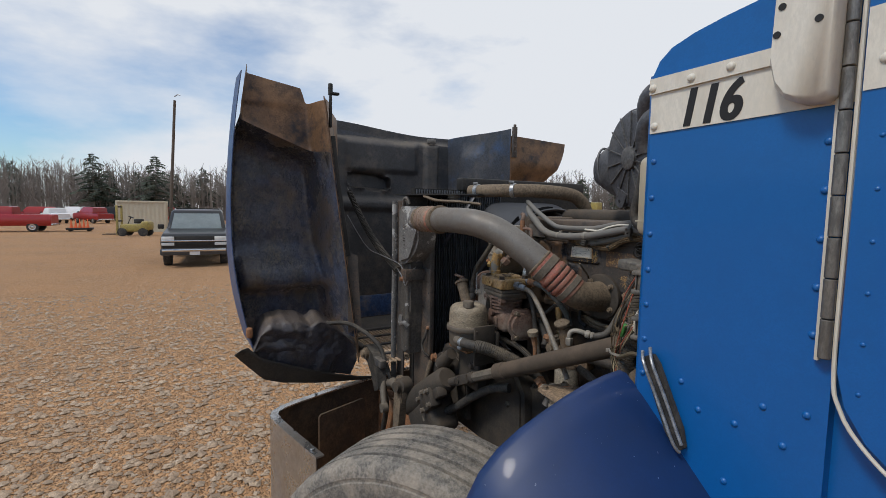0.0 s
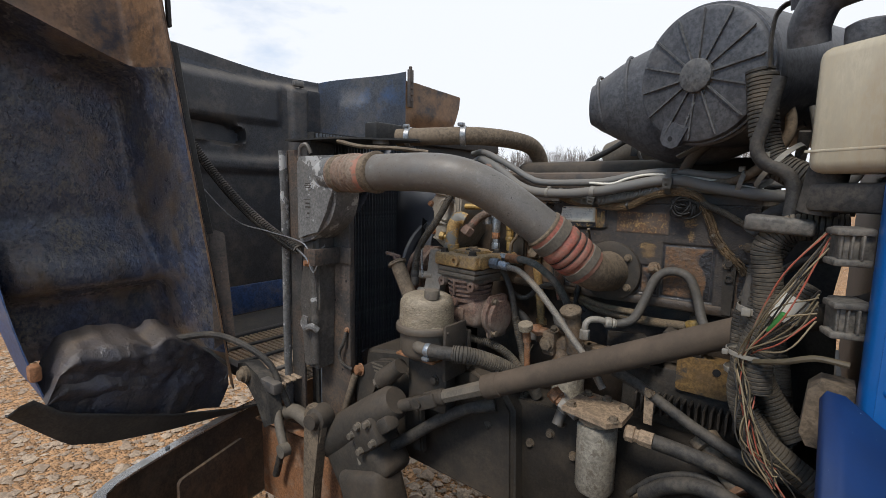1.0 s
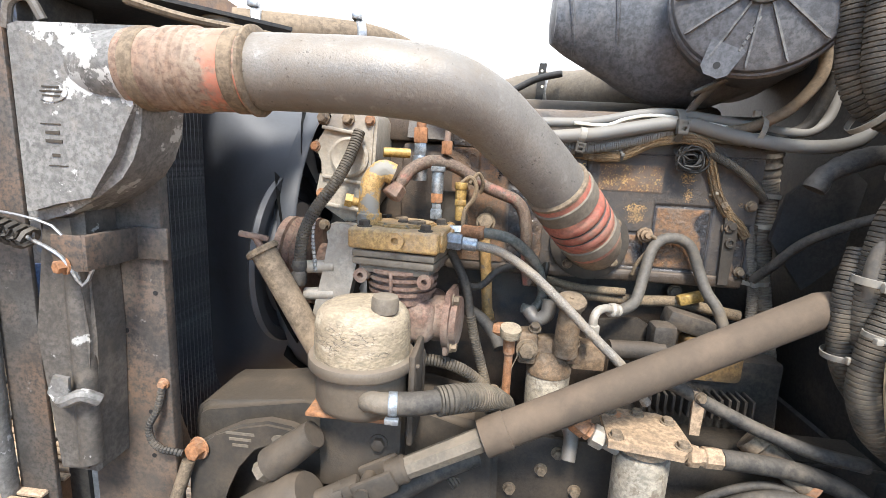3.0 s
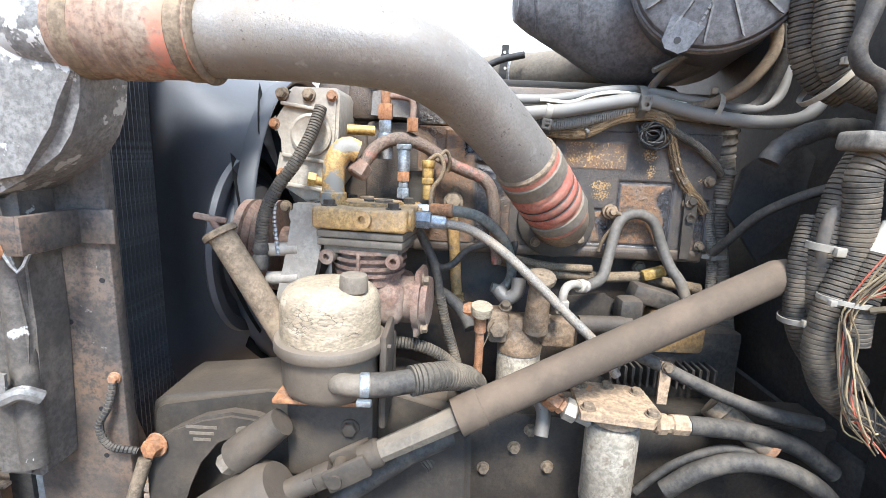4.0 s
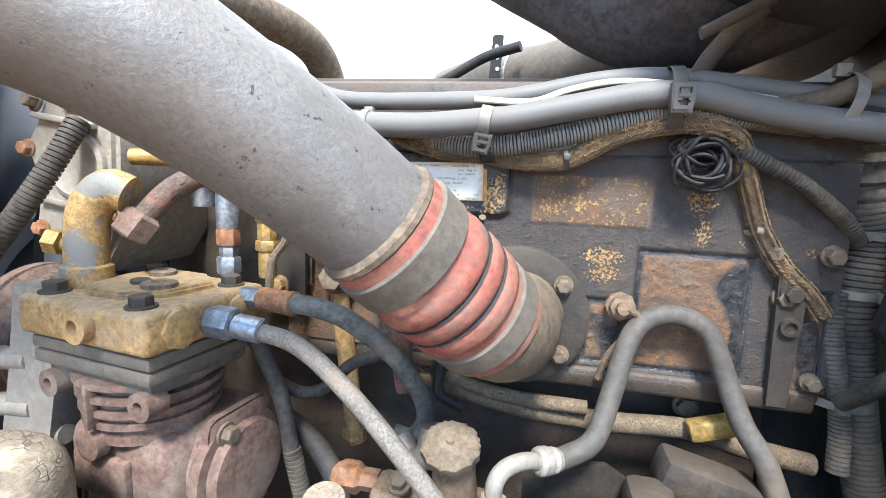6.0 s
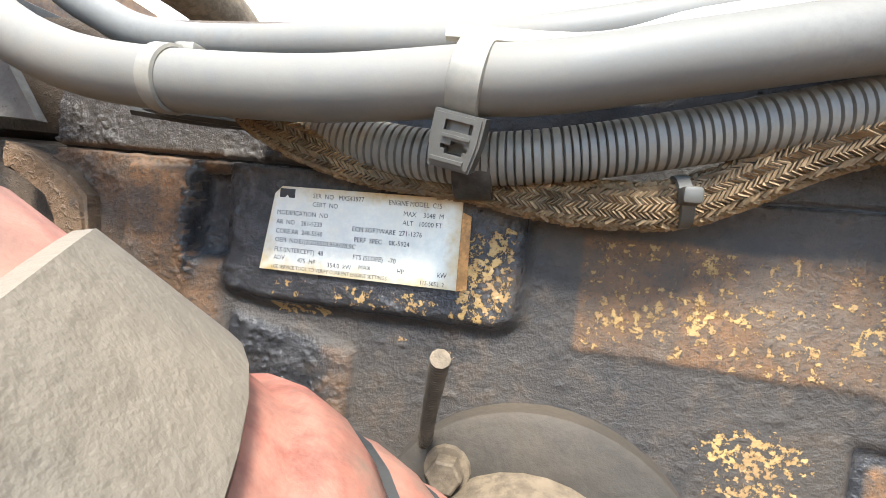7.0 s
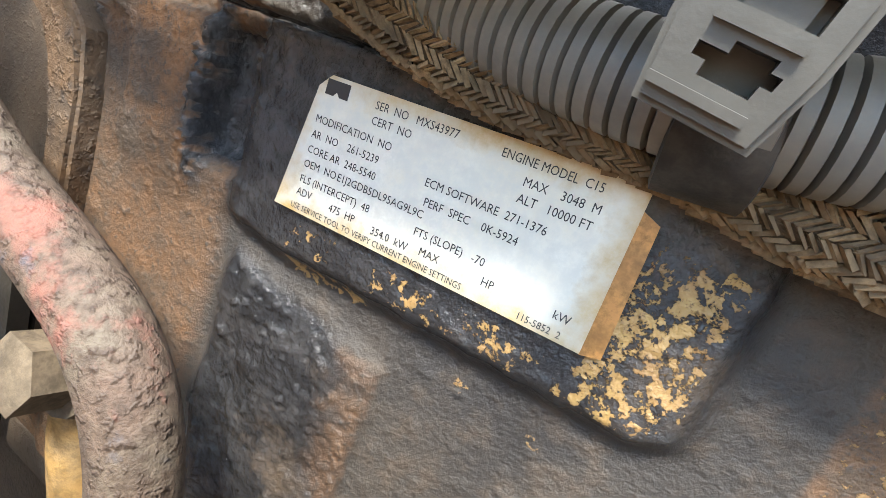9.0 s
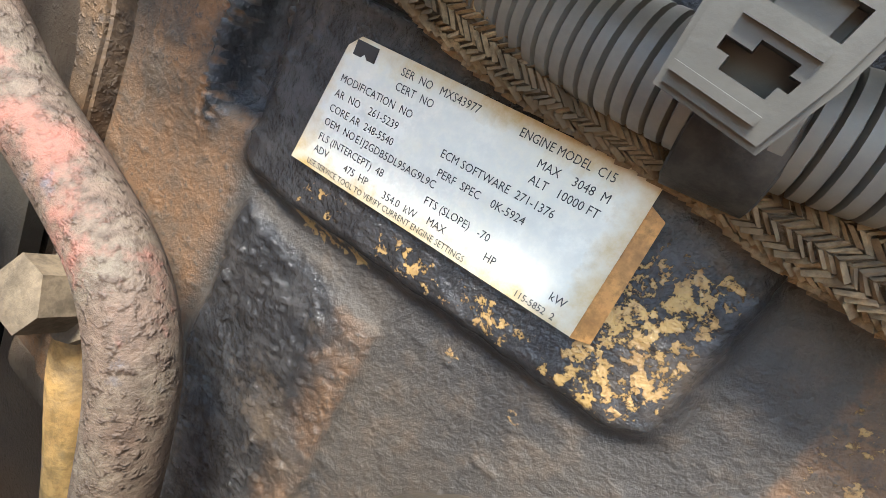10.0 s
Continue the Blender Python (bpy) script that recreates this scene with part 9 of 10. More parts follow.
part("lug_hole", lathe(nb(), AO + d * 0.141 + AN * 0.0045, AN, [(-0.002, 0.006), (0.0, 0.006)], 14), M["num"], ac)
bm = nb()
for k in range(6):
    box(bm, AO + AN * 0.0035 - d * (-0.055 - 0.010 * k) + s_ * 0.020, (0.004, 0.001, 0.0085), 0.0, (0, 30, 0))
part("raised_mark", bm, M["ac_grey"], ac, "raised unreadable lettering bars")
bm = nb()
SCOOP = ((0.0, 0.60), (0.34, 0.97), (0.54, 0.92), (0.74, 0.68), (0.90, 0.45), (1.0, 0.30))
tube(bm, [(-0.75, 1.40, 2.03), (-0.83, 1.41, 2.022), (-0.92, 1.42, 2.016), (-1.02, 1.43, 2.012), (-1.12, 1.435, 2.018), (-1.20, 1.435, 2.018), (-1.25, 1.43, 2.018)], 0.118, 48, 0.012, squash=1.55,
     r_at=lambda t: float(np.interp(t, [k[0] for k in SCOOP], [k[1] for k in SCOOP])))
part("inlet_scoop", bm, M["ac_black"], ac, "flared inlet scoop", angle=60)
for x, q in ((-1.13, 0.66), (-1.215, 0.43)):
    bm = nb()
    tube(bm, [(x - 0.014 * math.sin(a), 1.434 + 0.118 * q * math.cos(a), 2.018 + 0.183 * q * math.sin(a)) for a in [2 * math.pi * i / 32 for i in range(33)]], 0.0045, 6, 0.01)
    part("scoop_lip", bm, M["ac_black"], ac, "raised moulded lip")
bm = nb()
tube(bm, [(-0.98, 1.36, 1.80), (-0.955, 1.34, 1.85), (-0.92, 1.33, 1.885)], 0.018, 8, 0.01, squash=0.3)
tube(bm, [(-0.98, 1.32, 1.855), (-0.93, 1.31, 1.88), (-0.88, 1.30, 1.905), (-0.82, 1.29, 1.925)], 0.014, 8, 0.01, squash=0.4)
part("mount_bracket", bm, M["grey_al"], ac)
bm = nb()
tube(bm, [(-1.36, 1.95, 1.90), (-1.25, 1.90, 1.925), (-1.12, 1.80, 1.92), (-1.0, 1.65, 1.92), (-0.93, 1.52, 1.95)], 0.062, 28, 0.015)
part("outlet_pipe", bm, M["cast"], ac, "grey outlet pipe")
bm = nb()
lathe(bm, (-1.19, 1.862, 1.9235), (0.78, -0.6, 0), [(0, 0.0635), (0.002, 0.066), (0.016, 0.066), (0.018, 0.0635)], 32, caps=False)
part("pipe_clamp", bm, M["steel"], ac)
bm = nb()
prism(bm, rounded(0.022, 0.105, 0.004, 3), (-1.232, 1.80, 1.945), (1, 0, 0), (0.05, 0, 1), 0.004)
part("hanger_strap", bm, M["black"], ac, "black perforated strap")
for k in range(3):
    part("strap_hole", cyl(nb(), (-1.232 + 0.002 * k, 1.794, 1.975 - 0.022 * k), (-1.232 + 0.002 * k, 1.7955, 1.975 - 0.022 * k), 0.004, 10), M["cab_white"], ac)
bm = nb()
tube(bm, [(-1.40, 1.78, 1.875), (-1.32, 1.77, 1.91), (-1.25, 1.76, 1.945), (-1.18, 1.74, 1.96)], 0.010, 10, 0.015)
part("hose", bm, M["black"], ac)

# ---- coolant bottle and boots above it ----
bottle = thing("coolant_bottle", "yellowed white plastic coolant bottle on the firewall", "bottle", (-0.66, 0.98, 1.79))
bm = nb()
box(bm, (-0.645, 0.985, 1.895), (0.118, 0.105, 0.188), 0.018, (0, 0, -33), 3)
part("tank", bm, M["plastic"], bottle, "yellowed moulded tank", angle=50)
bm = nb()
box(bm, (-0.645, 0.985, 1.835), (0.1195, 0.1065, 0.004), 0.001, (0, 0, -33))
part("mould_seam", bm, M["plastic"], bottle)
bm = nb()
lathe(bm, (-0.66, 0.985, 1.985), (0, 0, 1), [(0, 0.03), (0.012, 0.032), (0.03, 0.032), (0.034, 0.025)], 20)
part("cap", bm, M["ac_black"], bottle)
bm = nb()
cyl(bm, (-0.69, 1.01, 1.81), (-0.70, 1.02, 1.74), 0.028, 18)
box(bm, (-0.66, 0.98, 1.765), (0.11, 0.04, 0.045), 0.008, (0, 0, -33))
box(bm, (-0.60, 1.02, 1.79), (0.06, 0.09, 0.012), 0.003)
part("lower_hose", bm, M["rubber"], bottle)
heater = thing("heater_hoses", "black heater hose boots with clamps", "hoses", (-0.70, 1.0, 2.03))
for z in (2.14, 2.08):
    bm = nb()
    tube(bm, [(-0.60, 1.0, z + 0.012), (-0.66, 1.0, z + 0.008), (-0.715, 1.005, z - 0.005), (-0.735, 1.02, z - 0.04), (-0.735, 1.03, z - 0.07)], 0.029, 18, 0.01)
    part("boot", bm, M["ac_black"], heater)
    bm = nb()
    lathe(bm, (-0.668, 1.0, z + 0.007), (1, 0, 0.1), [(0, 0.030), (0.001, 0.032), (0.012, 0.032), (0.013, 0.030)], 24, caps=False)
    part("clamp", bm, M["rubber"], heater)

# ---- upper coolant pipe ----
cool = thing("coolant_pipe", "dusty tan coolant pipe with clamped rubber ends", "coolant pipe", (-1.65, 1.4, 1.85))
bm = nb()
tube(bm, [(-1.88, 1.25, 1.944), (-1.78, 1.29, 1.946), (-1.66, 1.335, 1.946), (-1.60, 1.40, 1.945), (-1.56, 1.50, 1.94), (-1.54, 1.60, 1.925), (-1.535, 1.66, 1.88), (-1.535, 1.68, 1.82)], 0.030, 20, 0.012)
part("pipe", bm, M["tan"], cool)
for p, d in (((-1.85, 1.262, 1.945), (0.9, 0.37, 0)), ((-1.665, 1.333, 1.946), (0.85, 0.5, 0))):
    bm = nb()
    lathe(bm, p, d, [(0, 0.031), (0.002, 0.0345), (0.018, 0.0345), (0.02, 0.031)], 24, caps=False)
    box(bm, Vector(p) + Vector((0.01, -0.01, 0.036)), (0.02, 0.02, 0.012), 0.003)
    part("clamp", bm, M["steel"], cool)

# ---- lower front: spring hanger bits by the bumper ----
hang = thing("hood_pivot", "dusty hood pivot bracket and torsion links", "pivot bracket", (-2.1, 0.95, 0.8))
bm = nb()
prism(bm, [(-2.36, 1.10), (-2.30, 1.115), (-2.22, 1.09), (-2.16, 1.03), (-2.14, 0.93), (-2.19, 0.90), (-2.24, 0.98), (-2.30, 1.03), (-2.37, 1.04)], (0, 0.93, 0), (1, 0, 0), (0, 0, 1), 0.05)
part("link_arm", bm, M["rubber"], hang)
bm = nb()
lathe(bm, (-2.30, 0.885, 1.075), (0, -1, 0), [(0, 0.03), (0.02, 0.03), (0.022, 0.022), (0.035, 0.02), (0.04, 0.01)], 20)
part("pivot_bolt", bm, M["tan"], hang)
bm = nb()
tube(bm, [(-2.18, 0.95, 0.93), (-2.10, 0.95, 0.965), (-2.0, 0.95, 0.955), (-1.93, 0.95, 0.975)], 0.026, 14, 0.02)
tube(bm, [(-2.17, 0.92, 0.97), (-2.12, 0.90, 0.91), (-2.08, 0.89, 0.86)], 0.016, 10, 0.02)
lathe(bm, (-2.075, 0.90, 0.855), (0, -1, 0), [(0, 0.024), (0.03, 0.024)], 16)
part("torsion_link", bm, M["cast"], hang)
bm = nb()
box(bm, (-1.99, 1.03, 0.90), (0.20, 0.12, 0.012), 0.003, (0, -14, 0))
part("seat_plate", bm, M["orange_rust"], hang, "rusty seat plate")
bm = nb()
tube(bm, [(-2.20, 0.93, 0.95), (-2.17, 0.94, 0.84), (-2.21, 0.95, 0.74), (-2.24, 0.95, 0.66)], 0.014, 10, 0.02)
part("hose", bm, M["rubber"], hang)

# ---- yard: vehicles, container, pole, woods ----
def car_wheel(parent, p, r=0.38, w=0.26, side_=1):
    bm = nb()
    lathe(bm, Vector(p) - Vector((0, w / 2, 0)), (0, 1, 0), [(0, r * 0.62), (0.01, r * 0.93), (0.04, r), (w - 0.04, r), (w - 0.01, r * 0.93), (w, r * 0.62)], 28)
    ob = part("wheel", bm, M["car_tyre"], parent)
    bm = nb()
    y = p[1] + side_ * w / 2
    lathe(bm, (p[0], y - side_ * 0.004, p[2]), (0, side_, 0), [(0, r * 0.60), (0.015, r * 0.60), (0.016, r * 0.5), (0.0, r * 0.3), (0.018, r * 0.18), (0.02, 0.001)], 24)
    part("rim", bm, M["bright"], ob)


def loft(bm, stations):
    """A closed body from stations (x, outline of (y, z) on one side, from the bottom up), mirrored in y."""
    rings = []
    for x, o in stations:
        ring = [bm.verts.new((x, y, z)) for y, z in o] + [bm.verts.new((x, -y, z)) for y, z in reversed(o)]
        rings.append(ring)
    n = len(rings[0])
    for a, b in zip(rings, rings[1:]):
        for k in range(n):
            bm.faces.new((a[k], a[(k + 1) % n], b[(k + 1) % n], b[k]))
    bm.faces.new(rings[0][::-1])
    bm.faces.new(rings[-1])
    return bm


def pickup(name, label, paint, length=5.7, width=2.0, hood_z=1.12, roof_z=1.86, cab=(1.55, 3.7), bed_z=1.22, full_back=False, group="", cat="pickup truck"):
    """A vehicle that faces +x, on the ground at its middle, built from body, glass, lamps and wheels."""
    ob = thing(name, label, cat, (0, 0, 0), group)
    h = width / 2
    x0 = length / 2
    lo = 0.48

    def low(top, wd=1.0):
        return [(h * 0.90 * wd, lo), (h * 0.97 * wd, lo + 0.12), (h * wd, lo + 0.35), (h * 0.985 * wd, top - 0.12), (h * 0.93 * wd, top)]

    st = [(x0, low(hood_z - 0.12, 0.93)), (x0 - 0.08, low(hood_z - 0.05, 0.98)), (x0 - 0.5, low(hood_z)), (x0 - cab[0] + 0.1, low(hood_z + 0.06)),
          (x0 - cab[0] - 0.2, low(bed_z + 0.02)), (x0 - cab[1], low(bed_z)), (-x0 + 0.1, low(bed_z)), (-x0, low(bed_z - 0.05, 0.97))]
    part("body", loft(nb(), st), paint, ob)
    a, b = x0 - cab[0], x0 - (length - 0.15 if full_back else cab[1])

    def up(t, wd):
        z = hood_z + (roof_z - hood_z) * t
        return [(h * 0.93 * wd, hood_z - 0.02), (h * (0.93 - 0.10 * t) * wd, z - 0.08 * t), (h * (0.86 - 0.10 * t) * wd, z)]

    part("cabin", loft(nb(), [(a, up(0.05, 1)), (a - 0.62, up(0.92, 1)), (a - 0.85, up(1.0, 1)), (b + 0.25, up(1.0, 1)), (b + 0.05, up(0.93, 1)), (b, up(0.1, 1))]), paint, ob)
    bm = nb()
    ws = [(a - 0.02, h * 0.80, hood_z + 0.06), (a - 0.56, h * 0.72, roof_z - 0.13)]
    bm.faces.new([bm.verts.new(v) for v in ((ws[0][0] + 0.02, -ws[0][1], ws[0][2]), (ws[0][0] + 0.02, ws[0][1], ws[0][2]), (ws[1][0] + 0.03, ws[1][1], ws[1][2]), (ws[1][0] + 0.03, -ws[1][1], ws[1][2]))])
    bmesh.ops.solidify(bm, geom=bm.faces[:], thickness=0.02)
    part("windshield", bm, M["glass"], ob, "windshield with pale sky reflection in its colour")
    span = a - 0.5 - b
    for s in (-1, 1):
        for k in range(2):
            xa = a - 0.42 - k * span * 0.48
            xb = xa - span * 0.42
            bm = nb()
            prism(bm, [(xb, hood_z + 0.08), (xa + (0.0 if k else 0.05), hood_z + 0.08), (xa - (0.02 if k else 0.30), roof_z - 0.15), (xb + 0.02, roof_z - 0.15)], (0, s * h * 0.905, 0), (1, 0, 0), (0, -s * 0.17, 1), 0.03 * s)
            part("side_window", bm, M["glass"], ob)
        bm = nb()
        box(bm, (a - 0.25, s * (h + 0.12), hood_z + 0.14), (0.10, 0.20, 0.16), 0.03)
        part("mirror", bm, M["black"], ob)
        bm = nb()
        box(bm, (x0 - 0.02, s * h * 0.76, hood_z - 0.19), (0.09, h * 0.36, 0.15), 0.02)
        box(bm, (x0 - 0.01, s * h * 0.76, hood_z - 0.36), (0.09, h * 0.36, 0.10), 0.02)
        part("headlight", bm, M["lamp"], ob, "clear headlight")
        for xw in (x0 - 0.95, -x0 + 1.15):
            car_wheel(ob, (xw, s * (h - 0.15), 0.39), side_=s)
    bm = nb()
    box(bm, (x0 + 0.01, 0, hood_z - 0.25), (0.05, h * 1.05, 0.30), 0.02)
    part("grille", bm, M["black"], ob)
    bm = nb()
    box(bm, (x0 + 0.035, 0, hood_z - 0.26), (0.03, h * 1.9, 0.045), 0.01)
    part("grille_bar", bm, M["bright"], ob, "chrome grille bar")
    bm = nb()
    box(bm, (x0 + 0.05, 0, lo + 0.07), (0.16, width * 0.98, 0.22), 0.05)
    part("front_bumper", bm, M["bump_grey"] if paint is M["dark_paint"] else M["bright"], ob)
    bm = nb()
    box(bm, (x0 + 0.135, 0, lo + 0.04), (0.012, 0.30, 0.15), 0.004)
    part("blank_plate", bm, M["white_paint"], ob)
    bm = nb()
    box(bm, (-x0 - 0.05, 0, lo + 0.07), (0.14, width * 0.95, 0.18), 0.04)
    part("rear_bumper", bm, M["bright"], ob)
    return ob


def put(ob, x, y, heading):
    ob.matrix_basis = pose(x, y, GZ + fall(x), 0, 0, heading)
    return ob


suv = put(pickup("parked_suv", "black sport utility truck parked on the gravel", M["dark_paint"], 5.6, 2.02, 1.16, 1.90, (1.5, 4.0), 1.25, True, cat="suv"), -18.7, 0.79, -5)
suv.scale = (0.93, 0.93, 0.93)
bm = nb()
for s in (-1, 1):
    box(bm, (-0.9, s * 0.70, 1.93), (2.2, 0.05, 0.04), 0.01)
box(bm, (0.3, 0, 1.935), (0.05, 1.4, 0.04), 0.01)
rack = new("roof_rack", finish(bm, "roof_rack", M["black"]))
rack.parent = suv
strip = new("bumper_strip", finish(box(nb(), (2.945, 0, 0.60), (0.03, 1.86, 0.09), 0.014), "bumper_strip", M["bright"]))
strip.parent = suv

put(pickup("red_pickup", "red crew cab pickup parked on the gravel", M["red_paint"], 6.2, 2.05, 1.25, 1.95, (1.6, 3.9), 1.35, group="yard vehicles"), -47.8, -11.2, 266)
rv = random.Random(3)
paints = [("red_paint", "red"), ("white_paint", "white"), ("red_paint", "red"), ("dark_paint", "dark grey"), ("red_paint", "red"), ("white_paint", "white"), ("dark_paint", "dark")]
for i in range(15):
    a = radians(-180.5 + 1.45 * i) if i < 9 else radians(123 + 2.4 * (i - 9))
    dist = 84 + rv.uniform(-8, 10) if i < 9 else 50 + rv.uniform(-3, 5)
    pn, word = paints[(i * 3 + 1) % 7] if i < 9 else (("white_paint", "white"), ("dark_paint", "dark"))[i % 3 == 2]
    v = pickup("parked_van" if i >= 9 else "parked_pickup", "%s vehicle in the far row" % word, M[pn], 5.4, 2.0, 1.2 + rv.uniform(0, 0.15), 1.95 + rv.uniform(0, 0.35), (1.3, 4.2), 1.3, i % 2 == 0 or i >= 9, "yard vehicles", "van" if i >= 9 else "pickup truck")
    put(v, dist * math.cos(a), dist * math.sin(a), rv.choice((95, 20, 280, 210)) + rv.uniform(-15, 15))

# traffic cones on a low trolley
trolley = thing("cone_trolley", "low black trolley under orange cones", "trolley", (-47.0, -6.45, GZ))
part("deck", box(nb(), (-47.0, -6.45, GZ + 0.22), (1.0, 1.7, 0.16), 0.03), M["black"], trolley)
for s in (-0.6, 0.6):
    part("wheel", cyl(nb(), (-47.3, -6.45 + s, GZ + 0.14), (-46.7, -6.45 + s, GZ + 0.14), 0.14, 16), M["car_tyre"], trolley)
cone_me = finish(lathe(lathe(nb(), (0, 0, 0), (0, 0, 1), [(0, 0.19), (0.03, 0.19)], 8), (0, 0, 0.03), (0, 0, 1), [(0, 0.14), (0.35, 0.07), (0.7, 0.03), (0.72, 0.02)], 18), "traffic_cone", M["cone"])
for y in (-7.0, -6.72, -6.46, -6.2, -5.95):
    c = new("traffic_cone", cone_me)
    c.location = (-47.0, y, GZ + 0.30 + fall(-47.0))
    c.scale = (0.8, 0.8, 0.92)
    tagged(c, "orange traffic cone standing on a trolley", "traffic cone", "traffic cones")

# forklift
fork = thing("forklift", "old yellow forklift with a tall mast", "forklift", (-37.7, -2.2, GZ))


def fk(x, y, z):
    p = Matrix.Rotation(radians(250), 3, "Z") @ Vector((x, y, z))
    return (-37.7 + p.x, -2.2 + p.y, GZ + p.z)


part("chassis", box(nb(), fk(0.0, 0, 0.55), (1.5, 0.95, 0.5), 0.08, (0, 0, 250)), M["fork_yellow"], fork)
part("counterweight", box(nb(), fk(-0.75, 0, 0.7), (0.5, 0.95, 0.6), 0.12, (0, 0, 250)), M["fork_yellow"], fork)
part("seat", box(nb(), fk(-0.25, 0, 1.0), (0.45, 0.5, 0.3), 0.06, (0, 0, 250)), M["black"], fork)
bm = nb()
tube(bm, [fk(0.45, 0, 0.8), fk(0.25, 0, 1.25)], 0.025, 8, 0.2)
lathe(bm, fk(0.24, 0, 1.26), Vector(fk(0.24, 0, 1.3)) - Vector(fk(0.3, 0, 1.18)), [(0, 0.17), (0.03, 0.17)], 18)
part("steering_wheel", bm, M["black"], fork)
for s in (-0.32, 0.32):
    part("mast_rail", box(nb(), fk(0.95, s, 1.05), (0.12, 0.10, 2.0), 0.015, (0, 0, 250)), M["fork_yellow"], fork)
    part("fork_tine", box(nb(), fk(1.45, s * 0.7, 0.12), (0.9, 0.10, 0.05), 0.01, (0, 0, 250)), M["black"], fork)
for z in (0.3, 1.0, 1.95):
    part("mast_brace", box(nb(), fk(0.95, 0, z), (0.08, 0.62, 0.10), 0.01, (0, 0, 250)), M["black"], fork)
for x, y in ((0.6, -0.45), (0.6, 0.45), (-0.65, -0.42), (-0.65, 0.42)):
    d = Vector(fk(0, 1, 0)) - Vector(fk(0, 0, 0))
    bm = nb()
    lathe(bm, Vector(fk(x, y, 0.28)) - d * 0.1, d, [(0, 0.17), (0.02, 0.28), (0.18, 0.28), (0.2, 0.17)], 22)
    part("tyre", bm, M["car_tyre"], fork)

# container
cont = thing("storage_container", "cream corrugated steel storage container", "container", (-45.1, -2.05, GZ))
cm = Matrix.Translation((-45.1, -2.05, GZ)) @ Matrix.Rotation(radians(86), 4, "Z")
bm = nb()
wave = []
for k in range(45):
    wave.append((-1.62 + 3.24 * k / 44, 1.19 + (0.015 if k % 4 in (1, 2) else -0.015)))
va = [bm.verts.new((x, y, 0.1)) for x, y in wave] + [bm.verts.new((x, -y, 0.1)) for x, y in reversed(wave)]
vb = [bm.verts.new((v.co.x, v.co.y, 2.42)) for v in va]
bm.faces.new(va[::-1])
bm.faces.new(vb)
for k in range(len(va)):
    bm.faces.new((va[k], va[(k + 1) % len(va)], vb[(k + 1) % len(va)], vb[k]))
bmesh.ops.transform(bm, matrix=cm, verts=bm.verts[:])
part("shell", bm, M["container"], cont)
for name, spots in (("post", [((x, y, 1.25), (0.12, 0.12, 2.5)) for x in (-1.6, 1.6) for y in (-1.18, 1.18)]), ("rail", [((0, y, z), (3.3, 0.12, 0.14)) for z in (0.07, 2.43) for y in (-1.2, 1.2)])):
    for c, size in spots:
        bm = box(nb(), c, size, 0.01)
        bmesh.ops.transform(bm, matrix=cm, verts=bm.verts[:])
        part(name, bm, M["container"], cont)

# utility pole, leaning a little
pole = thing("utility_pole", "tall weathered wooden utility pole, leaning slightly", "pole", (-46.5, -0.2, GZ))
part("shaft", cyl(nb(), (-46.5, -0.2, GZ), (-46.1, 0.45, GZ + 11.0), 0.14, 14, 0.10), M["pole"], pole)
part("lamp_arm", tube(nb(), [(-46.1, 0.45, GZ + 11.3), (-45.9, 0.65, GZ + 11.45), (-45.7, 0.85, GZ + 11.4)], 0.04, 8, 0.2), M["steel"], pole)
part("meter_box", box(nb(), (-46.33, -0.1, GZ + 1.6), (0.2, 0.4, 0.7), 0.03), M["cast"], pole)

# excavator far behind the vans
exc = thing("excavator", "yellow excavator standing far off by the woods", "excavator", (-52, 58, GZ))
part("tracks", box(nb(), (-52, 58, GZ + 0.5), (3.6, 2.8, 0.9), 0.2), M["black"], exc)
part("house", box(nb(), (-52, 58, GZ + 1.8), (2.8, 2.6, 1.5), 0.15), M["fork_yellow"], exc)
part("cab", box(nb(), (-51.2, 57.3, GZ + 2.9), (1.4, 1.1, 1.6), 0.1), M["fork_yellow"], exc)
part("boom", tube(nb(), [(-52, 57, GZ + 2.2), (-52.5, 54.5, GZ + 4.2), (-53, 52, GZ + 3.6), (-53.2, 51, GZ + 1.6)], 0.25, 8, 0.5), M["fork_yellow"], exc)

for ob in (trolley, fork, cont, pole, exc):
    ob.location.z += fall(ob.location.x)

# bare woods: trunks with limbs and fine twigs
rt = random.Random(11)
verts, faces = [], []


def stick(a, b, r0, r1):
    d = (b - a).normalized()
    u = d.orthogonal().normalized()
    w = d.cross(u)
    k = len(verts)
    for p, r in ((a, r0), (b, r1)):
        for j in range(3):
            verts.append(p + (u * math.cos(2.094 * j) + w * math.sin(2.094 * j)) * r)
    for j in range(3):
        faces.append((k + j, k + (j + 1) % 3, k + 3 + (j + 1) % 3, k + 3 + j))


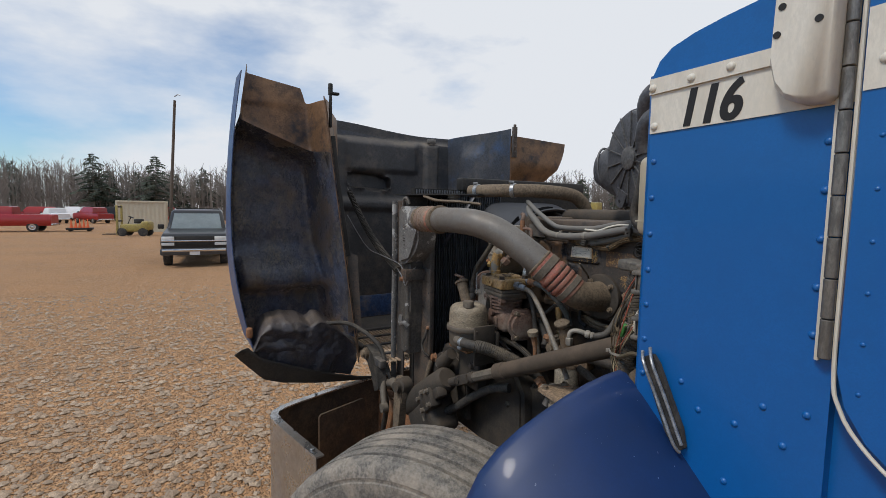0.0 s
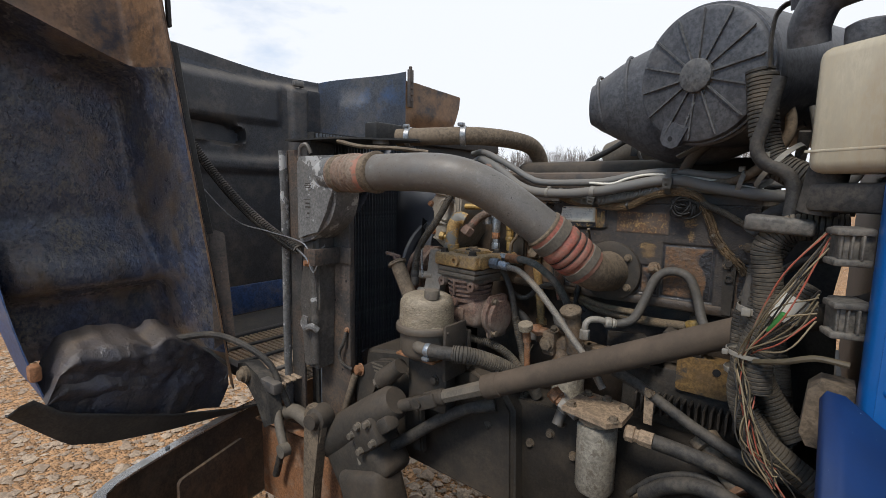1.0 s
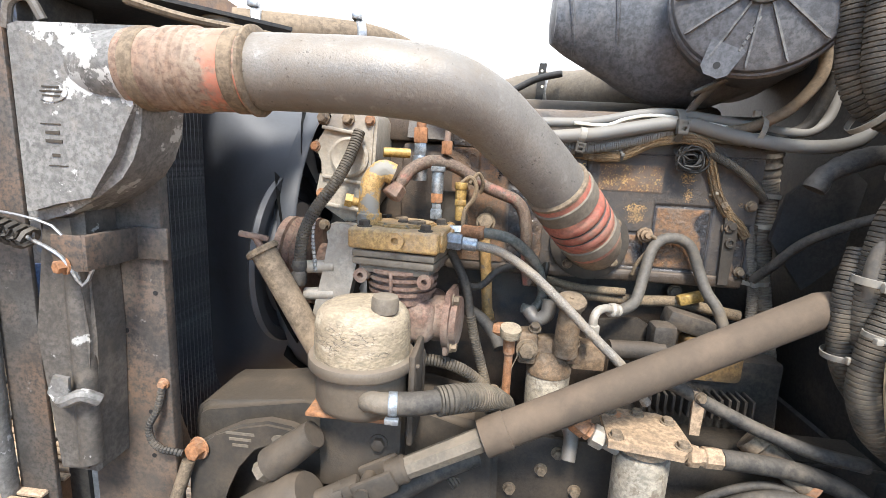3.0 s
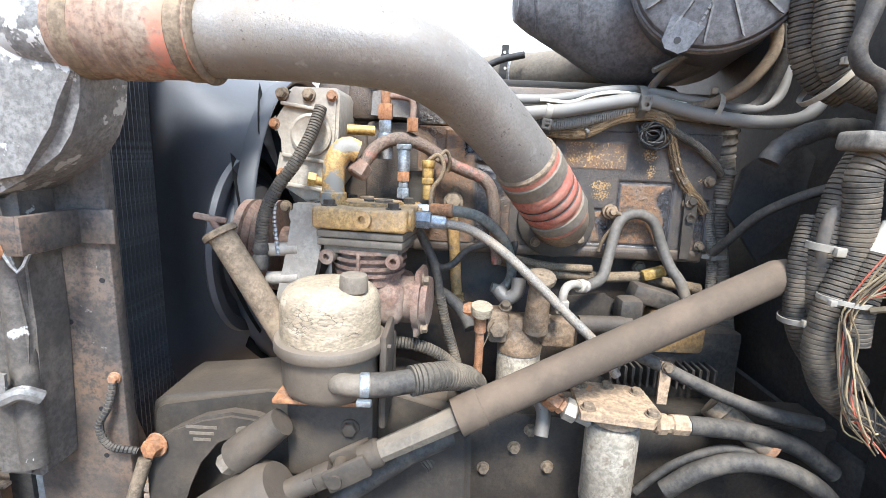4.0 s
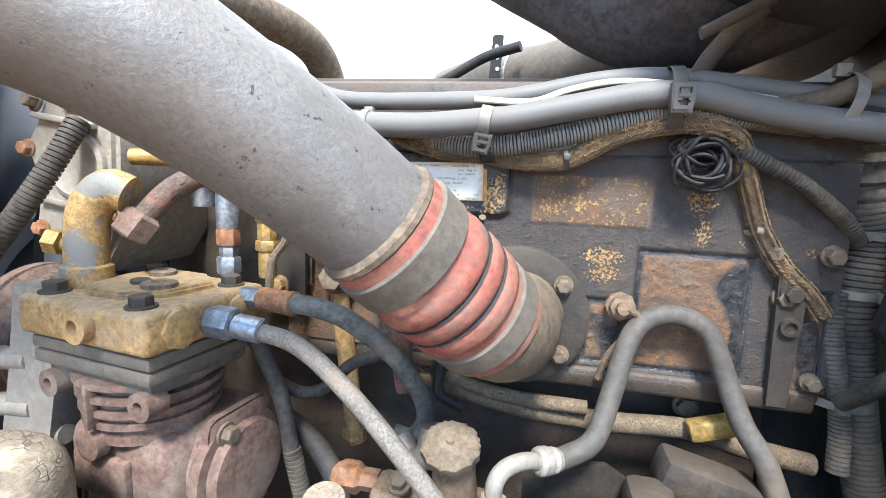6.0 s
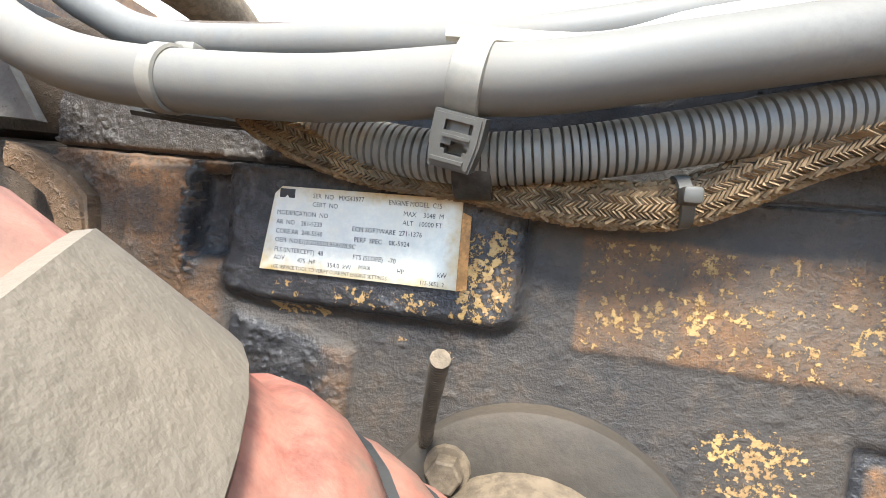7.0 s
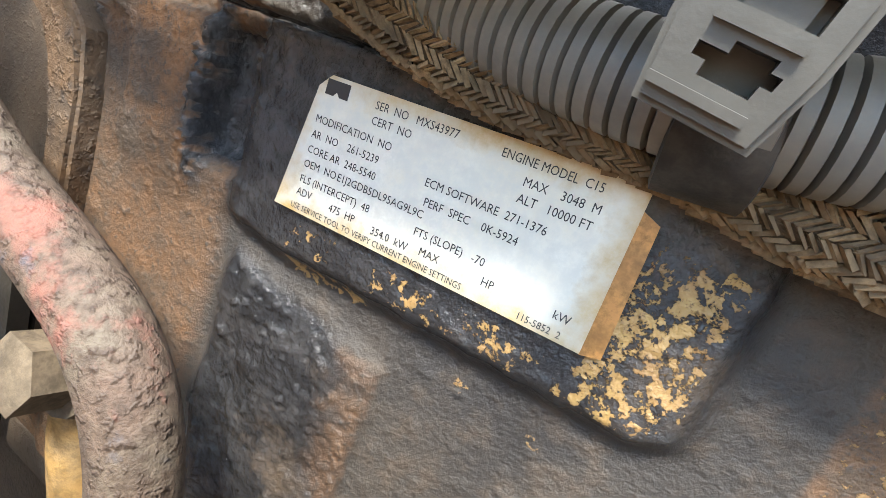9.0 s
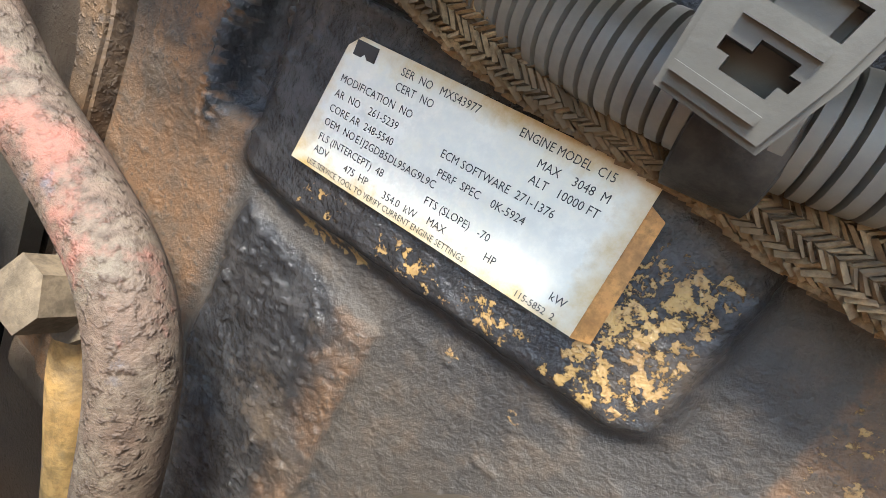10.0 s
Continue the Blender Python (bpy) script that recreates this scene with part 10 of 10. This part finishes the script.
for i in range(6200):
    a = radians(rt.uniform(95, 265))
    dist = 100 + 55 * rt.random() ** 1.3
    base = Vector((dist * math.cos(a), dist * math.sin(a), GZ + fall(dist * math.cos(a))))
    lowland = 0.97 if a > radians(176) else 1.0
    hgt = (rt.uniform(7.5, 11.0) + 0.02 * (dist - 100)) * lowland
    lean = Vector((rt.uniform(-0.06, 0.06), rt.uniform(-0.06, 0.06), 1))
    top = base + lean * hgt
    stick(base, base.lerp(top, 0.55), rt.uniform(0.08, 0.15), 0.07)
    stick(base.lerp(top, 0.55), top, 0.07, 0.02)
    for j in range(rt.randint(9, 15)):
        t = rt.uniform(0.28, 0.97)
        p = base.lerp(top, t)
        ang = rt.uniform(0, 6.283)
        ln = rt.uniform(0.7, 2.0) * (1.15 - t)  + 0.4
        q = p + Vector((math.cos(ang) * ln * 0.7, math.sin(ang) * ln * 0.7, ln * rt.uniform(0.6, 1.1)))
        stick(p, q, 0.045, 0.018)
        q2 = p.lerp(q, 0.6) + Vector((rt.uniform(-0.5, 0.5), rt.uniform(-0.5, 0.5), rt.uniform(0.3, 0.8)))
        stick(p.lerp(q, 0.55), q2, 0.03, 0.014)
me = bpy.data.meshes.new("bare_woods")
me.from_pydata([tuple(v) for v in verts], [], faces)
me.materials.append(M["bark"])
woods = new("bare_woods", me)
tagged(woods, "leafless grey-brown woods at the yard's edge", "woods", kind="stuff")

# low brush that closes the foot of the woods
verts, faces = [], []
for i in range(5200):
    a = radians(rt.uniform(95, 265))
    dist = rt.uniform(96, 118)
    p = Vector((dist * math.cos(a), dist * math.sin(a), GZ + fall(dist * math.cos(a))))
    for j in range(5):
        stick(p, p + Vector((rt.uniform(-0.7, 0.7), rt.uniform(-0.7, 0.7), rt.uniform(0.8, 2.8))), 0.04, 0.015)
me = bpy.data.meshes.new("brush")
me.from_pydata([tuple(v) for v in verts], [], faces)
me.materials.append(M["bark"])
tagged(new("brush", me), "grey-brown leafless brush under the trees", "brush", kind="stuff")


def conifer(seed, hgt):
    """A spruce: a tapered trunk and drooping boughs made of many small needle sprays."""
    r = random.Random(seed)
    ob = thing("conifer", "dark green conifer among bare trees", "conifer", (0, 0, 0), "conifers")
    part("trunk", cyl(nb(), (0, 0, 0), (0, 0, hgt), 0.18, 8, 0.02), M["bark"], ob)
    bm = nb()
    z = hgt * 0.30
    while z < hgt * 0.99:
        t = (z / hgt - 0.30) / 0.70
        reach = hgt * 0.34 * (1 - t) ** 0.7 * r.uniform(0.75, 1.15) + 0.15
        for k in range(r.randint(5, 7)):
            if r.random() < 0.25:
                continue
            a = r.uniform(0, 6.283)
            ln = reach * r.uniform(0.55, 1.1)
            d = Vector((math.cos(a), math.sin(a), 0))
            s = Vector((-d.y, d.x, 0))
            steps = max(3, int(ln / 0.22))
            for i in range(steps):
                f = (i + 0.6) / steps
                c = Vector((0, 0, z)) + d * ln * f + Vector((0, 0, 0.10 * ln * f - 0.35 * ln * f * f))
                w = 0.42 * (1 - 0.5 * f) * r.uniform(0.7, 1.3) * max(0.5, ln / 1.8)
                tip = c + d * 0.34 + Vector((0, 0, -0.08))
                for sg in (-1, 1):
                    bm.faces.new((bm.verts.new(c), bm.verts.new(c + s * sg * w + Vector((0, 0, r.uniform(-0.50, 0.06)))), bm.verts.new(tip + s * sg * 0.06)))
        z += hgt * 0.032 * r.uniform(0.8, 1.25)
    part("crown", bm, M["needles"], ob, smooth=False)
    return ob


con = [conifer(1, 10.8), conifer(2, 11.6), conifer(5, 9.0)]
spots = [(-167.5, 118, 0), (-173.4, 100, 1), (-174.6, 104, 2), (-177.0, 104, 2), (-178.6, 98, 1), (179.5, 105, 2), (177, 108, 0), (133.5, 97, 2), (129, 104, 0), (141, 108, 1), (152, 104, 0), (163, 100, 1), (-160, 102, 1), (-155, 108, 0), (118, 104, 2)]
for i, (a, dist, k) in enumerate(spots):
    m = pose(dist * math.cos(radians(a)), dist * math.sin(radians(a)), GZ + fall(dist * math.cos(radians(a))), 0, 0, 40 * i)
    if i < 3:
        con[i].matrix_basis = m
    else:
        copy_thing(con[k], m)

# ---- loose stones on the yard ----
rs = random.Random(21)
verts, faces = [], []
for i in range(24000):
    rr = rs.random() ** 1.5
    x = -1.2 - 10.5 * rr + rs.uniform(-0.4, 0.4)
    y = rs.uniform(-0.55, 1.0) * (1.5 + 5.0 * rr) + 0.3
    s = 0.007 + 0.034 * rs.random() ** 3.0 + (0.016 if rs.random() < 0.03 else 0)
    ax, ay, azz = s * rs.uniform(0.8, 1.5), s * rs.uniform(0.7, 1.2), s * rs.uniform(0.45, 0.8)
    ang = rs.uniform(0, 3.14)
    ca, sa = math.cos(ang), math.sin(ang)
    k = len(verts)
    for dx, dy, dz in ((1, 0, -0.1), (0.35, 0.95, 0.1), (-0.75, 0.6, -0.1), (-0.85, -0.55, 0.1), (0.3, -0.95, -0.05)):
        j = rs.uniform(0.8, 1.15)
        px, py = dx * ax * j, dy * ay * j
        verts.append((x + px * ca - py * sa, y + px * sa + py * ca, GZ + fall(x) + azz * (0.3 + dz)))
    verts.append((x + rs.uniform(-0.3, 0.3) * ax, y + rs.uniform(-0.3, 0.3) * ay, GZ + fall(x) + azz * rs.uniform(0.8, 1.1)))
    for j in range(5):
        faces.append((k + j, k + (j + 1) % 5, k + 5))
me = bpy.data.meshes.new("loose_stones")
me.from_pydata(verts, [], faces)
me.materials.append(M["stones"])
tagged(new("loose_stones", me), "small tan and grey stones scattered on gravel", "stones", kind="stuff")
